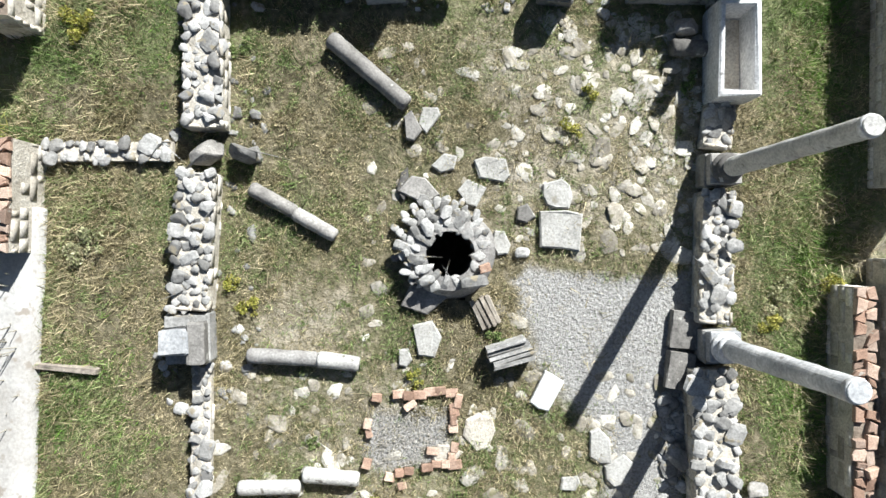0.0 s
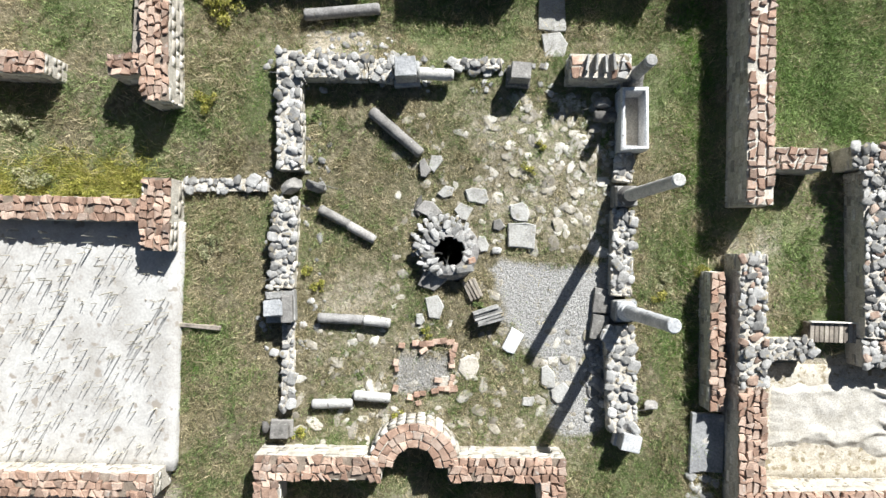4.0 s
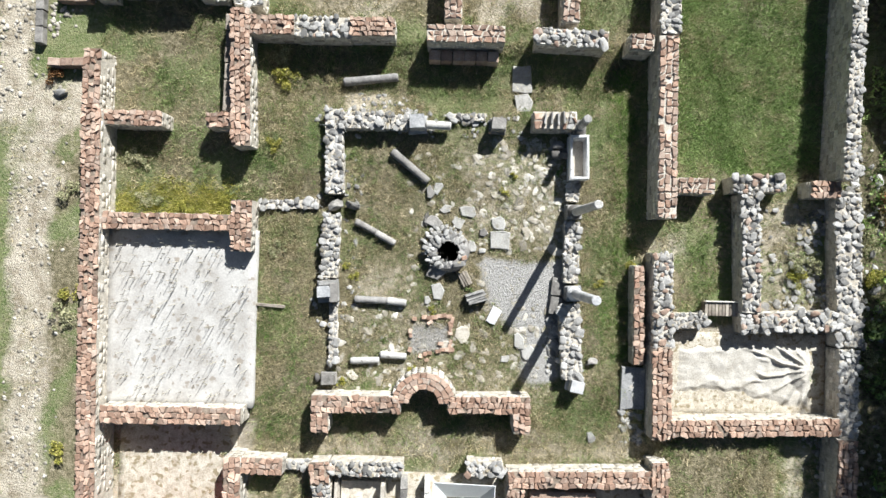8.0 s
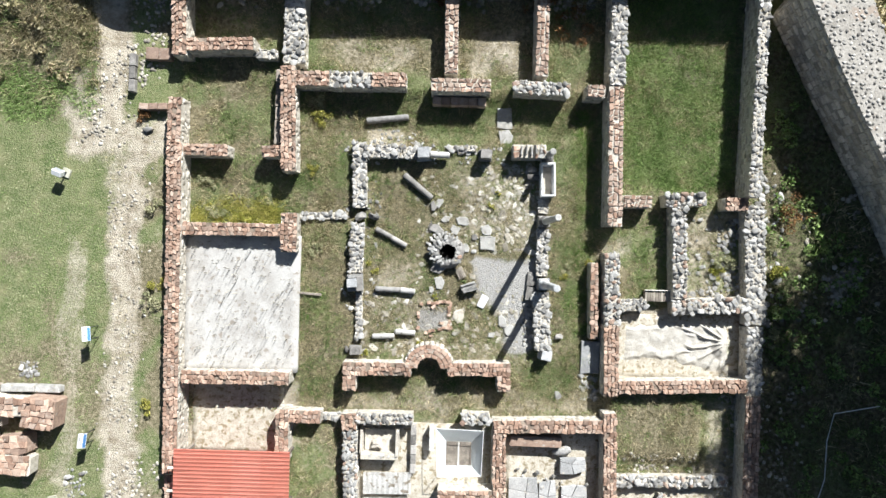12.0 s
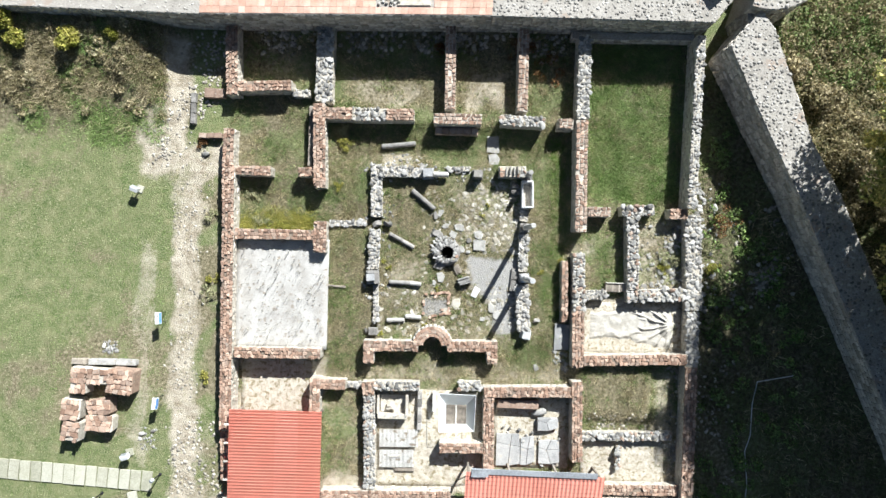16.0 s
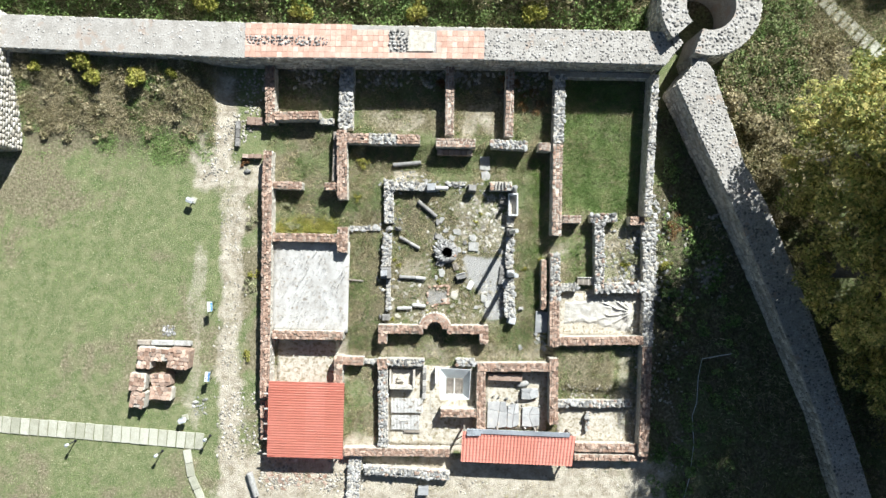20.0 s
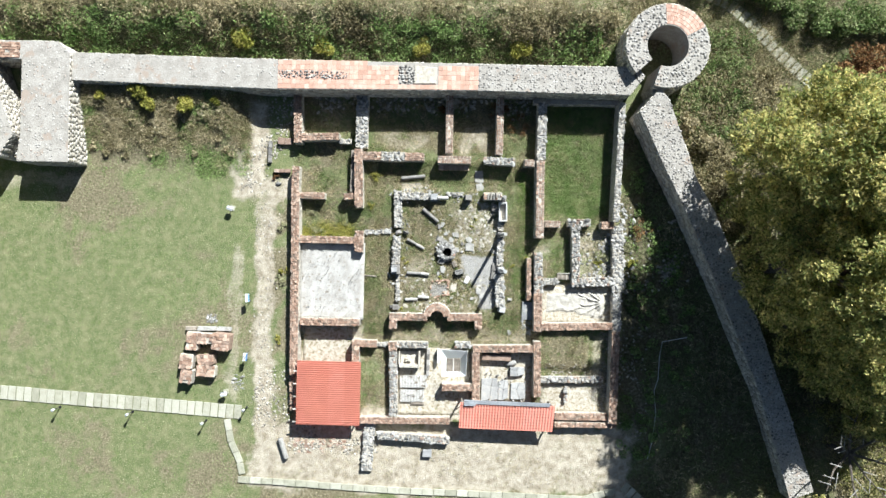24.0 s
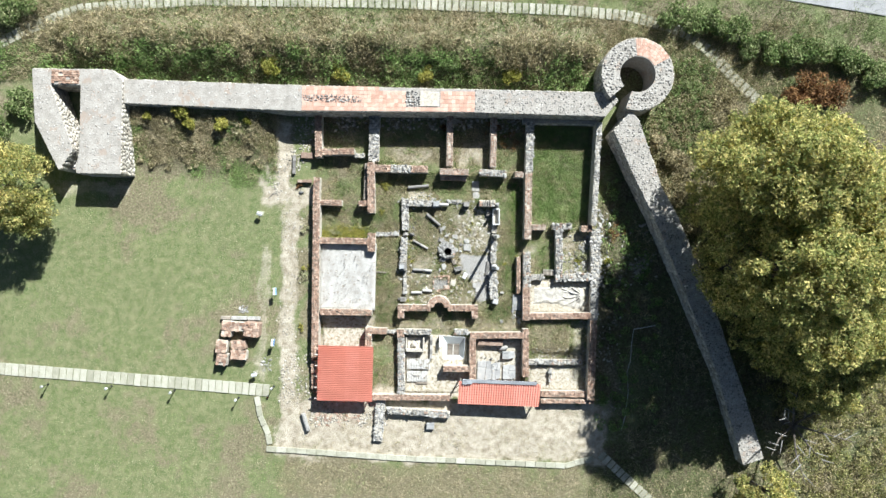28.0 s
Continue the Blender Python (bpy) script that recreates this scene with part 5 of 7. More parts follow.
def brick_pier():
    p = thing("brick_pier", "low masonry pier topped with broken bricks and upright slabs", "pier", 3.28, 3.76, 0, 1)
    part("core", box(1.26, 0.52, 0.62, 0, 0, -0.03, 0.03, jitter=0.02), MORTAR, p)
    v, f = many_blocks(side_blocks(-0.64, 0, 0.64, 0, 0.54, 0.6, 0.12))
    me = sheet("rubble_facing", v, f)
    me.materials.append(SIDE)
    tagged(part("rubble_facing", me, SIDE, p), kind="stuff")
    brick_cap(p, -0.62, 0, -0.36, 0, 0.5, 0.6, [BRICK], size=0.24)
    brick_cap(p, 0.18, 0, 0.6, 0, 0.5, 0.6, [BRICK, STONE], size=0.19)
    for k in range(4):
        part("upright_slab", box(0.05, 0.36, 0.2, -0.25 + 0.12 * k, 0.04 * (k % 2), 0.58, 0.012, jitter=0.012, seed=k), STONE, p, m=pose(0, 0, 0, 0, 5 * (k - 1), 4 * k - 6))
    part("pot_rim", lathe([(0.06, 0), (0.065, 0.05), (0.045, 0.052), (0.04, 0.01)], 16), STONE, p, m=pose(0.27, 0.03, 0.65))


brick_pier()


def slab(x, y, rx, ry, corners, thick, label, stone, seed, turn=0.0, z=0.0, tilt=0.0):
    """corners 4 gives a dressed rectangle, more a broken outline."""
    out = rect_outline(2 * rx, 2 * ry, seed) if corners == 4 else blob_outline(rx, ry, corners, seed, 0.14)
    me = bm_mesh("paving_slab", flat_stone(out, thick, 0.02, 0.012, seed))
    me.materials.append(stone)
    ob = new("paving_slab", me)
    ob.matrix_world = pose(x, y, float(height_at(x, y)) + z - 0.015, tilt, 0, turn)
    return tagged(ob, label, "stone slab", "loose slabs")


slab(-0.33, 1.63, 0.13, 0.24, 5, 0.10, "narrow dark stone slab set in the turf", GREY_STONE, 1, 8)
slab(-0.10, 1.77, 0.14, 0.25, 5, 0.05, "narrow pale stone slab set in the turf", STONE_PALE, 2, -20)
slab(0.82, 1.06, 0.27, 0.22, 6, 0.05, "pale slab lying flush with the turf", STONE_PALE, 3, -10)
slab(1.76, 0.74, 0.24, 0.23, 8, 0.06, "rounded pale slab beside a square one", STONE_PALE, 4)
slab(1.79, 0.24, 0.28, 0.24, 4, 0.09, "square pale slab with a crack", STONE_PALE, 15, -4)
slab(-0.10, -0.78, 0.33, 0.22, 5, 0.13, "grey slab leaning against the well", GREY_STONE, 6, -4, 0, 6)
slab(-0.05, -1.38, 0.25, 0.28, 5, 0.05, "pale triangular slab lying on the ground", STONE_PALE, 9, 12)
slab(-0.35, -1.64, 0.12, 0.15, 5, 0.05, "small pale slab lying on the ground", STONE_PALE, 8)
slab(-0.20, 0.74, 0.29, 0.20, 5, 0.09, "dark grey slab beside the well", GREY_STONE, 12, -12)
slab(-0.43, 0.78, 0.10, 0.26, 5, 0.06, "narrow dark slab beside the well", GREY_STONE, 13, -8)
slab(0.16, 1.13, 0.20, 0.15, 5, 0.05, "pale slab lying on the ground", STONE_PALE, 10, 30)
slab(1.30, 0.45, 0.16, 0.13, 5, 0.05, "small grey slab set in the turf", GREY_STONE, 14)
slab(0.55, 0.72, 0.2, 0.22, 5, 0.05, "pale slab near the well rim", STONE_PALE, 17, 20)
slab(0.98, 0.02, 0.13, 0.22, 6, 0.06, "pale slab leaning near the well", STONE_PALE, 18, 10)
slab(1.69, -2.05, 0.16, 0.27, 4, 0.09, "pale angular slab lying on dry turf", MARBLE, 19, -28)
slab(2.47, -2.82, 0.17, 0.27, 6, 0.05, "pale slab lying on gravelly soil", STONE_PALE, 20, 20)
slab(2.75, -3.15, 0.22, 0.24, 6, 0.05, "large pale slab lying on gravelly soil", STONE_PALE, 21, -30)
slab(2.05, -3.35, 0.18, 0.13, 5, 0.04, "small pale slab near the exedra", STONE_PALE, 22)
slab(0.30, -3.00, 0.22, 0.18, 6, 0.03, "buff slab beside the brick hearth", MORTAR, 23)
slab(0.75, -2.65, 0.22, 0.26, 7, 0.03, "buff slab beside the brick hearth", MORTAR, 24)
slab(2.37, 5.16, 0.29, 0.41, 4, 0.06, "pale step slab in the north corridor", STONE_PALE, 25, 0)
slab(2.40, 4.35, 0.36, 0.38, 5, 0.06, "broken pale step slab in the north corridor", STONE_PALE, 26, 8)
slab(5.91, -4.11, 0.36, 0.64, 4, 0.10, "long grey slab beside the east wall", SLATE, 41, 0)
loose_rock(1.28, -0.1, 0.24, 0.2, 0.22, "pale rounded stone beside the gravel", None, 0, 12)


def layered_stone(name, label, x, y, lx, ly, h, layers, turn, stone):
    s = thing(name, label, "stone", x, y, 0, turn)
    for k in range(layers):
        w = ly / layers
        part("layer", box(lx * (1 - 0.12 * rng.random()), w * 0.92, h * (0.75 + 0.25 * rng.random()), rng.uniform(-0.03, 0.03), -ly / 2 + w * (k + 0.5), -0.03, 0.012, jitter=0.012, seed=k), stone, s)


layered_stone("weathered_block", "pale layered stone block standing up from the turf", 1.13, -1.50, 0.62, 0.34, 0.40, 5, 18, STONE)
layered_stone("split_stone", "brown split stone slab leaning beside the well", 0.79, -0.97, 0.46, 0.30, 0.16, 4, -62, WOOD)
layered_stone("grey_slab", "long grey weathered slab on the gravel", 3.57, -1.40, 0.42, 1.15, 0.18, 2, -5, GREY_STONE)


def brick_hearth():
    hearth = thing("brick_hearth", "rectangle of loose red bricks set round gravel", "hearth", -0.18, -2.72, 0, 0)
    edge = []
    for k in range(8):
        edge += [(-0.52 + 0.15 * k, 0.52 + rng.uniform(-0.03, 0.03) + 0.015 * k, 0), (-0.30 + 0.13 * k, -0.58 + 0.03 * k + rng.uniform(-0.03, 0.03), 0)]
    for k in range(7):
        edge += [(-0.64 + rng.uniform(-0.03, 0.03), 0.42 - 0.14 * k, 90), (0.60 + rng.uniform(-0.04, 0.04), 0.50 - 0.13 * k, 90)]
    edge += [(0.32, 0.3, 30), (0.28, -0.22, 0), (0.5, 0.62, 10), (-0.05, 0.42, 25), (-0.12, -0.72, 20), (0.55, 0.15, 60)]
    for k, (x, y, t) in enumerate(edge):
        if rng.random() < 0.14:
            continue
        part("brick", box(rng.uniform(0.11, 0.2), rng.uniform(0.09, 0.13), rng.uniform(0.05, 0.08), 0, 0, -0.01, 0.01, jitter=0.008, seed=k), BRICK, hearth,
             m=pose(x, y, 0, rng.uniform(-6, 6), rng.uniform(-6, 6), t + rng.uniform(-14, 14)))
    pebbles = [(rng.uniform(-0.52, 0.5), rng.uniform(-0.45, 0.42), -0.01, rng.uniform(0.012, 0.026), rng.uniform(0, 6)) for _ in range(1900)]
    joined_rocks("gravel_fill", pebbles, STONE_SMALL, hearth)


brick_hearth()


def gravel_bed():
    spots = []
    r = np.random.default_rng(8)
    gx, gy = r.uniform(1.1, 3.9, 14000), r.uniform(-4.0, -0.1, 14000)
    ok = r.random(14000) < gravel_at(gx, gy)
    gx, gy = gx[ok][:5000], gy[ok][:5000]
    for x, y, z in zip(gx, gy, height_at(gx, gy)):
        spots.append((x, y, z - 0.035, rng.uniform(0.009, 0.024), rng.uniform(0, 6.28)))
    tagged(joined_rocks("gravel", spots, STONE_SMALL, None), "loose pale gravel spread over part of the court", "gravel")


gravel_bed()


def strewn(name, label, bounds, count, size, keep, seed=0):
    """Loose stones too far off to pick apart, as one mass."""
    r = random.Random(seed)
    spots = []
    count *= 3
    many = np.random.default_rng(seed)
    while len(spots) < count:
        px, py = many.uniform(*bounds[:2], 6000), many.uniform(*bounds[2:], 6000)
        ok = many.random(6000) < np.clip(3.5 * cloud(px, py, 1.0, seed) - 1.3, 0.05, 1)
        px, py = px[ok], py[ok]
        for x, y, z in zip(px, py, height_at(px, py)):
            if len(spots) >= count or r.random() > keep(x, y):
                continue
            spots.append((x, y, z - 0.05 - 0.12 * size, size * r.choice((0.22, 0.26, 0.3, 0.35, 0.4, 0.5, 0.6, 0.8, 1.1, 1.5)), r.uniform(0, 6.28)))
    tagged(joined_rocks(name, spots, STONE_SMALL, None), label, "rubble")


def cobbles(name, label, bounds, count, size, keep, meshes=None, seed=0, flat=0.75, sink=0.12):
    """Half-buried stones, each a part of one patch."""
    r = random.Random(seed)
    patch = thing(name, label, "paving")
    n = 0
    for _ in range(count * 6):
        if n >= count:
            break
        x, y = r.uniform(*bounds[:2]), r.uniform(*bounds[2:])
        if r.random() > keep(x, y):
            continue
        k = size * r.choice((0.5, 0.65, 0.8, 0.95, 1.1, 1.3, 1.7)) * r.uniform(0.9, 1.1)
        m = pose(x, y, float(height_at(x, y)) - 0.03 - sink * k, r.uniform(-8, 8), r.uniform(-8, 8), r.uniform(0, 360)) @ Matrix.Diagonal((k * r.uniform(0.9, 1.3), k, k * flat, 1))
        part("stone", r.choice(meshes or COBBLES_WORN), STONE, patch, m=m)
        n += 1


cobbles("cobble_paving", "worn cobble paving half grown over with dry grass", (0.9, 3.75, -0.1, 3.3), 290, 0.19, lambda x, y: min(1, 0.35 + 0.3 * (x - 0.9)), seed=1, flat=0.3, sink=0.06)
cobbles("cobble_paving", "scattered flat stones sunk in dry turf", (-3.0, 3.4, -4.4, -1.8), 210, 0.18, lambda x, y: 0.2 if abs(x + 0.18) < 0.8 and abs(y + 2.7) < 0.8 else 1, seed=2, flat=0.3, sink=0.07)
cobbles("cobble_paving", "sparse sunken stones round the well", (-1.0, 1.4, -1.8, 2.8), 80, 0.14, lambda x, y: 0 if math.hypot(x - 0.26, y + 0.16) < 0.95 else 1, seed=3, flat=0.3, sink=0.06)
cobbles("fallen_stones", "loose stones fallen beside the west court wall", (-3.9, -2.4, -2.6, 4.0), 70, 0.13, lambda x, y: 1 if abs(x + 3.2) > 0.3 else 0.1, ROCKS, seed=4)
cobbles("fallen_stones", "heap of stones fallen from the east court wall", (3.35, 4.3, -3.8, -1.7), 90, 0.16, lambda x, y: 1 if x < 3.75 else 0.4, ROCKS, seed=5)
cobbles("fallen_stones", "loose stones beside the north court wall", (-1.4, 2.6, 3.3, 4.0), 60, 0.13, lambda x, y: 1, ROCKS, seed=6)
cobbles("fallen_stones", "broken bricks and stones north of the court", (-3.0, -0.8, 3.95, 4.6), 40, 0.13, lambda x, y: 1, ROCKS, seed=7)

# ---------------------------------------------------------------- rooms: floors, slabs, shelters
def floor_patch(name, x0, x1, y0, y1, z, mat, label, step=0.25, rough=0.012):
    nx, ny = int((x1 - x0) / step) + 1, int((y1 - y0) / step) + 1
    X, Y = np.meshgrid(np.linspace(x0, x1, nx), np.linspace(y0, y1, ny), indexing="ij")
    Z = z + rough * 2 * (cloud(X, Y, 1.2, 51) - 0.5)
    idx = np.arange(nx * ny).reshape(nx, ny)
    quads = np.stack([idx[:-1, :-1], idx[1:, :-1], idx[1:, 1:], idx[:-1, 1:]], -1).reshape(-1, 4)
    top = np.stack([X.ravel(), Y.ravel(), Z.ravel()], -1)
    me = sheet(name, top, quads)
    bm = bmesh.new()
    bm.from_mesh(me)
    rim = [e for e in bm.edges if e.is_boundary]
    made = bmesh.ops.extrude_edge_only(bm, edges=rim)["geom"]
    for v in made:
        if isinstance(v, bmesh.types.BMVert):
            v.co.z = min(-0.12, z - 0.1)
    bm.to_mesh(me)
    bm.free()
    me.materials.append(mat)
    return tagged(new(name, me), label, "floor", kind="structure")


floor_patch("floor_white_room", -9.88, -5.45, -5.0, 0.3, 0.20, WHITE_FLOOR, "white lime floor of a room, strewn with dry stalks")


def stalks():
    """Thin dry stalks that stand on the white floor and throw long shadows."""
    v, f = [], []
    for _ in range(330):
        x, y = rng.uniform(-9.6, -5.6), rng.uniform(-5.0, 0.05)
        h = rng.uniform(0.1, 0.4) if rng.random() < 0.8 else rng.uniform(0.4, 0.6)
        lx, ly = rng.uniform(-0.04, 0.04), rng.uniform(-0.04, 0.04)
        w = rng.uniform(0.006, 0.014)
        for dx, dy in ((1, 0), (0, 1)):
            n = len(v)
            v += [(x - dx * w, y - dy * w, 0.19), (x + dx * w, y + dy * w, 0.19), (x + lx + dx * w * 0.6, y + ly + dy * w * 0.6, h + 0.14), (x + lx - dx * w * 0.6, y + ly - dy * w * 0.6, h + 0.14)]
            f.append((n, n + 1, n + 2, n + 3))
    me = sheet("dry_stalks", v, f)
    me.materials.append(STALK)
    tagged(new("dry_stalks", me), "sparse dry stalks standing on the white floor", "dry stalks", kind="stuff")


stalks()


def block(name, label, category, x, y, sx, sy, h, mat, turn=0, z=-0.04, jitter=0.015, seed=0, group=""):
    me = bm_mesh(name, box(sx, sy, h - z, 0, 0, 0, 0.02, jitter=jitter, seed=seed))
    me.materials.append(mat)
    ob = new(name, me)
    ob.matrix_world = pose(x, y, z, 0, 0, turn)
    return tagged(ob, label, category, group)


def slab_ledge(label, x, y, lx, ly, h, count, mat, along="x", group="stone ledges"):
    """A low ledge of separate slabs laid end to end."""
    led = thing("stone_ledge", label, "ledge", x, y, float(height_at(x, y)), 0, group)
    n = count
    for k in range(n):
        s = (k + 0.5) / n - 0.5
        if along == "x":
            part("slab", box(lx / n - 0.015, ly * rng.uniform(0.92, 1), h * rng.uniform(0.94, 1.04), s * lx, rng.uniform(-0.01, 0.01), -0.03, 0.02, jitter=0.012, seed=k), mat, led)
        else:
            part("slab", box(lx * rng.uniform(0.92, 1), ly / n - 0.015, h * rng.uniform(0.94, 1.04), rng.uniform(-0.01, 0.01), s * ly, -0.03, 0.02, jitter=0.012, seed=k), mat, led)


slab_ledge("dark brick ledge at the foot of the north wall", 0.56, 5.70, 2.1, 0.34, 0.45, 6, BRICK_DARK)
slab_ledge("narrow dark ledge along the spine wall", -6.42, 5.24, 0.24, 2.9, 0.60, 6, WOOD, "y")
slab_ledge("low brown stone ledge outside the west wall", -11.13, 7.21, 1.0, 0.5, 0.3, 2, BRICK_DARK)
slab_ledge("low pale kerb outside the west wall", -12.16, 6.46, 0.25, 1.5, 0.25, 3, GREY_STONE, "y")
slab_ledge("low brown stone ledge beside the west wall", -11.27, 5.15, 1.1, 0.26, 0.35, 3, BRICK_DARK)
slab_ledge("dark low kerb in the south rooms", -0.86, -7.84, 0.22, 1.86, 0.35, 5, GREY_STONE, "y")
block("dark_beam", "dark weathered timber lying in the west corridor", "timber", -5.08, -1.93, 0.95, 0.10, 0.12, WOOD, -3)
block("pale_plank", "upright pale plank beside the glazed cover", "plank", -0.17, -7.35, 0.16, 0.92, 0.40, PALE_WOOD, 1)
block("stone_marker", "small grey square stone box on sandy soil", "stone box", -0.76, -14.13, 0.62, 0.48, 0.30, SLATE, 1)


def pallet():
    p = thing("wooden_footbridge", "short grey footbridge of wooden slats between two walls", "footbridge", 8.42, -1.62, 0, 0)
    for k in range(10):
        part("slat", box(0.085, 0.42, 0.03, -0.46 + 0.102 * k, 0, 0.30 + rng.uniform(-0.004, 0.004), 0.004), WOOD, p)
    for y in (-0.15, 0.15):
        part("bearer", box(1.05, 0.07, 0.09, 0, y, 0.205, 0.006), WOOD, p)
    for x in (-0.45, 0.45):
        part("trestle", box(0.08, 0.4, 0.24, x, 0, -0.03, 0.006), WOOD, p)
    part("kickboard", box(1.05, 0.03, 0.1, 0, 0.22, 0.3, 0.004), PALE_WOOD, p)


pallet()


def basin():
    b = thing("masonry_basin", "small plastered basin with pale broken rims", "basin", -2.15, -7.55, 0, 0)
    for name, sx, sy, x, y, h in (("rim", 0.14, 1.0, 0.68, 0.02, 0.55), ("rim", 1.44, 0.24, 0.0, -0.5, 0.5), ("rim", 0.12, 0.9, -0.7, 0.05, 0.45)):
        part(name, box(sx, sy, h + 0.04, x, y, -0.04, 0.025, jitter=0.018, seed=int(10 * h)), MORTAR, b)
    for k in range(6):
        part("rim_stone", rng.choice(ROCKS), STONE, b, m=pose(-0.6 + 0.24 * k, -0.5, 0.42, 0, 0, 60 * k) @ Matrix.Diagonal((0.24, 0.2, 0.16, 1)))
    part("floor_slab", flat_stone([(-0.6, -0.38), (0.6, -0.38), (0.6, 0.45), (-0.6, 0.45)], 0.08, 0.02, 0.01), MORTAR, b)
    part("drain_stone", box(0.4, 0.22, 0.3, -0.1, -0.1, 0.05, 0.04, jitter=0.05, seed=8), MORTAR, b)


basin()


def glazed_cover():
    """An open-topped tray of white panels, wider above than below, that guards a find."""
    g = thing("protective_cover", "open white panelled cover flaring upwards over an excavated pit", "cover", 0, 0, 0)
    low = [(0.42, -8.45), (1.40, -8.42), (1.40, -7.5), (0.42, -7.5)]
    top = [(0.10, -8.62), (1.75, -8.55), (1.80, -6.85), (0.02, -6.80)]
    for k in range(4):
        a, b, c, d = low[k], low[(k + 1) % 4], top[(k + 1) % 4], top[k]
        bm = bmesh.new()
        bm.faces.new([bm.verts.new(p) for p in ((*a, 0.1), (*b, 0.1), (*c, 0.85), (*d, 0.85))])
        bmesh.ops.solidify(bm, geom=bm.faces[:], thickness=0.015)
        part("panel", bm, COVER_PANEL, g).visible_shadow = False
        part("rim_bar", tube([(*d, 0.86), (*c, 0.86)], 0.012, 6), WHITE_PLASTIC, g)
        part("leg", tube([(*low[k], -0.02), (*top[k], 0.86)], 0.012, 6), WHITE_PLASTIC, g)
    part("pit_floor", flat_stone(low, 0.07, 0.01), WOOD, g, "greyish wooden floor of the cover", m=pose(0, 0, 0.04))
    part("board", box(0.07, 1.0, 0.05, 0.9, -8.0, 0.1, 0.01), PALE_WOOD, g)


glazed_cover()


def sheets_on_floor():
    s = thing("covering_sheets", "pale corrugated sheets weighted with boards over a floor", "sheets", -1.8, -9.6, 0, 1)
    for k in range(2):
        bm = bmesh.new()
        rows = []
        for y in (0.85 - 1.0 * k, 0.0 - 1.0 * k):
            rows.append([bm.verts.new((-0.95 + 0.05 * i, y, 0.10 + 0.05 * (1 - k) + 0.007 * math.cos(i * 1.57))) for i in range(38 - 4 * k)])
        for i in range(len(rows[0]) - 1):
            bm.faces.new((rows[0][i], rows[1][i], rows[1][i + 1], rows[0][i + 1]))
        bmesh.ops.solidify(bm, geom=bm.faces[:], thickness=0.006)
        part("corrugated_sheet", bm, SHEETING, s)
    part("board", box(0.95, 0.16, 0.06, 0.28, -1.12, 0.0, 0.01), WOOD, s)
    part("board", box(0.5, 0.1, 0.05, -0.25, -0.42, 0.12, 0.01), PALE_WOOD, s, m=pose(0, 0, 0, 0, 0, 6))
    part("prop", box(1.6, 0.5, 0.07, -0.1, 0.2, -0.03, 0.02, jitter=0.02), MORTAR, s)
    part("prop", box(1.5, 0.5, 0.05, -0.1, -0.6, -0.03, 0.02, jitter=0.02), MORTAR, s)


sheets_on_floor()


def tiled_room():
    f = thing("slab_floor", "broken grey slab floor of a bath room", "floor", 0, 0, 0)
    for x0, x1, y0, y1, z in ((2.9, 4.05, -10.4, -8.85, 0.06), (4.08, 4.75, -10.35, -8.95, 0.05), (4.95, 5.95, -10.25, -9.1, 0.07), (4.85, 5.85, -8.62, -8.02, 0.2)):
        cx, cy = (x0 + x1) / 2, (y0 + y1) / 2
        a, b = (x1 - x0) / 2, (y1 - y0) / 2
        out = [(-a, -b), (a * rng.uniform(0.2, 0.6), -b + rng.uniform(0, 0.1)), (a, -b + rng.uniform(0, 0.2)), (a - rng.uniform(0, 0.1), b), (-a * rng.uniform(0.1, 0.5), b - rng.uniform(0, 0.12)), (-a, b - rng.uniform(0, 0.15))]
        mid, low, high = (rng.uniform(-0.3, 0.3) * a, rng.uniform(-0.3, 0.3) * b), rng.uniform(-0.4, 0.4) * a, rng.uniform(-0.4, 0.4) * a
        for piece in ([out[0], (low, -b), mid, (-a, mid[1] + 0.1)], [(low + 0.02, -b), out[2], (a, 0.2 * b), (mid[0] + 0.02, mid[1])], [(mid[0] + 0.02, mid[1] + 0.02), (a, 0.2 * b + 0.02), out[3], (high, b)], [(-a, mid[1] + 0.12), (mid[0], mid[1] + 0.02), (high - 0.02, b), out[5]]):
            part("slab", flat_stone(piece, z + 0.05 + rng.uniform(-0.015, 0.015), 0.01, 0.008, int(x0 * 10)), SLATE, f, m=pose(cx, cy, -0.05, rng.uniform(-1.5, 1.5), rng.uniform(-1.5, 1.5), 0))
    for k in range(26):
        part("stone", rng.choice(ROCKS), STONE, f, m=pose(rng.uniform(2.9, 6.2), rng.uniform(-10.4, -8.5), -0.02, 0, 0, rng.uniform(0, 360)) @ Matrix.Diagonal((rng.uniform(0.1, 0.25), rng.uniform(0.1, 0.2), 0.14, 1)))
    part("hypocaust_wall", box(2.0, 0.42, 0.40, 3.85, -7.35, -0.03, 0.03, jitter=0.025), BRICK_DARK, f, "low dark brick bench")
    part("rubble_lump", rng.choice(ROCKS), STONE, f, m=pose(5.0, -7.72, -0.03, 0, 0, 10) @ Matrix.Diagonal((1.1, 0.4, 0.5, 1)))


tiled_room()


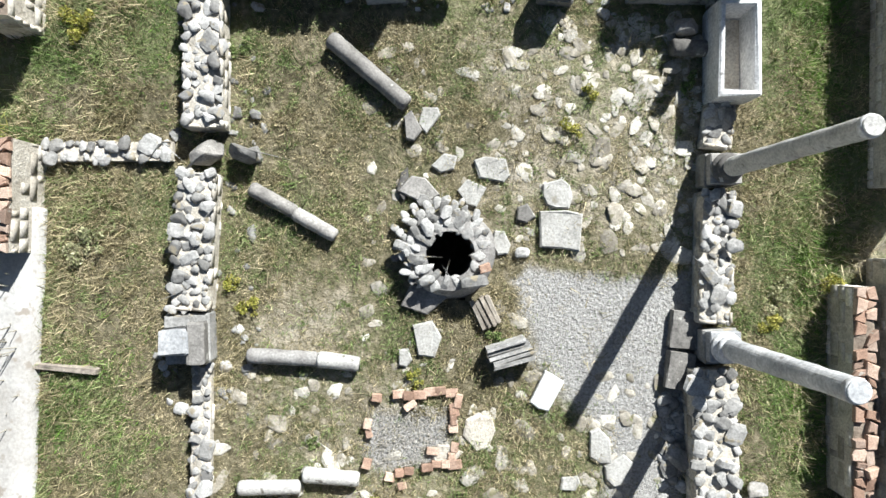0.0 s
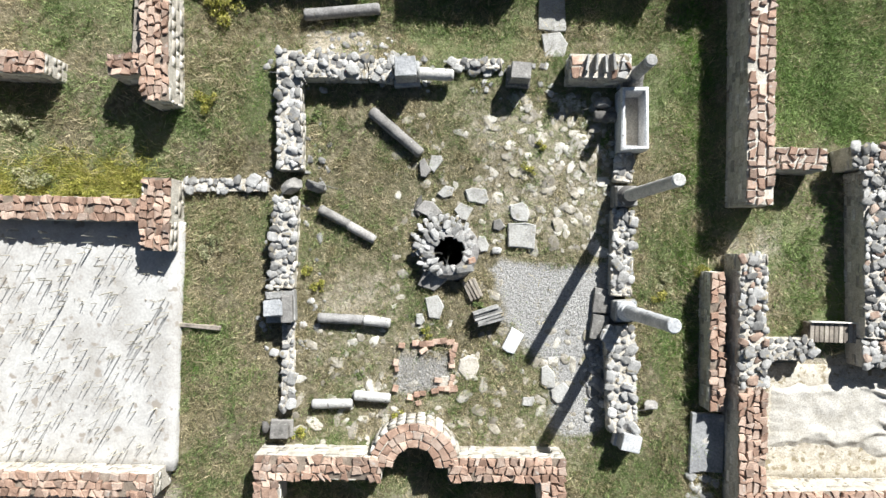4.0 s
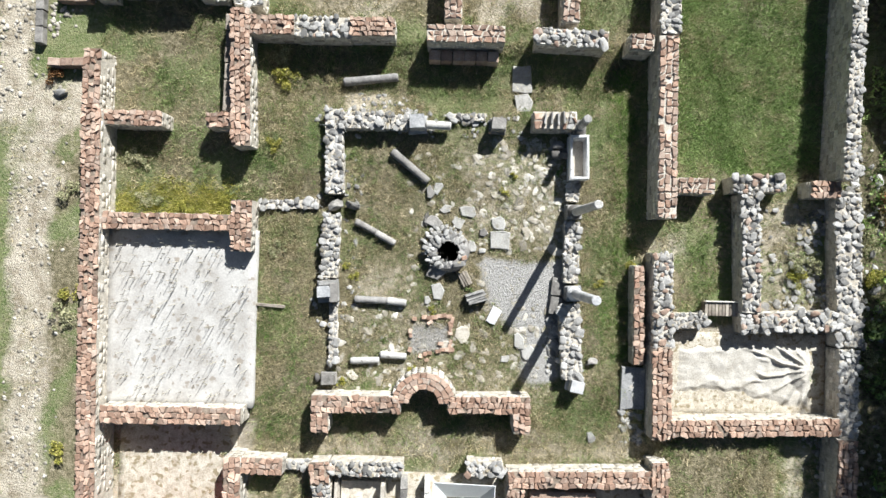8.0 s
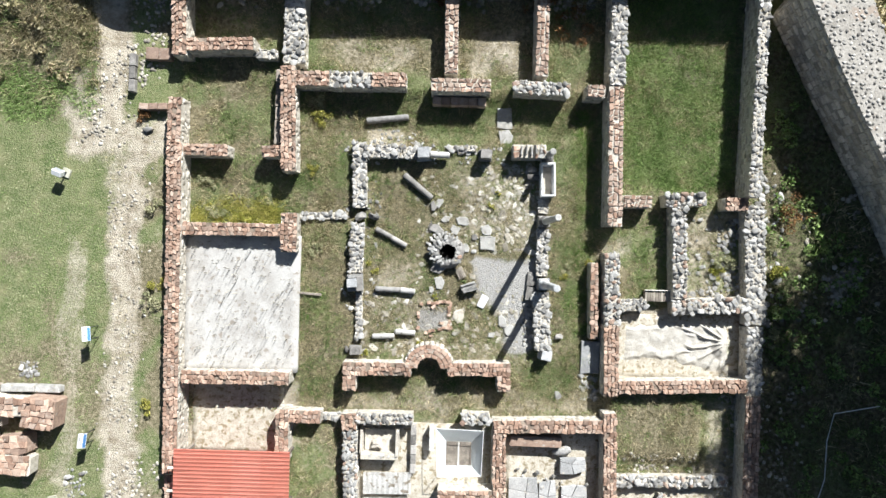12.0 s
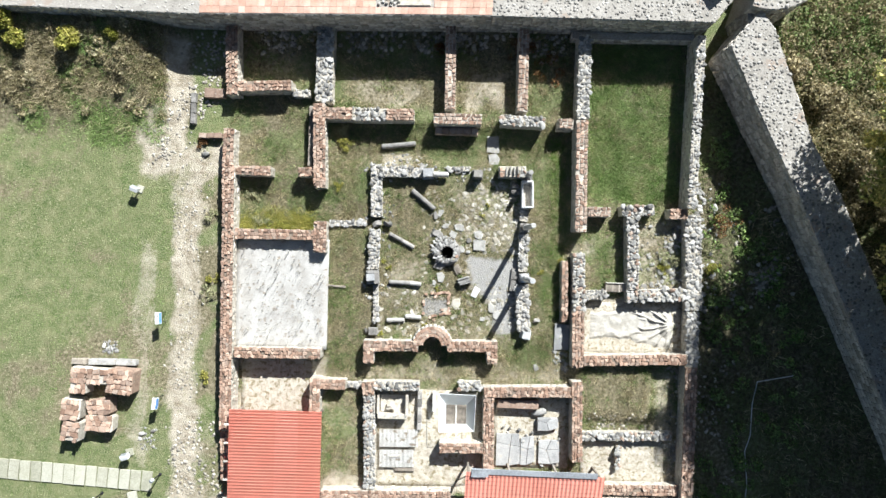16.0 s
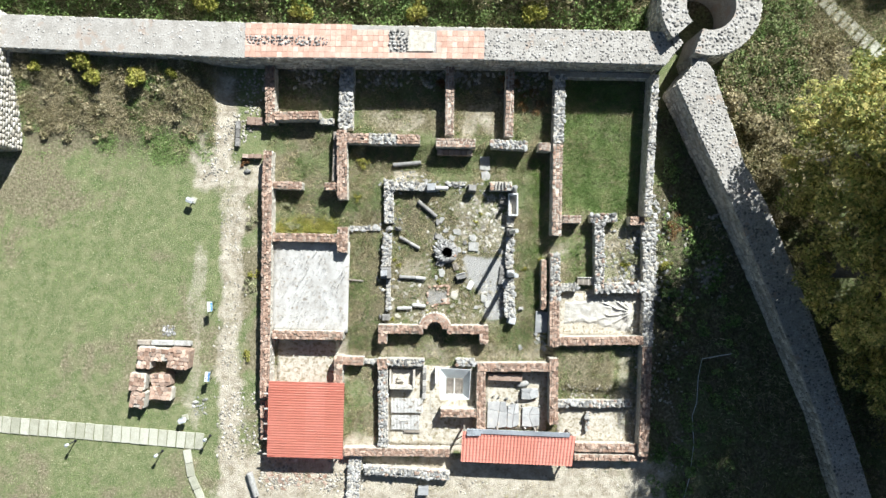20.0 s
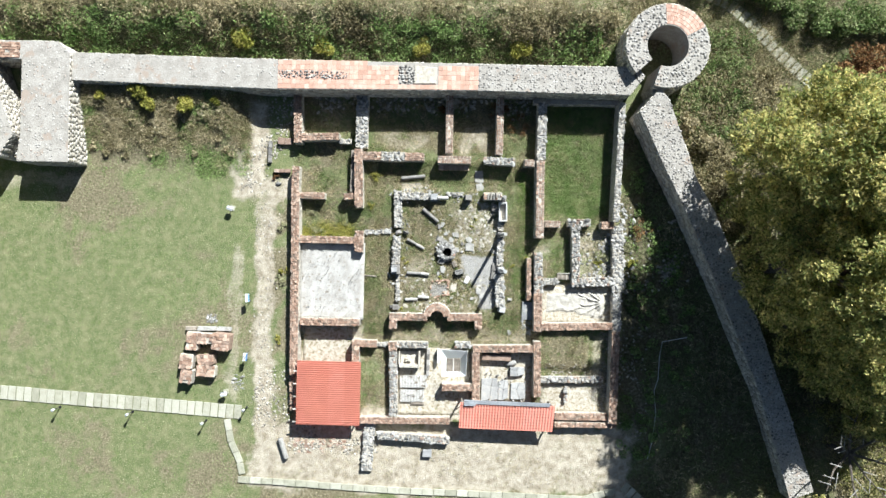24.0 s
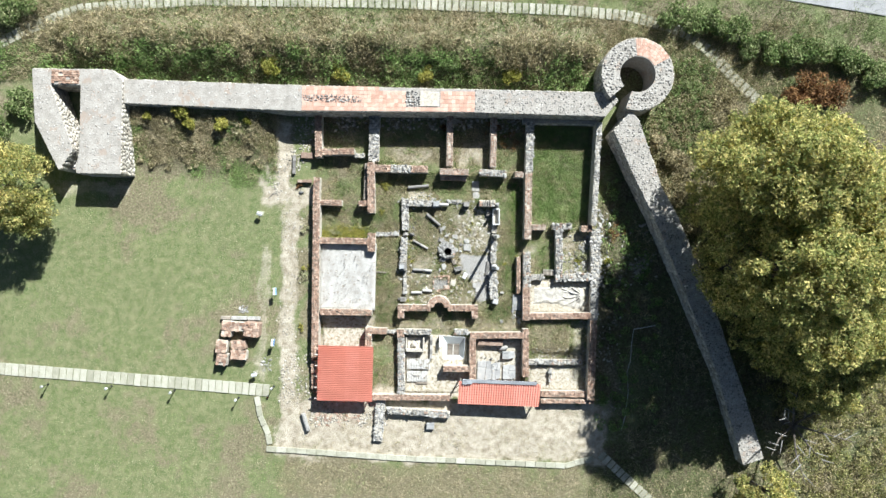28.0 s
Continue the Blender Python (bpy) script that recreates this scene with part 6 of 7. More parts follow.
def crumpled_sheet():
    """A pale cloth thrown over the floor of the east room, in folds."""
    nx, ny = 130, 64
    X, Y = np.meshgrid(np.linspace(0, 1, nx), np.linspace(0, 1, ny), indexing="ij")
    wx = 7.2 + 4.1 * X + 0.25 * (cloud(0 * X, Y * 3, 0.4, 68) - 0.5) * (1 - X)
    wy = -3.55 + (Y - 0.5) * (0.95 + 0.6 * X + 0.7 * cloud(3 * X, 0 * X, 0.35, 66)) + 0.15 * np.sin(4 * X) + 0.1 * (cloud(wx, 0 * X, 0.3, 69) - 0.5)
    ang, far = np.arctan2(wy + 3.35, wx - 11.15), np.hypot(wx - 11.15, wy + 3.35)
    wave = np.sin(15 * ang + 4 * soft(wx, wy, 0.6, 61)) + 0.6 * np.sin(31 * ang + 3 * far + 5 * soft(wx, wy, 0.4, 64))
    fold = np.clip(wave, 0, 2) ** 1.5
    Z = 0.05 + 0.07 * cloud(wx, wy, 0.35, 63) + 0.062 * fold * np.clip(1.35 - far / 3.2, 0.12, 1) * np.clip(far / 0.4, 0.3, 1)
    Z = Z + 0.30 * np.clip(1 - np.hypot((wx - 11.1) / 0.5, (wy + 3.5) / 0.6), 0, 1) * (0.4 + cloud(wx, wy, 0.25, 65))
    Z *= np.clip(np.minimum(np.minimum(X, 1 - X) * 12, np.minimum(Y, 1 - Y) * 8), 0.1, 1)
    idx = np.arange(nx * ny).reshape(nx, ny)
    quads = np.stack([idx[:-1, :-1], idx[1:, :-1], idx[1:, 1:], idx[:-1, 1:]], -1).reshape(-1, 4)
    me = sheet("ground_cloth", np.stack([wx.ravel(), wy.ravel(), Z.ravel()], -1), quads)
    bm = bmesh.new()
    bm.from_mesh(me)
    bmesh.ops.solidify(bm, geom=bm.faces[:], thickness=0.01)
    bm.to_mesh(me)
    bm.free()
    me.polygons.foreach_set("use_smooth", [True] * len(me.polygons))
    me.materials.append(CLOTH)
    tagged(new("ground_cloth", me), "pale crumpled protective cloth spread over a room floor", "cloth")


crumpled_sheet()
floor_patch("lime_floor", 6.88, 11.7, -4.86, -2.35, 0.02, PALE_FLOOR, "cream lime floor of the east room, worn and sandy")
floor_patch("lime_floor", -2.95, 2.15, -11.55, -6.85, -0.08, PALE_FLOOR, "cream sandy floor of the south rooms")
floor_patch("lime_floor", 2.75, 6.4, -10.5, -6.95, -0.10, PALE_FLOOR, "cream sandy floor of the bath room")
floor_patch("lime_floor", 7.0, 11.0, -11.1, -9.05, 0.015, PALE_FLOOR, "cream sandy floor of the south-east room")
floor_patch("lime_floor", -9.6, -6.0, -8.3, -5.4, -0.275, PALE_FLOOR, "cream sandy floor of the room before the shelter")


def brick_paving():
    p = thing("brick_paving", "worn strip of ancient brick paving south of the shelter", "paving")
    for k in range(90):
        x, y = -9.9 + (k % 15) * 0.24 + rng.uniform(-0.03, 0.03), -13.3 - (k // 15) * 0.19 + rng.uniform(-0.03, 0.03)
        if rng.random() < 0.25 + 0.1 * (k // 15):
            continue
        part("brick", flat_stone(rect_outline(rng.uniform(0.16, 0.23), rng.uniform(0.12, 0.17), k, 0.12), 0.06, 0.008, 0.008, k), BRICK if k % 3 else BRICK_DARK, p, m=pose(x, y, float(height_at(x, y)) - 0.055, rng.uniform(-3, 3), rng.uniform(-3, 3), rng.uniform(-8, 8)))


brick_paving()

# loose rubble in rooms and along the edges of the dig
strewn("fallen_stones", "loose stones strewn along the dig's west edge", (-13.3, -11.3, -11.8, 2.9), 420, 0.12, lambda x, y: 1 if abs(x + 12.35 + 0.2 * math.sin(y)) < 0.6 else 0.12, seed=11)
strewn("fallen_stones", "pale rubble bank north-west of the villa", (-14.6, -10.4, 3.6, 10.3), 480, 0.15, lambda x, y: 1 if abs(x + 13.3 - 0.35 * (y - 4)) < 0.9 else 0.15, seed=12)
strewn("fallen_stones", "rubble in the shade of the north wall", (-9.9, 5.9, 9.2, 10.5), 528, 0.22, lambda x, y: 0.3 + 0.7 * (y > 9.6), seed=13)
cobbles("fallen_stones", "rubble filling the north-east room", (9.4, 11.9, -1.7, 1.6), 170, 0.19, lambda x, y: min(1, max(0.12, 0.5 * (x - 10.0) - 0.25 * y)), ROCKS, seed=14)
strewn("fallen_stones", "stones along the foot of the east outer wall", (10.6, 11.7, -10.8, -5.4), 242, 0.15, lambda x, y: min(1, x - 10.6), seed=15)
cobbles("fallen_stones", "tumbled stones beside the east room", (12.2, 13.4, -2.8, 3.6), 120, 0.24, lambda x, y: 1 if x < 12.7 else 0.35, ROCKS, seed=16)
strewn("fallen_stones", "stone heap at the foot of the fortress wall", (14.0, 17.2, -2.6, 2.6), 242, 0.22, lambda x, y: max(0, 1 - math.hypot((x - 15.4) / 1.1, (y + 0.8) / 1.2)) + 0.05, seed=17)
cobbles("fallen_stones", "grey stones beside the east corridor wall", (5.6, 6.2, -5.9, -4.8), 40, 0.17, lambda x, y: 1, ROCKS, seed=18)
strewn("fallen_stones", "stones strewn outside the south-east wall", (12.5, 14.6, -13, -5), 176, 0.16, lambda x, y: 0.6, seed=19)
strewn("fallen_stones", "rubble in the south-east rooms", (7.1, 11.3, -9.9, -7.6), 242, 0.15, lambda x, y: 1 if abs(y + 8.2) < 0.25 or abs(y + 9.2) < 0.2 else 0.15, seed=20)
strewn("fallen_stones", "broken bricks and stones south of the shelter", (-10.4, -4.2, -14.4, -12.4), 352, 0.17, lambda x, y: 0.6 + 0.4 * (abs(y + 13.9) < 0.35), seed=21)
strewn("fallen_stones", "stones strewn on the sandy southern strip", (-4.0, 12.5, -16.4, -12.4), 264, 0.12, lambda x, y: 0.6, seed=22)
strewn("fallen_stones", "stones heaped beside the shelter's west side", (-13.0, -10.4, -12.6, -8.5), 200, 0.16, lambda x, y: 0.7, seed=23)


# ---------------------------------------------------------------- west lawn: brick stack, lights, signs, paths
def brick_stack():
    stack = thing("masonry_fragments", "fallen blocks of ancient brick masonry gathered on the lawn", "masonry", -16.12, -7.24, 0, 0)
    for k, (x, y, sx, sy, h, t) in enumerate(((-0.9, 0.55, 0.75, 1.25, 0.75, -3), (0.05, 0.72, 1.15, 0.75, 0.7, -3), (1.1, 0.55, 1.15, 1.15, 0.85, -5), (-1.28, -0.85, 0.85, 1.0, 0.7, -4), (-1.25, -1.9, 0.8, 0.95, 0.7, -8), (0.0, -0.75, 1.15, 0.72, 0.55, 4), (0.05, -1.5, 1.25, 0.75, 0.6, -2))):
        chunk = part("masonry_block", box(sx, sy, h, 0, 0, -0.03, 0.06, jitter=0.035, seed=k), BRICK_DARK if k % 3 == 2 else MORTAR, stack, m=pose(x, y, 0, 0, 0, t))
        brick_cap(chunk, -sx / 2, 0, sx / 2, 0, sy, h - 0.01, [BRICK, BRICK, BRICK_DARK], size=0.26, drop=0.08)
    for k, (x, sx, m) in enumerate(((-1.15, 0.7, WOOD), (-0.05, 1.3, STONE), (1.1, 0.95, STONE))):
        part("lying_beam", box(sx, 0.28, 0.34, x, 1.36, -0.03, 0.03, jitter=0.02, seed=k), m, stack)


brick_stack()
cobbles("rubble_heap", "small heap of white rubble on the lawn", (-16.3, -15.6, -5.5, -4.9), 40, 0.13, lambda x, y: 1, ROCKS, seed=31)
cobbles("rubble_heap", "small heap of broken stones beside the path", (-14.4, -13.5, -10.1, -9.0), 26, 0.15, lambda x, y: 1, ROCKS, seed=32)


def floodlight(x, y, turn):
    f = thing("floodlight", "white box floodlight on a short stand on the lawn", "floodlight", x, y, 0, turn, "floodlights")
    part("foot", box(0.34, 0.34, 0.08, 0, 0, -0.02, 0.01), CONCRETE, f)
    part("stand", tube([(0, 0, 0.05), (0, 0, 0.42)], 0.035), METAL_DARK, f)
    head = part("housing", box(0.40, 0.24, 0.26, 0, 0, 0, 0.03), WHITE_PLASTIC, f, m=pose(0, 0, 0.40, 25, 0, 0))
    part("glass_front", box(0.32, 0.012, 0.18, 0, 0.126, 0.04, 0.003), METAL_GREY, head)


floodlight(-14.70, 2.52, -20), floodlight(-14.84, -10.25, 15)


def path_lamp(x, y, turn):
    l = thing("path_lamp", "short dark bollard lamp with a pale head beside the path", "lamp", x, y, 0, turn, "path lamps")
    part("post", lathe([(0.03, -0.02), (0.03, 0.72)], 10), METAL_DARK, l)
    head = part("head", lathe([(0.05, 0.70), (0.085, 0.74), (0.085, 0.86), (0.05, 0.90)], 12), WHITE_PLASTIC, l)
    part("cap", lathe([(0.1, 0.89), (0.1, 0.905), (0.02, 0.95)], 12), METAL_GREY, head)
    part("foot", lathe([(0.08, -0.02), (0.08, 0.02), (0.04, 0.03)], 10), METAL_DARK, l)


for x, y in ((-31.32, -11.58), (-26.28, -11.60), (-21.26, -11.80), (-16.14, -12.27), (-13.36, -11.29)):
    path_lamp(x, y, 0)


def info_sign(x, y, turn):
    s = thing("information_sign", "slanted blue and white information panel on two posts", "sign", x, y, 0, turn, "information signs")
    for k in (-0.22, 0.22):
        part("post", tube([(0, k, -0.02), (0, k, 0.80)], 0.02, 8), METAL_DARK, s)
    panel = part("panel", box(0.28, 0.55, 0.025, 0, 0, 0, 0.005), WHITE_PLASTIC, s, m=pose(0, 0, 0.80, 0, 32, 0))
    part("printed_field", box(0.10, 0.51, 0.006, 0.08, 0, 0.025, 0), BLUE, panel, "blue printed band")
    for k in range(5):
        part("text_bar", box(0.012, 0.42 - 0.05 * (k % 3), 0.004, -0.11 + 0.028 * k, 0, 0.025, 0), METAL_DARK, panel)


info_sign(-13.29, -3.63, 4), info_sign(-13.33, -7.66, -6)


def slab_path(label, pts, width, pitch, gap, mat, thick=0.06, name="slab_path"):
    """A path of separate slabs laid along a line."""
    p = tagged(new(name), label, "path", kind="structure")
    pts = [Vector((x, y, 0)) for x, y in pts]
    runs, total = [], 0.0
    for a, b in zip(pts, pts[1:]):
        runs.append((total, a, b))
        total += (b - a).length
    n = int(total / pitch)
    mesh = [bm_mesh("slab", flat_stone([(-(pitch - gap) / 2 + rng.uniform(-0.01, 0.01), -width / 2), ((pitch - gap) / 2, -width / 2 + rng.uniform(-0.02, 0.02)), ((pitch - gap) / 2 + rng.uniform(-0.01, 0.01), width / 2), (-(pitch - gap) / 2, width / 2 + rng.uniform(-0.02, 0.02))], thick, 0.012, 0.006, k)) for k in range(5)]
    for k in range(n):
        s = (k + 0.5) * pitch
        start, a, b = [r for r in runs if r[0] <= s][-1]
        q = a + (b - a).normalized() * (s - start)
        part("slab", rng.choice(mesh), mat, p, m=pose(q.x, q.y, -0.03 + float(height_at(q.x, q.y)) + rng.uniform(-0.005, 0.005) + 0.02, 0, 0, math.degrees(math.atan2(b.y - a.y, b.x - a.x)) + rng.uniform(-1.5, 1.5)))


slab_path("straight footpath of pale concrete slabs across the lawn", [(-39.59, -10.18), (-35.30, -10.39), (-13.26, -11.66)], 0.95, 0.54, 0.05, CONCRETE)
slab_path("narrow kerb of pale slabs bounding the dig", [(-14.69, -12.13), (-14.39, -13.65), (-13.80, -14.93), (-13.45, -16.31), (-3.48, -16.79), (10.20, -17.12), (12.51, -16.42)], 0.42, 0.8, 0.03, CONCRETE, 0.10)
slab_path("stepping-slab path in the grass", [(12.96, -16.08), (14.92, -17.85), (17.18, -19.81), (20.61, -23.53)], 0.7, 0.5, 0.09, CONCRETE)
slab_path("curving footpath of pale slabs outside the fortress", [(-39.64, 13.42), (-35.87, 15.40), (-33.19, 16.82), (-29.22, 18.29), (-24.76, 18.90), (-20.24, 19.34), (-4.43, 19.61), (9.21, 19.44), (14.26, 19.14), (17.46, 18.40), (19.28, 17.70), (20.72, 16.62), (23.21, 14.15), (25.43, 12.20), (28.50, 7.94)], 0.85, 0.56, 0.12, CONCRETE)

road = bm_mesh("road", flat_stone([(22.5, 21.35), (45, 18.5), (50, 30), (10, 40)], 0.06, 0.02))
road.materials.append(ASPHALT)
tagged(new("road", road), "pale asphalt road beyond the fortress", "road", kind="structure")


def cable():
    pts = [(17.0, -5.6, 0.4), (15.3, -5.95, 0.35), (15.25, -7.1, 0.02), (15.2, -8.6, 0.02), (14.95, -9.4, 0.02), (15.1, -11.0, 0.02), (14.9, -13.0, 0.02), (14.6, -14.2, 0.02)]
    me = bm_mesh("white_cable", tube(pts, 0.02, 6))
    me.materials.append(WHITE_PLASTIC)
    tagged(new("white_cable", me), "thin white cable lying in the shaded grass", "cable")


cable()

# ---------------------------------------------------------------- grass, weeds, trees
SCRUB = leaf_material("brown_scrub", [(0.15, 0.14, 0.065), (0.29, 0.25, 0.135), (0.44, 0.375, 0.23)], 0.3)


STRAW_BRUSH = leaf_material("straw_brush", [(0.24, 0.225, 0.11), (0.40, 0.355, 0.215), (0.56, 0.50, 0.34)], 0.3)
WEED_DRY = leaf_material("yellowing_brush", [(0.17, 0.19, 0.055), (0.31, 0.30, 0.11), (0.44, 0.40, 0.19)], 0.35)
BARK_PALE = material("weathered_branch", [(0.22, 0.21, 0.195), (0.32, 0.31, 0.29), (0.42, 0.405, 0.38)], 5, 30, 0.6, spread="")


def on_wall(x, y, pad=0.03):
    """True where a ruined wall stands."""
    out = np.zeros(len(x), bool)
    for x0, y0, x1, y1, w in WALLS:
        length = math.hypot(x1 - x0, y1 - y0)
        ux, uy = (x1 - x0) / length, (y1 - y0) / length
        s, d = (x - x0) * ux + (y - y0) * uy, np.abs(-(x - x0) * uy + (y - y0) * ux)
        out |= (s > -pad) & (s < length + pad) & (d < w / 2 + pad)
    return out


def blocked(x, y):
    out = on_wall(x, y) | ((x > -9.9) & (x < -5.45) & (y > -5.1) & (y < 0.2)) | (np.hypot(x - WELL[0], y - WELL[1]) < 0.78)
    out |= (y > 10.4) & (y < 12.6) & (x > -32) & (x < 13.2)
    out |= (np.hypot(x - 14.6, y - 13.95) < 2.85)
    out |= (x > -32) & (x < -25) & (y > 5) & (y < 13.3)
    t = (9.55 - y) / 25.0
    edge = 12.95 + t * 11.0
    out |= (y < 10.5) & (y > -16.5) & (x > edge) & (x < edge + 1.65)
    out |= (y > -11.88 - 0.6 + (-13.4 - x) * 0.059) & (y < -11.88 + 0.55 + (-13.4 - x) * 0.059) & (x < -13.4)
    return out


def grass(name, label, bounds, tufts, blades, length, width, mat, weight, lean=0.75, seed=1, spread=0.05, bent=False):
    """Tufts of single blades, each a narrow bent triangle pair, thinned by weight(x, y)."""
    r = np.random.default_rng(seed)
    x, y = r.uniform(bounds[0], bounds[1], tufts), r.uniform(bounds[2], bounds[3], tufts)
    keep = (r.random(tufts) < weight(x, y)) & ~blocked(x, y)
    x, y = np.repeat(x[keep], blades), np.repeat(y[keep], blades)
    n = len(x)
    size = np.repeat(r.uniform(0.6, 1.3, n // blades), blades)
    x, y = x + r.normal(0, spread, n), y + r.normal(0, spread, n)
    z = height_at(x, y) - 0.04
    a, l = r.uniform(0, 2 * np.pi, n), length * size * r.uniform(0.5, 1.2, n)
    tilt = np.clip(r.normal(lean, 0.25, n), 0.1, 1.35)
    w = width * r.uniform(0.6, 1.3, n)
    b = a + r.uniform(-1, 1, n)
    dx, dy = np.cos(a), np.sin(a)
    px, py = -np.sin(b) * w, np.cos(b) * w
    mid, reach = l * 0.55, l
    t2 = np.clip(tilt + 0.35, 0, 1.5)
    base = np.stack([x, y, z], -1)
    side = np.stack([px, py, np.zeros(n)], -1)
    m = base + np.stack([dx * mid * np.sin(tilt), dy * mid * np.sin(tilt), mid * np.cos(tilt)], -1)
    tip = m + np.stack([dx * (reach - mid) * np.sin(t2), dy * (reach - mid) * np.sin(t2), (reach - mid) * np.cos(t2)], -1)
    if bent:
        v = np.stack([base, m + side, tip, m - side], 1).reshape(-1, 3)
        f = 4 * np.arange(n)[:, None] + np.arange(4)
    else:
        v = np.stack([base - side, base + side, tip], 1).reshape(-1, 3)
        f = 3 * np.arange(n)[:, None] + np.arange(3)
    me = sheet(name, v, f)
    me.materials.append(mat)
    tagged(new(name, me), label, "grass", kind="stuff")


def bare(x, y):
    return np.clip(1 - 1.15 * np.maximum(soil_at(x, y), gravel_at(x, y)), 0.03, 1)


VILLA = (-10.4, 12.2, -11.8, 10.4)
COURT = (-6.0, 6.6, -6.0, 6.2)
clumps = lambda x, y, k: np.clip(3.4 * cloud(x, y, 0.55, k) - 1.1, 0.06, 1)
lushness = lambda x, y: np.clip(1.35 - 1.5 * dry_at(x, y), 0.05, 1) * bare(x, y) * clumps(x, y, 41)
straw = lambda x, y: np.clip(0.2 + 1.1 * dry_at(x, y), 0, 1) * bare(x, y) ** 0.7 * clumps(x, y, 44)
outer = lambda weight: (lambda x, y: weight(x, y) * np.where((np.abs(x - 0.35) < 4.6) & (y > -4.9) & (y < 4.5), 0.1, 1))
grass("dry_grass", "dry straw-coloured grass over the court and rooms", COURT, 62000, 8, 0.085, 0.0036, GRASS_DRY, straw, 0.8, 1, 0.05, True)
grass("dry_grass", "dry straw-coloured grass in the outer rooms", VILLA, 60000, 5, 0.2, 0.007, GRASS_DRY, outer(straw), 0.8, 2, 0.08)
grass("green_grass", "short green grass over the court and corridors", COURT, 66000, 7, 0.08, 0.004, GRASS_LUSH, lushness, 0.75, 3, 0.05, True)
grass("green_grass", "green grass in the outer rooms", VILLA, 50000, 5, 0.18, 0.008, GRASS_LUSH, outer(lushness), 0.8, 4, 0.08)
tussock = lambda k: (lambda x, y: np.clip(4 * cloud(x, y, 0.9, k) - 1.6, 0, 1) * bare(x, y))
grass("tussocks", "straw-coloured tussocks standing above the turf", COURT, 5200, 24, 0.13, 0.004, GRASS_DRY, tussock(51), 0.6, 21, 0.04, True)
grass("tussocks", "green tussocks standing above the turf", COURT, 5600, 24, 0.13, 0.0045, GRASS_LUSH, tussock(55), 0.65, 22, 0.045, True)
grass("tussocks", "mixed tussocks in the outer rooms", VILLA, 10500, 18, 0.3, 0.007, GRASS_DRY, outer(tussock(58)), 0.65, 23, 0.07)
grass("tussocks", "green tussocks in the outer rooms", VILLA, 10500, 18, 0.27, 0.008, GRASS_LUSH, outer(tussock(61)), 0.7, 24, 0.07)
grass("green_grass", "fresh green grass filling the north-east room", (6.9, 11.6, 2.2, 10.3), 9000, 6, 0.2, 0.009, LAWN_GREEN, lambda x, y: clumps(x, y, 69), 0.8, 31, 0.08)
grass("yellow_grass", "yellowish grass along the foot of a room wall", (-9.75, -6.2, 0.7, 1.9), 6500, 9, 0.26, 0.008, WEED, lambda x, y: np.clip(1.4 - 1.2 * (y - 0.6), 0.05, 1) * clumps(x, y, 70), 0.7, 32, 0.08)
rank = lambda x, y: np.clip(np.maximum.reduce([0.8 * inside(x, y, -5.3, -3.9, -3.0, -1.2, 0.5), 0.45 * inside(x, y, -5.4, -3.8, 2.0, 5.4, 0.7), inside(x, y, 5.05, 5.95, -3.2, 1.8, 0.5), inside(x, y, 5.2, 6.0, 1.8, 5.4, 0.6) * 0.5, inside(x, y, 7.1, 8.7, -1.1, 1.7, 0.6), 0.7 * inside(x, y, 2.8, 6.0, 4.9, 5.9, 0.5), 0.8 * inside(x, y, -9.7, -6.2, 0.7, 1.25, 0.3), 0.6 * inside(x, y, 12.5, 13.8, -4, 1.5, 0.6)]) * clumps(x, y, 66), 0, 1)
grass("vivid_grass", "vivid green grass along shaded wall feet", (-10, 14, -4, 6), 42000, 6, 0.13, 0.006, GRASS_VIVID, rank, 0.8, 25, 0.06)
grass("vivid_grass", "fresh green turf in the north-east room", (7.0, 11.3, 2.6, 10.0), 16000, 6, 0.12, 0.008, LAWN_GREEN, lambda x, y: np.clip(0.15 + 0.9 * cloud(x, y, 0.8, 71), 0, 1) * bare(x, y), 0.8, 31, 0.07)
grass("vivid_grass", "vivid green band along the east corridor", (5.0, 6.0, -3.3, 5.6), 7000, 6, 0.12, 0.006, GRASS_VIVID, lambda x, y: np.clip(1.3 - 2.2 * np.abs(x - 5.55), 0, 1) * clumps(x, y, 67), 0.8, 26, 0.05)
grass("dry_tufts", "dry tufts rooted in the sandy soil", (-13.4, 13.2, -17.0, 3.4), 15000, 9, 0.16, 0.009, GRASS_DRY, outer(lambda x, y: np.clip(3.2 * cloud(x, y, 1.2, 78) - 1.5, 0, 1) * (soil_at(x, y) > 0.35)), 0.85, 28, 0.07)
grass("dry_tufts", "green tufts rooted in the sandy soil", (-13.4, 13.2, -17.0, 3.4), 8000, 9, 0.14, 0.009, GRASS_LAWN, outer(lambda x, y: np.clip(3.2 * cloud(x, y, 1.2, 79) - 1.7, 0, 1) * (soil_at(x, y) > 0.35)), 0.85, 29, 0.07)
fresh = lambda x, y: np.clip(7.0 * (cloud(x, y, 0.9, 85) - 0.5) + 6.0 * (cloud(x, y, 2.6, 86) - 0.5) + 0.02, 0.02, 1)
grass("lawn", "mown lawn west of the villa, patchy and part dry", (-40, -13.2, -22, 9.6), 62000, 3, 0.09, 0.013, GRASS_LAWN, lambda x, y: (1 - 0.85 * fresh(x, y)) * bare(x, y), 0.95, 5, 0.1)
grass("lawn", "fresh green patches of the mown lawn", (-40, -13.2, -22, 9.6), 62000, 3, 0.09, 0.013, LAWN_GREEN, lambda x, y: fresh(x, y) * bare(x, y), 0.95, 33, 0.1)
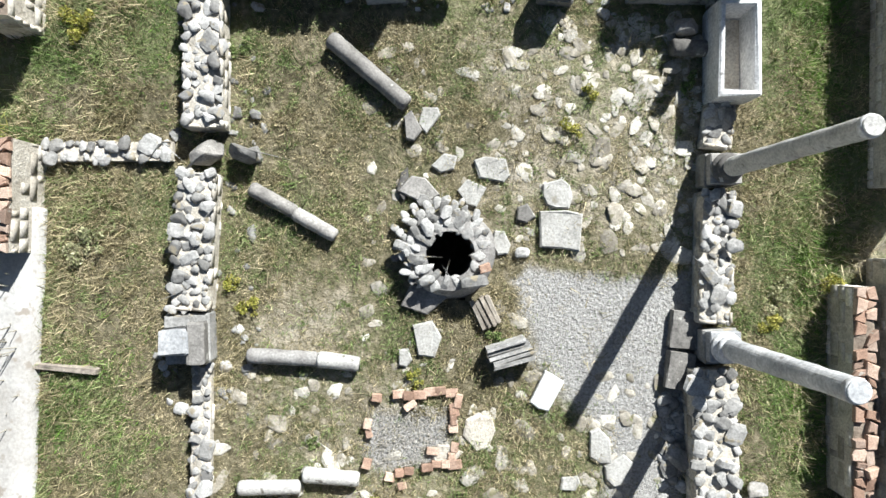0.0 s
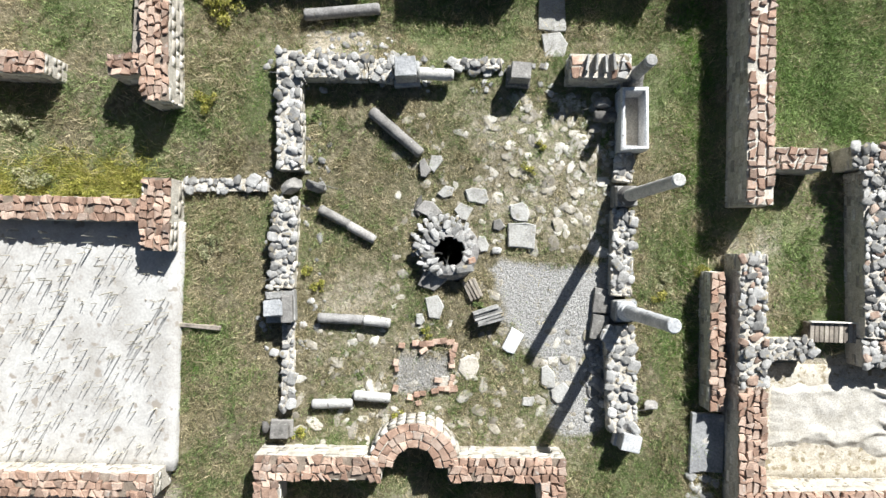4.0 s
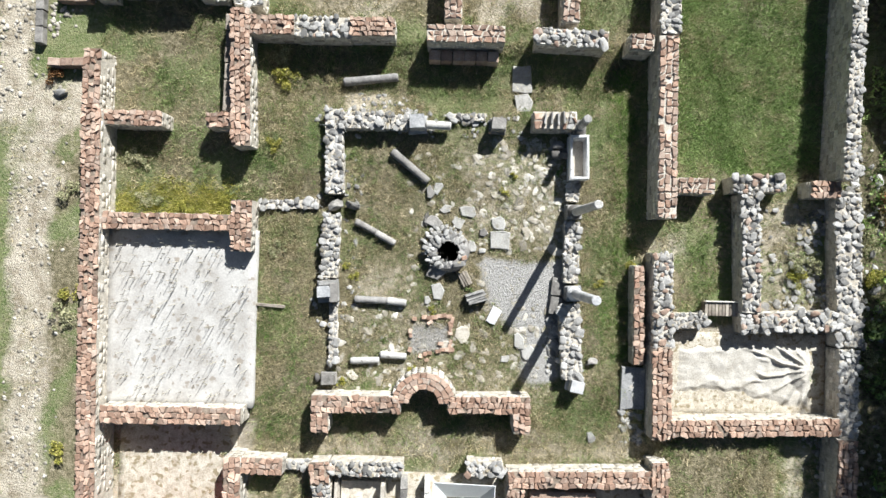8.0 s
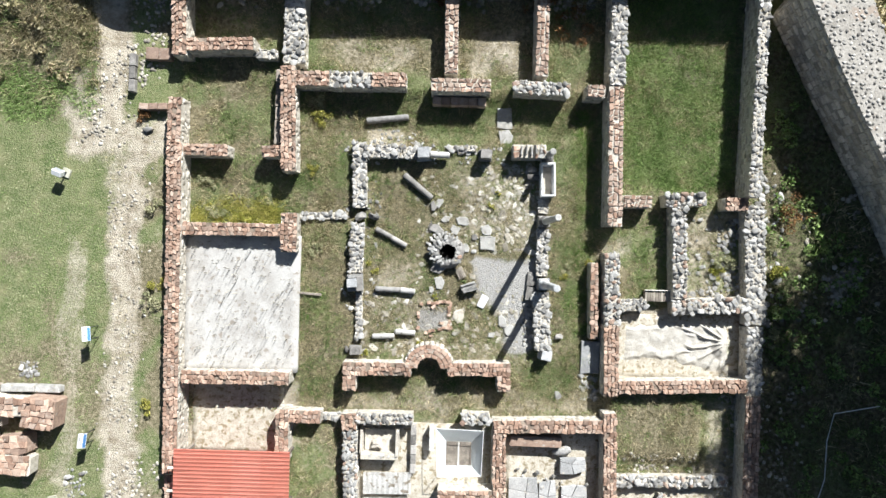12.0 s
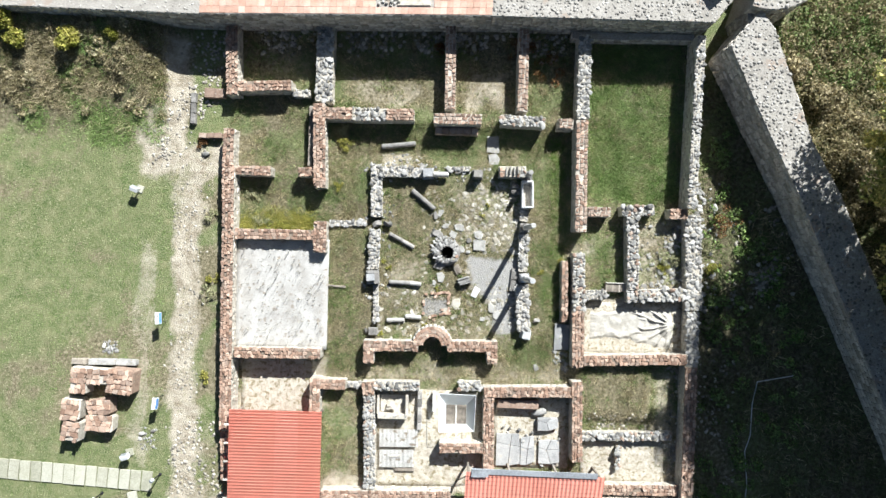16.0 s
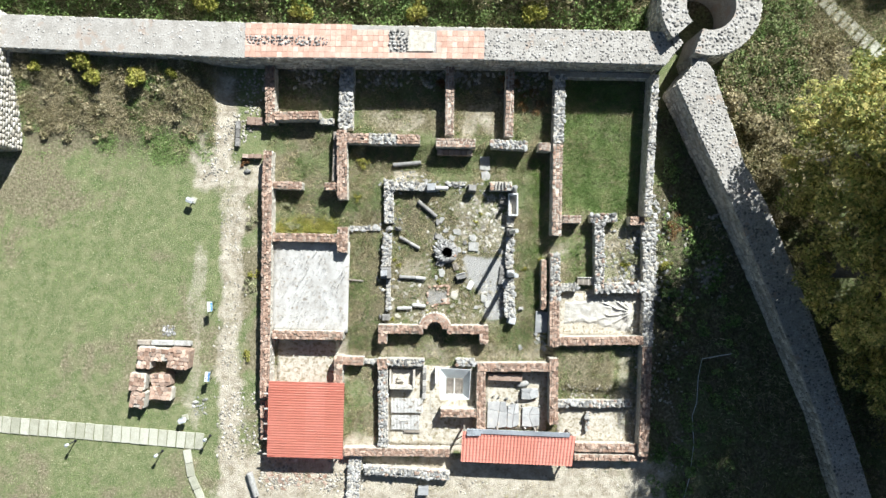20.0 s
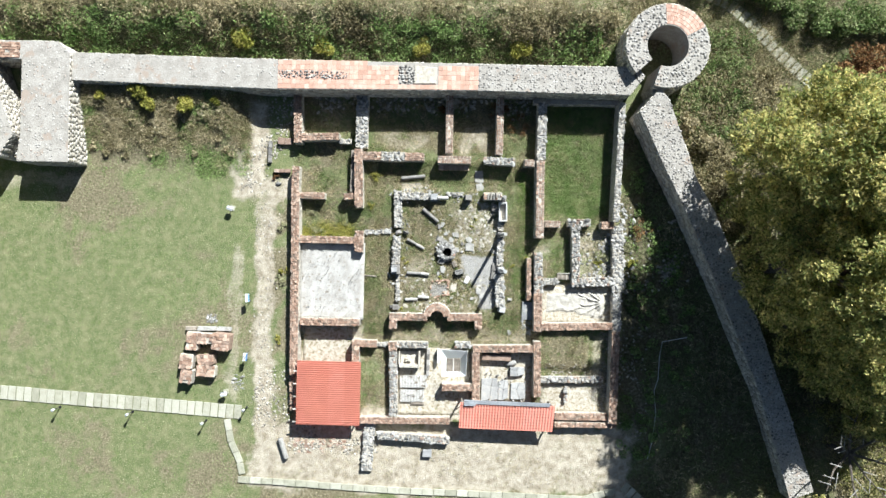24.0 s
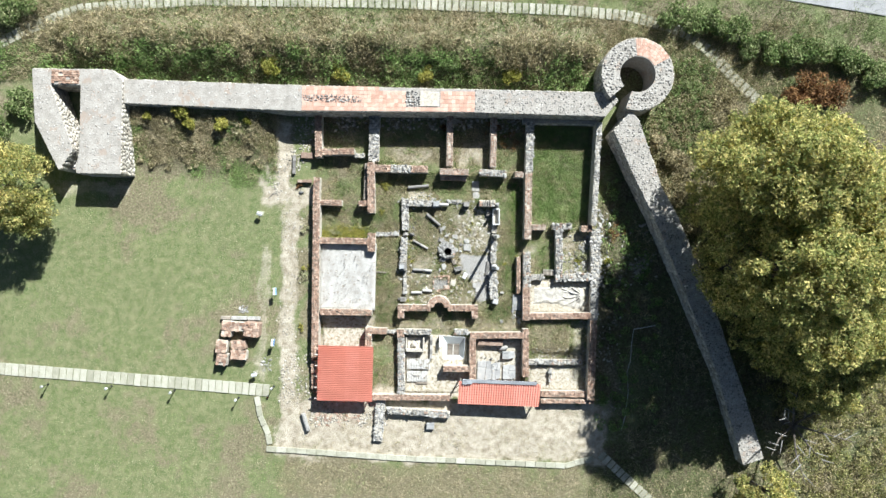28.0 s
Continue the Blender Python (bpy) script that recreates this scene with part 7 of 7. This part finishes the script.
grass("lawn", "lawn south of the dig, yellowing at its edge", (-40, 26, -26, -17.4), 24000, 4, 0.10, 0.014, GRASS_LAWN, lambda x, y: (1 - 0.85 * fresh(x, y)) * bare(x, y), 0.95, 6, 0.1)
grass("lawn", "fresh green patches of the southern lawn", (-40, 26, -26, -17.4), 24000, 4, 0.10, 0.014, LAWN_GREEN, lambda x, y: fresh(x, y) * bare(x, y), 0.95, 34, 0.1)
tall = lambda x, y: np.clip(cloud(x, y, 2.0, 71) * 2.4 - 0.7, 0.05, 1)
grass("tall_dry_grass", "tall tangled dry grass outside the north wall", (-38, 30, 12.6, 19.2), 30000, 5, 0.45, 0.016, GRASS_DRY, tall, 0.7, 7, 0.14)
grass("tall_green_growth", "rank green growth outside the north wall", (-38, 36, 12.6, 22), 26000, 5, 0.38, 0.018, GRASS_LUSH, lambda x, y: 1 - 0.8 * tall(x, y), 0.7, 8, 0.14)
grass("tall_dry_grass", "tall dry grass inside the north wall", (-24.7, -13.6, 4.6, 10.4), 15000, 7, 0.4, 0.013, GRASS_DRY, lambda x, y: np.clip(4 * cloud(x, y, 0.9, 73) - 1.4, 0, 1) * np.clip((y - 4.6 - 2.5 * cloud(x, y, 1.5, 75)) / 1.5, 0, 1), 0.8, 9, 0.12)
grass("tall_green_growth", "green growth among the dry grass inside the north wall", (-24.7, -13.6, 4.6, 10.4), 9000, 6, 0.3, 0.013, LAWN_GREEN, lambda x, y: np.clip(4 * cloud(x, y, 1.1, 74) - 1.8, 0, 1), 0.8, 35, 0.12)
grass("shaded_grass", "rank grass in the shade of the east fortress wall", (12.3, 26, -22, 9.8), 24000, 5, 0.26, 0.012, GRASS_RANK, lambda x, y: 0.9 * bare(x, y) * np.clip(clumps(x, y, 72) + 0.2, 0, 1), 0.8, 10, 0.12)
grass("dry_slope_grass", "dry grass beyond the east fortress wall", (15, 40, -24, 17), 22000, 5, 0.35, 0.02, GRASS_DRY, lambda x, y: np.clip(cloud(x, y, 3, 74) * 2 - 0.5, 0.1, 1), 0.8, 11, 0.16)
grass("yellow_grass", "yellowing grass along the dig's southern kerb", (-13, 14, -20, -17.3), 9000, 5, 0.16, 0.010, GRASS_DRY, lambda x, y: 0.6 + 0 * x, 0.9, 12, 0.12)


def crown_leaves(name, lumps, count, leaf, mat, seed):
    """Small leaf quads scattered through and over the lumps of a crown, thick at their skins."""
    r = np.random.default_rng(seed)
    vol = np.array([l[3] ** 2 for l in lumps])
    which = r.choice(len(lumps), count, p=vol / vol.sum())
    L = np.array(lumps)[which]
    d = r.normal(size=(count, 3))
    d /= np.linalg.norm(d, axis=1, keepdims=True)
    q = r.uniform(0.35, 1.0, count) ** 0.45
    ragged = 0.78 + 0.45 * soft(d[:, 0] * 3 + which * 5, d[:, 1] * 3 + d[:, 2] * 2, 0.8, 81)
    c = L[:, :3] + d * (L[:, 3] * q * ragged)[:, None] * (1, 1, 0.8)
    u = r.normal(size=(count, 3)) * (1, 1, 0.6)
    u /= np.linalg.norm(u, axis=1, keepdims=True)
    w = np.cross(u, r.normal(size=(count, 3)))
    w /= np.linalg.norm(w, axis=1, keepdims=True)
    s = leaf * r.uniform(0.6, 1.4, count)[:, None]
    v = np.stack([c - u * s, c + w * s * 0.75, c + u * s * 0.9 - w * s * 0.4], 1).reshape(-1, 3)
    me = sheet(name, v, 3 * np.arange(count)[:, None] + np.arange(3))
    me.materials.append(mat)
    return me


def weed(x, y, size, mat, seed, label="yellow-green weed clump growing among the stones", n=260):
    """A low bushy clump of small leaves with an open outline."""
    r = random.Random(seed)
    lumps = [(r.gauss(0, 0.32) * size, r.gauss(0, 0.32) * size, size * r.uniform(0.05, 0.45), size * r.uniform(0.14, 0.3)) for _ in range(9)]
    ob = thing("weed", label, "weed", x, y, float(height_at(x, y)) - 0.04, 0, "weeds")
    part("foliage", crown_leaves("foliage", lumps, 2 * n, 0.012 + 0.03 * size, mat, seed), mat, ob)
    part("stem", tube([(0, 0, -0.05), (r.uniform(-0.1, 0.1) * size, r.uniform(-0.1, 0.1) * size, 0.4 * size)], (0.012, 0.004), 5), BARK, ob)


for k, (x, y, s) in enumerate(((-2.75, 2.7, 0.22), (-2.8, -0.7, 0.2), (-2.55, -1.0, 0.25), (0.95, -1.35, 0.22), (-0.2, -1.95, 0.2), (1.9, 1.7, 0.2), (3.55, 2.35, 0.22), (-2.8, -4.15, 0.25), (-0.75, -3.75, 0.25), (-1.6, -2.9, 0.15), (2.2, 2.2, 0.2))):
    weed(x, y, s, WEED if k % 3 else GRASS_LUSH, 100 + k)
for k, (x, y, s) in enumerate(((-5.0, 5.55, 0.7), (-4.8, 5.0, 0.6), (-4.85, -0.1, 0.4), (-5.1, 2.9, 0.4), (-8.9, 1.1, 0.5), (-7.6, 0.95, 0.5), (-9.3, 2.4, 0.5), (-6.6, 1.1, 0.45), (4.9, -0.75, 0.35), (4.85, -1.0, 0.3), (-11.3, -2.6, 0.6), (-11.0, -1.6, 0.5), (-11.1, 1.4, 0.5), (-11.3, -6.5, 0.5), (11.0, -0.2, 0.6), (10.7, -0.7, 0.5), (12.9, 0.5, 0.6), (13.2, -0.6, 0.6), (13.0, -3.2, 0.5), (5.75, -0.4, 0.3))):
    weed(x, y, s, WEED if k % 2 else GRASS_LAWN, 200 + k, n=520)
for k, (x, y, s) in enumerate(((3.65, 9.7, 0.8), (5.0, 8.9, 0.9), (-11.8, 4.9, 0.5), (13.6, 1.6, 0.9), (-0.3, 9.6, 0.6))):
    weed(x, y, s, LEAF_RUST, 300 + k, "rust-brown dry shrub among the ruins", 420)


def tree(x, y, height, spread, leaves, mat, seed, label, leaf=0.16, lumps_n=26):
    r = random.Random(seed)
    t = thing("tree", label, "tree", x, y, 0, 0, "trees")
    fork = height * 0.28
    part("trunk", tube([(0, 0, -0.2), (0.05, 0.03, fork * 0.5), (0, 0.08, fork), (0.1, 0, height * 0.5)], (0.32 * height / 10, 0.18 * height / 10), 10), BARK, t)
    lumps = []
    for k in range(lumps_n):
        a = 2.399 * k + r.uniform(-0.3, 0.3)
        q = math.sqrt((k + 0.5) / lumps_n)
        rad = spread * q * 0.82
        z = height * (0.86 - 0.40 * q ** 3) + r.uniform(-0.035, 0.035) * height
        lumps.append((rad * math.cos(a), rad * math.sin(a), z, spread * r.uniform(0.24, 0.34)))
        if q > 0.72:
            for drop in (0.55, 0.32):
                b = a + r.uniform(-0.3, 0.3)
                lumps.append((rad * math.cos(b) * 1.04, rad * math.sin(b) * 1.04, height * (drop + r.uniform(-0.06, 0.06)), spread * r.uniform(0.18, 0.28)))
        if k % 3 == 0:
            end = (rad * math.cos(a) * 0.85, rad * math.sin(a) * 0.85, z - 0.3)
            part("limb", tube([(0, 0.05, fork * 0.9), (end[0] * 0.45, end[1] * 0.45, fork + (z - fork) * 0.6), end], (0.12, 0.03), 7), BARK, t)
    sprays = []
    for lx, ly, lz, lr in lumps:
        for _ in range(20):
            d = Vector((r.gauss(0, 1), r.gauss(0, 1), r.gauss(0.35, 0.8))).normalized()
            q = lr * r.uniform(0.65, 1.1)
            sprays.append((lx + d.x * q, ly + d.y * q, lz + d.z * q * 0.8, lr * r.uniform(0.22, 0.46)))
    part("crown", crown_leaves("crown", sprays, leaves, leaf, mat, seed), mat, t)


tree(21.96, 5.43, 16.0, 4.8, 80000, LEAF_GOLD, 1, "large broadleaf tree turning yellow-green behind the fortress wall", 0.108, 34)
tree(22.54, -0.55, 16.0, 4.6, 80000, LEAF_GOLD, 2, "tall broadleaf tree turning yellow-green beside the fortress wall", 0.108, 34)
tree(25.7, -4.6, 10.0, 4.1, 72000, LEAF_GOLD, 3, "broadleaf tree overhanging the east fortress wall", 0.108, 30)
tree(27.83, 2.69, 15.0, 5.1, 80000, LEAF_GOLD, 7, "broad tree turning yellow-green behind the others", 0.108, 34)
tree(30.4, -4.0, 8.5, 4.6, 66000, LEAF_GOLD, 4, "broadleaf tree turning yellow", 0.108, 28)
tree(25.13, -18.02, 5.0, 2.2, 16000, LEAF_GOLD, 5, "small yellowing tree beside the fortress wall", 0.085, 14)
tree(-32.54, 3.61, 6.0, 3.3, 34000, LEAF_GOLD, 6, "yellowing tree beside the gate tower", 0.085, 20)

tree(28.9, -8.3, 6.2, 3.3, 50000, LEAF_GOLD, 8, "rounded tree turning yellow at the foot of the slope", 0.1, 24)


def bare_tree(x, y, height, seed):
    r = random.Random(seed)
    t = thing("bare_tree", "leafless grey tree with spreading branches", "tree", x, y, 0, 0, "trees")
    part("trunk", tube([(0, 0, -0.2), (0.1, 0, height * 0.3), (0.2, 0.1, height * 0.5)], (0.22, 0.12), 9), BARK, t)
    for k in range(7):
        a = 0.9 * k + r.uniform(-0.2, 0.2)
        l = height * r.uniform(0.5, 0.8)
        end = (l * math.cos(a), l * math.sin(a), height * r.uniform(0.65, 1.0))
        limb = part("limb", tube([(0.15, 0.05, height * 0.4), (end[0] * 0.5, end[1] * 0.5, height * 0.62), end], (0.1, 0.025), 6), BARK, t)
        for q in range(4):
            f = 0.35 + 0.16 * q
            s = (end[0] * f, end[1] * f, height * 0.45 + (end[2] - height * 0.45) * f)
            b = a + r.choice((-0.8, 0.8))
            part("twig", tube([s, (s[0] + 0.3 * l * math.cos(b), s[1] + 0.3 * l * math.sin(b), s[2] + 0.25)], (0.035, 0.012), 5), BARK_PALE, limb)


bare_tree(27.3, -12.9, 4.6, 1)


def bush(x, y, size, mat, seed, label):
    b = thing("bush", label, "bush", x, y, float(height_at(x, y)), 0, "bushes")
    r = random.Random(seed)
    lumps = [(r.uniform(-0.5, 0.5) * size, r.uniform(-0.5, 0.5) * size, size * r.uniform(0.25, 0.55), size * r.uniform(0.3, 0.5)) for _ in range(7)]
    part("foliage", crown_leaves("foliage", lumps, 2600, 0.09, mat, seed), mat, b)
    for k in range(3):
        part("stem", tube([(0, 0, -0.1), (r.uniform(-0.3, 0.3) * size, r.uniform(-0.3, 0.3) * size, size * 0.5)], (0.04, 0.015), 6), BARK, b)


for k in range(13):
    bush(17.5 + 1.65 * k, 18.9 - 0.36 * k + 0.5 * math.sin(k), 1.5, GRASS_LUSH, 400 + k, "dark green hedge bush beyond the footpath")
for k, (x, y, s) in enumerate(((28.6, 13.4, 1.9), (30.2, 12.9, 1.7), (27.6, 12.7, 1.5))):
    bush(x, y, s, LEAF_RUST, 430 + k, "rust-brown autumn bush on the slope")
for k, (x, y, s) in enumerate(((-34.0, 18.2, 2.0), (-36.0, 17.0, 2.0), (-35.5, 9.0, 1.8), (-33.5, 10.5, 1.5))):
    bush(x, y, s, GRASS_LUSH, 440 + k, "dark green bush beside the gate tower")


def scrub(name, label, bounds, count, size, leaves, mat, seed, keep):
    """A tangle of low brush as one mass."""
    r = random.Random(seed)
    lumps = []
    while len(lumps) < count:
        x, y = r.uniform(*bounds[:2]), r.uniform(*bounds[2:])
        if r.random() < keep(x, y):
            lumps.append((x, y, float(height_at(x, y)) + r.uniform(0.0, 0.35) * size, size * r.uniform(0.4, 1.0)))
    me = crown_leaves(name, lumps, leaves, 0.075, mat, seed)
    tagged(new(name, me), label, "scrub", kind="stuff")


band = lambda x, y: float(np.clip(3.2 * cloud(np.array([x]), np.array([y]), 3.0, 91)[0] - 1.1, 0.04, 1))
east_of = lambda x, y: x > 14.9 + (9.5 - y) * 0.44
scrub("brush", "olive-brown brush on the bank outside the north wall", (-31, 11.5, 14.2, 16.4), 380, 0.6, 30000, SCRUB, 1, band)
scrub("brush", "dark green brush outside the north wall", (-37, 12, 12.9, 15.4), 420, 0.75, 34000, LAWN_GREEN, 2, lambda x, y: 1.04 - 0.8 * band(x, y))
scrub("brush", "straw-coloured brush on the bank outside the north wall", (-36, 13, 15.6, 18.6), 300, 0.36, 17000, GRASS_DRY, 3, lambda x, y: 1)
scrub("brush", "dry brush inside the north wall", (-24.6, -14.0, 7.6, 10.3), 34, 0.3, 2600, STRAW_BRUSH, 4, lambda x, y: min(1, 0.25 + 0.3 * (y - 5.6)))
scrub("brush", "straw-coloured brush inside the north wall", (-24.6, -14.0, 5.8, 10.3), 70, 0.26, 5200, GRASS_DRY, 8, lambda x, y: min(1, 0.35 + 0.3 * (y - 5.0)))
scrub("brush", "green brush behind the round tower", (15.6, 21, 8.5, 15.5), 150, 0.7, 14000, GRASS_LUSH, 5, lambda x, y: 1.0 if east_of(x - 0.3, y) and math.hypot(x - 14.6, y - 13.9) > 3.2 else 0.0)
scrub("brush", "tan brush between the tower and the trees", (16.0, 23, 2.0, 13.0), 300, 0.65, 26000, SCRUB, 9, lambda x, y: 1.0 if east_of(x - 0.2, y) and math.hypot(x - 14.6, y - 13.9) > 3.3 else 0.0)
scrub("brush", "straw brush between the tower and the trees", (16.0, 23, 2.0, 13.0), 120, 0.5, 9000, GRASS_DRY, 10, lambda x, y: 1.0 if east_of(x - 0.2, y) and math.hypot(x - 14.6, y - 13.9) > 3.3 else 0.0)
scrub("brush", "brush in the shade of the fortress wall", (12.6, 17.5, -14, 6), 130, 0.4, 9000, LAWN_GREEN, 6, lambda x, y: 1.0 if x < 12.2 + (9.5 - y) * 0.44 else 0.0)
scrub("brush", "yellowish brush beyond the fortress wall", (25.5, 38, -24, -8), 420, 0.7, 38000, WEED_DRY, 7, lambda x, y: 1.0 if east_of(x - 2.2, y) else 0.0)
scrub("brush", "tan brush beyond the fortress wall", (25.0, 36, -22, -8), 220, 0.6, 18000, SCRUB, 11, lambda x, y: 1.0 if east_of(x - 2.2, y) else 0.0)
for k, (x, y, s) in enumerate(((-20.8, 10.0, 0.9), (-17.5, 9.3, 0.7), (-20.2, 9.2, 0.6), (16.6, 9.0, 0.9), (18.2, 7.6, 1.2), (20.4, 4.2, 1.3), (-23.4, 9.8, 0.4), (-15.6, 9.6, 0.4), (-8.5, 13.8, 0.9), (-14.0, 14.1, 1.1), (-2.0, 13.8, 1.0), (5.0, 14.0, 0.9))):
    bush(x, y, s, WEED if k < 3 or k > 5 else GRASS_DRY, 490 + k, "yellowish scrub beside the fortress wall")
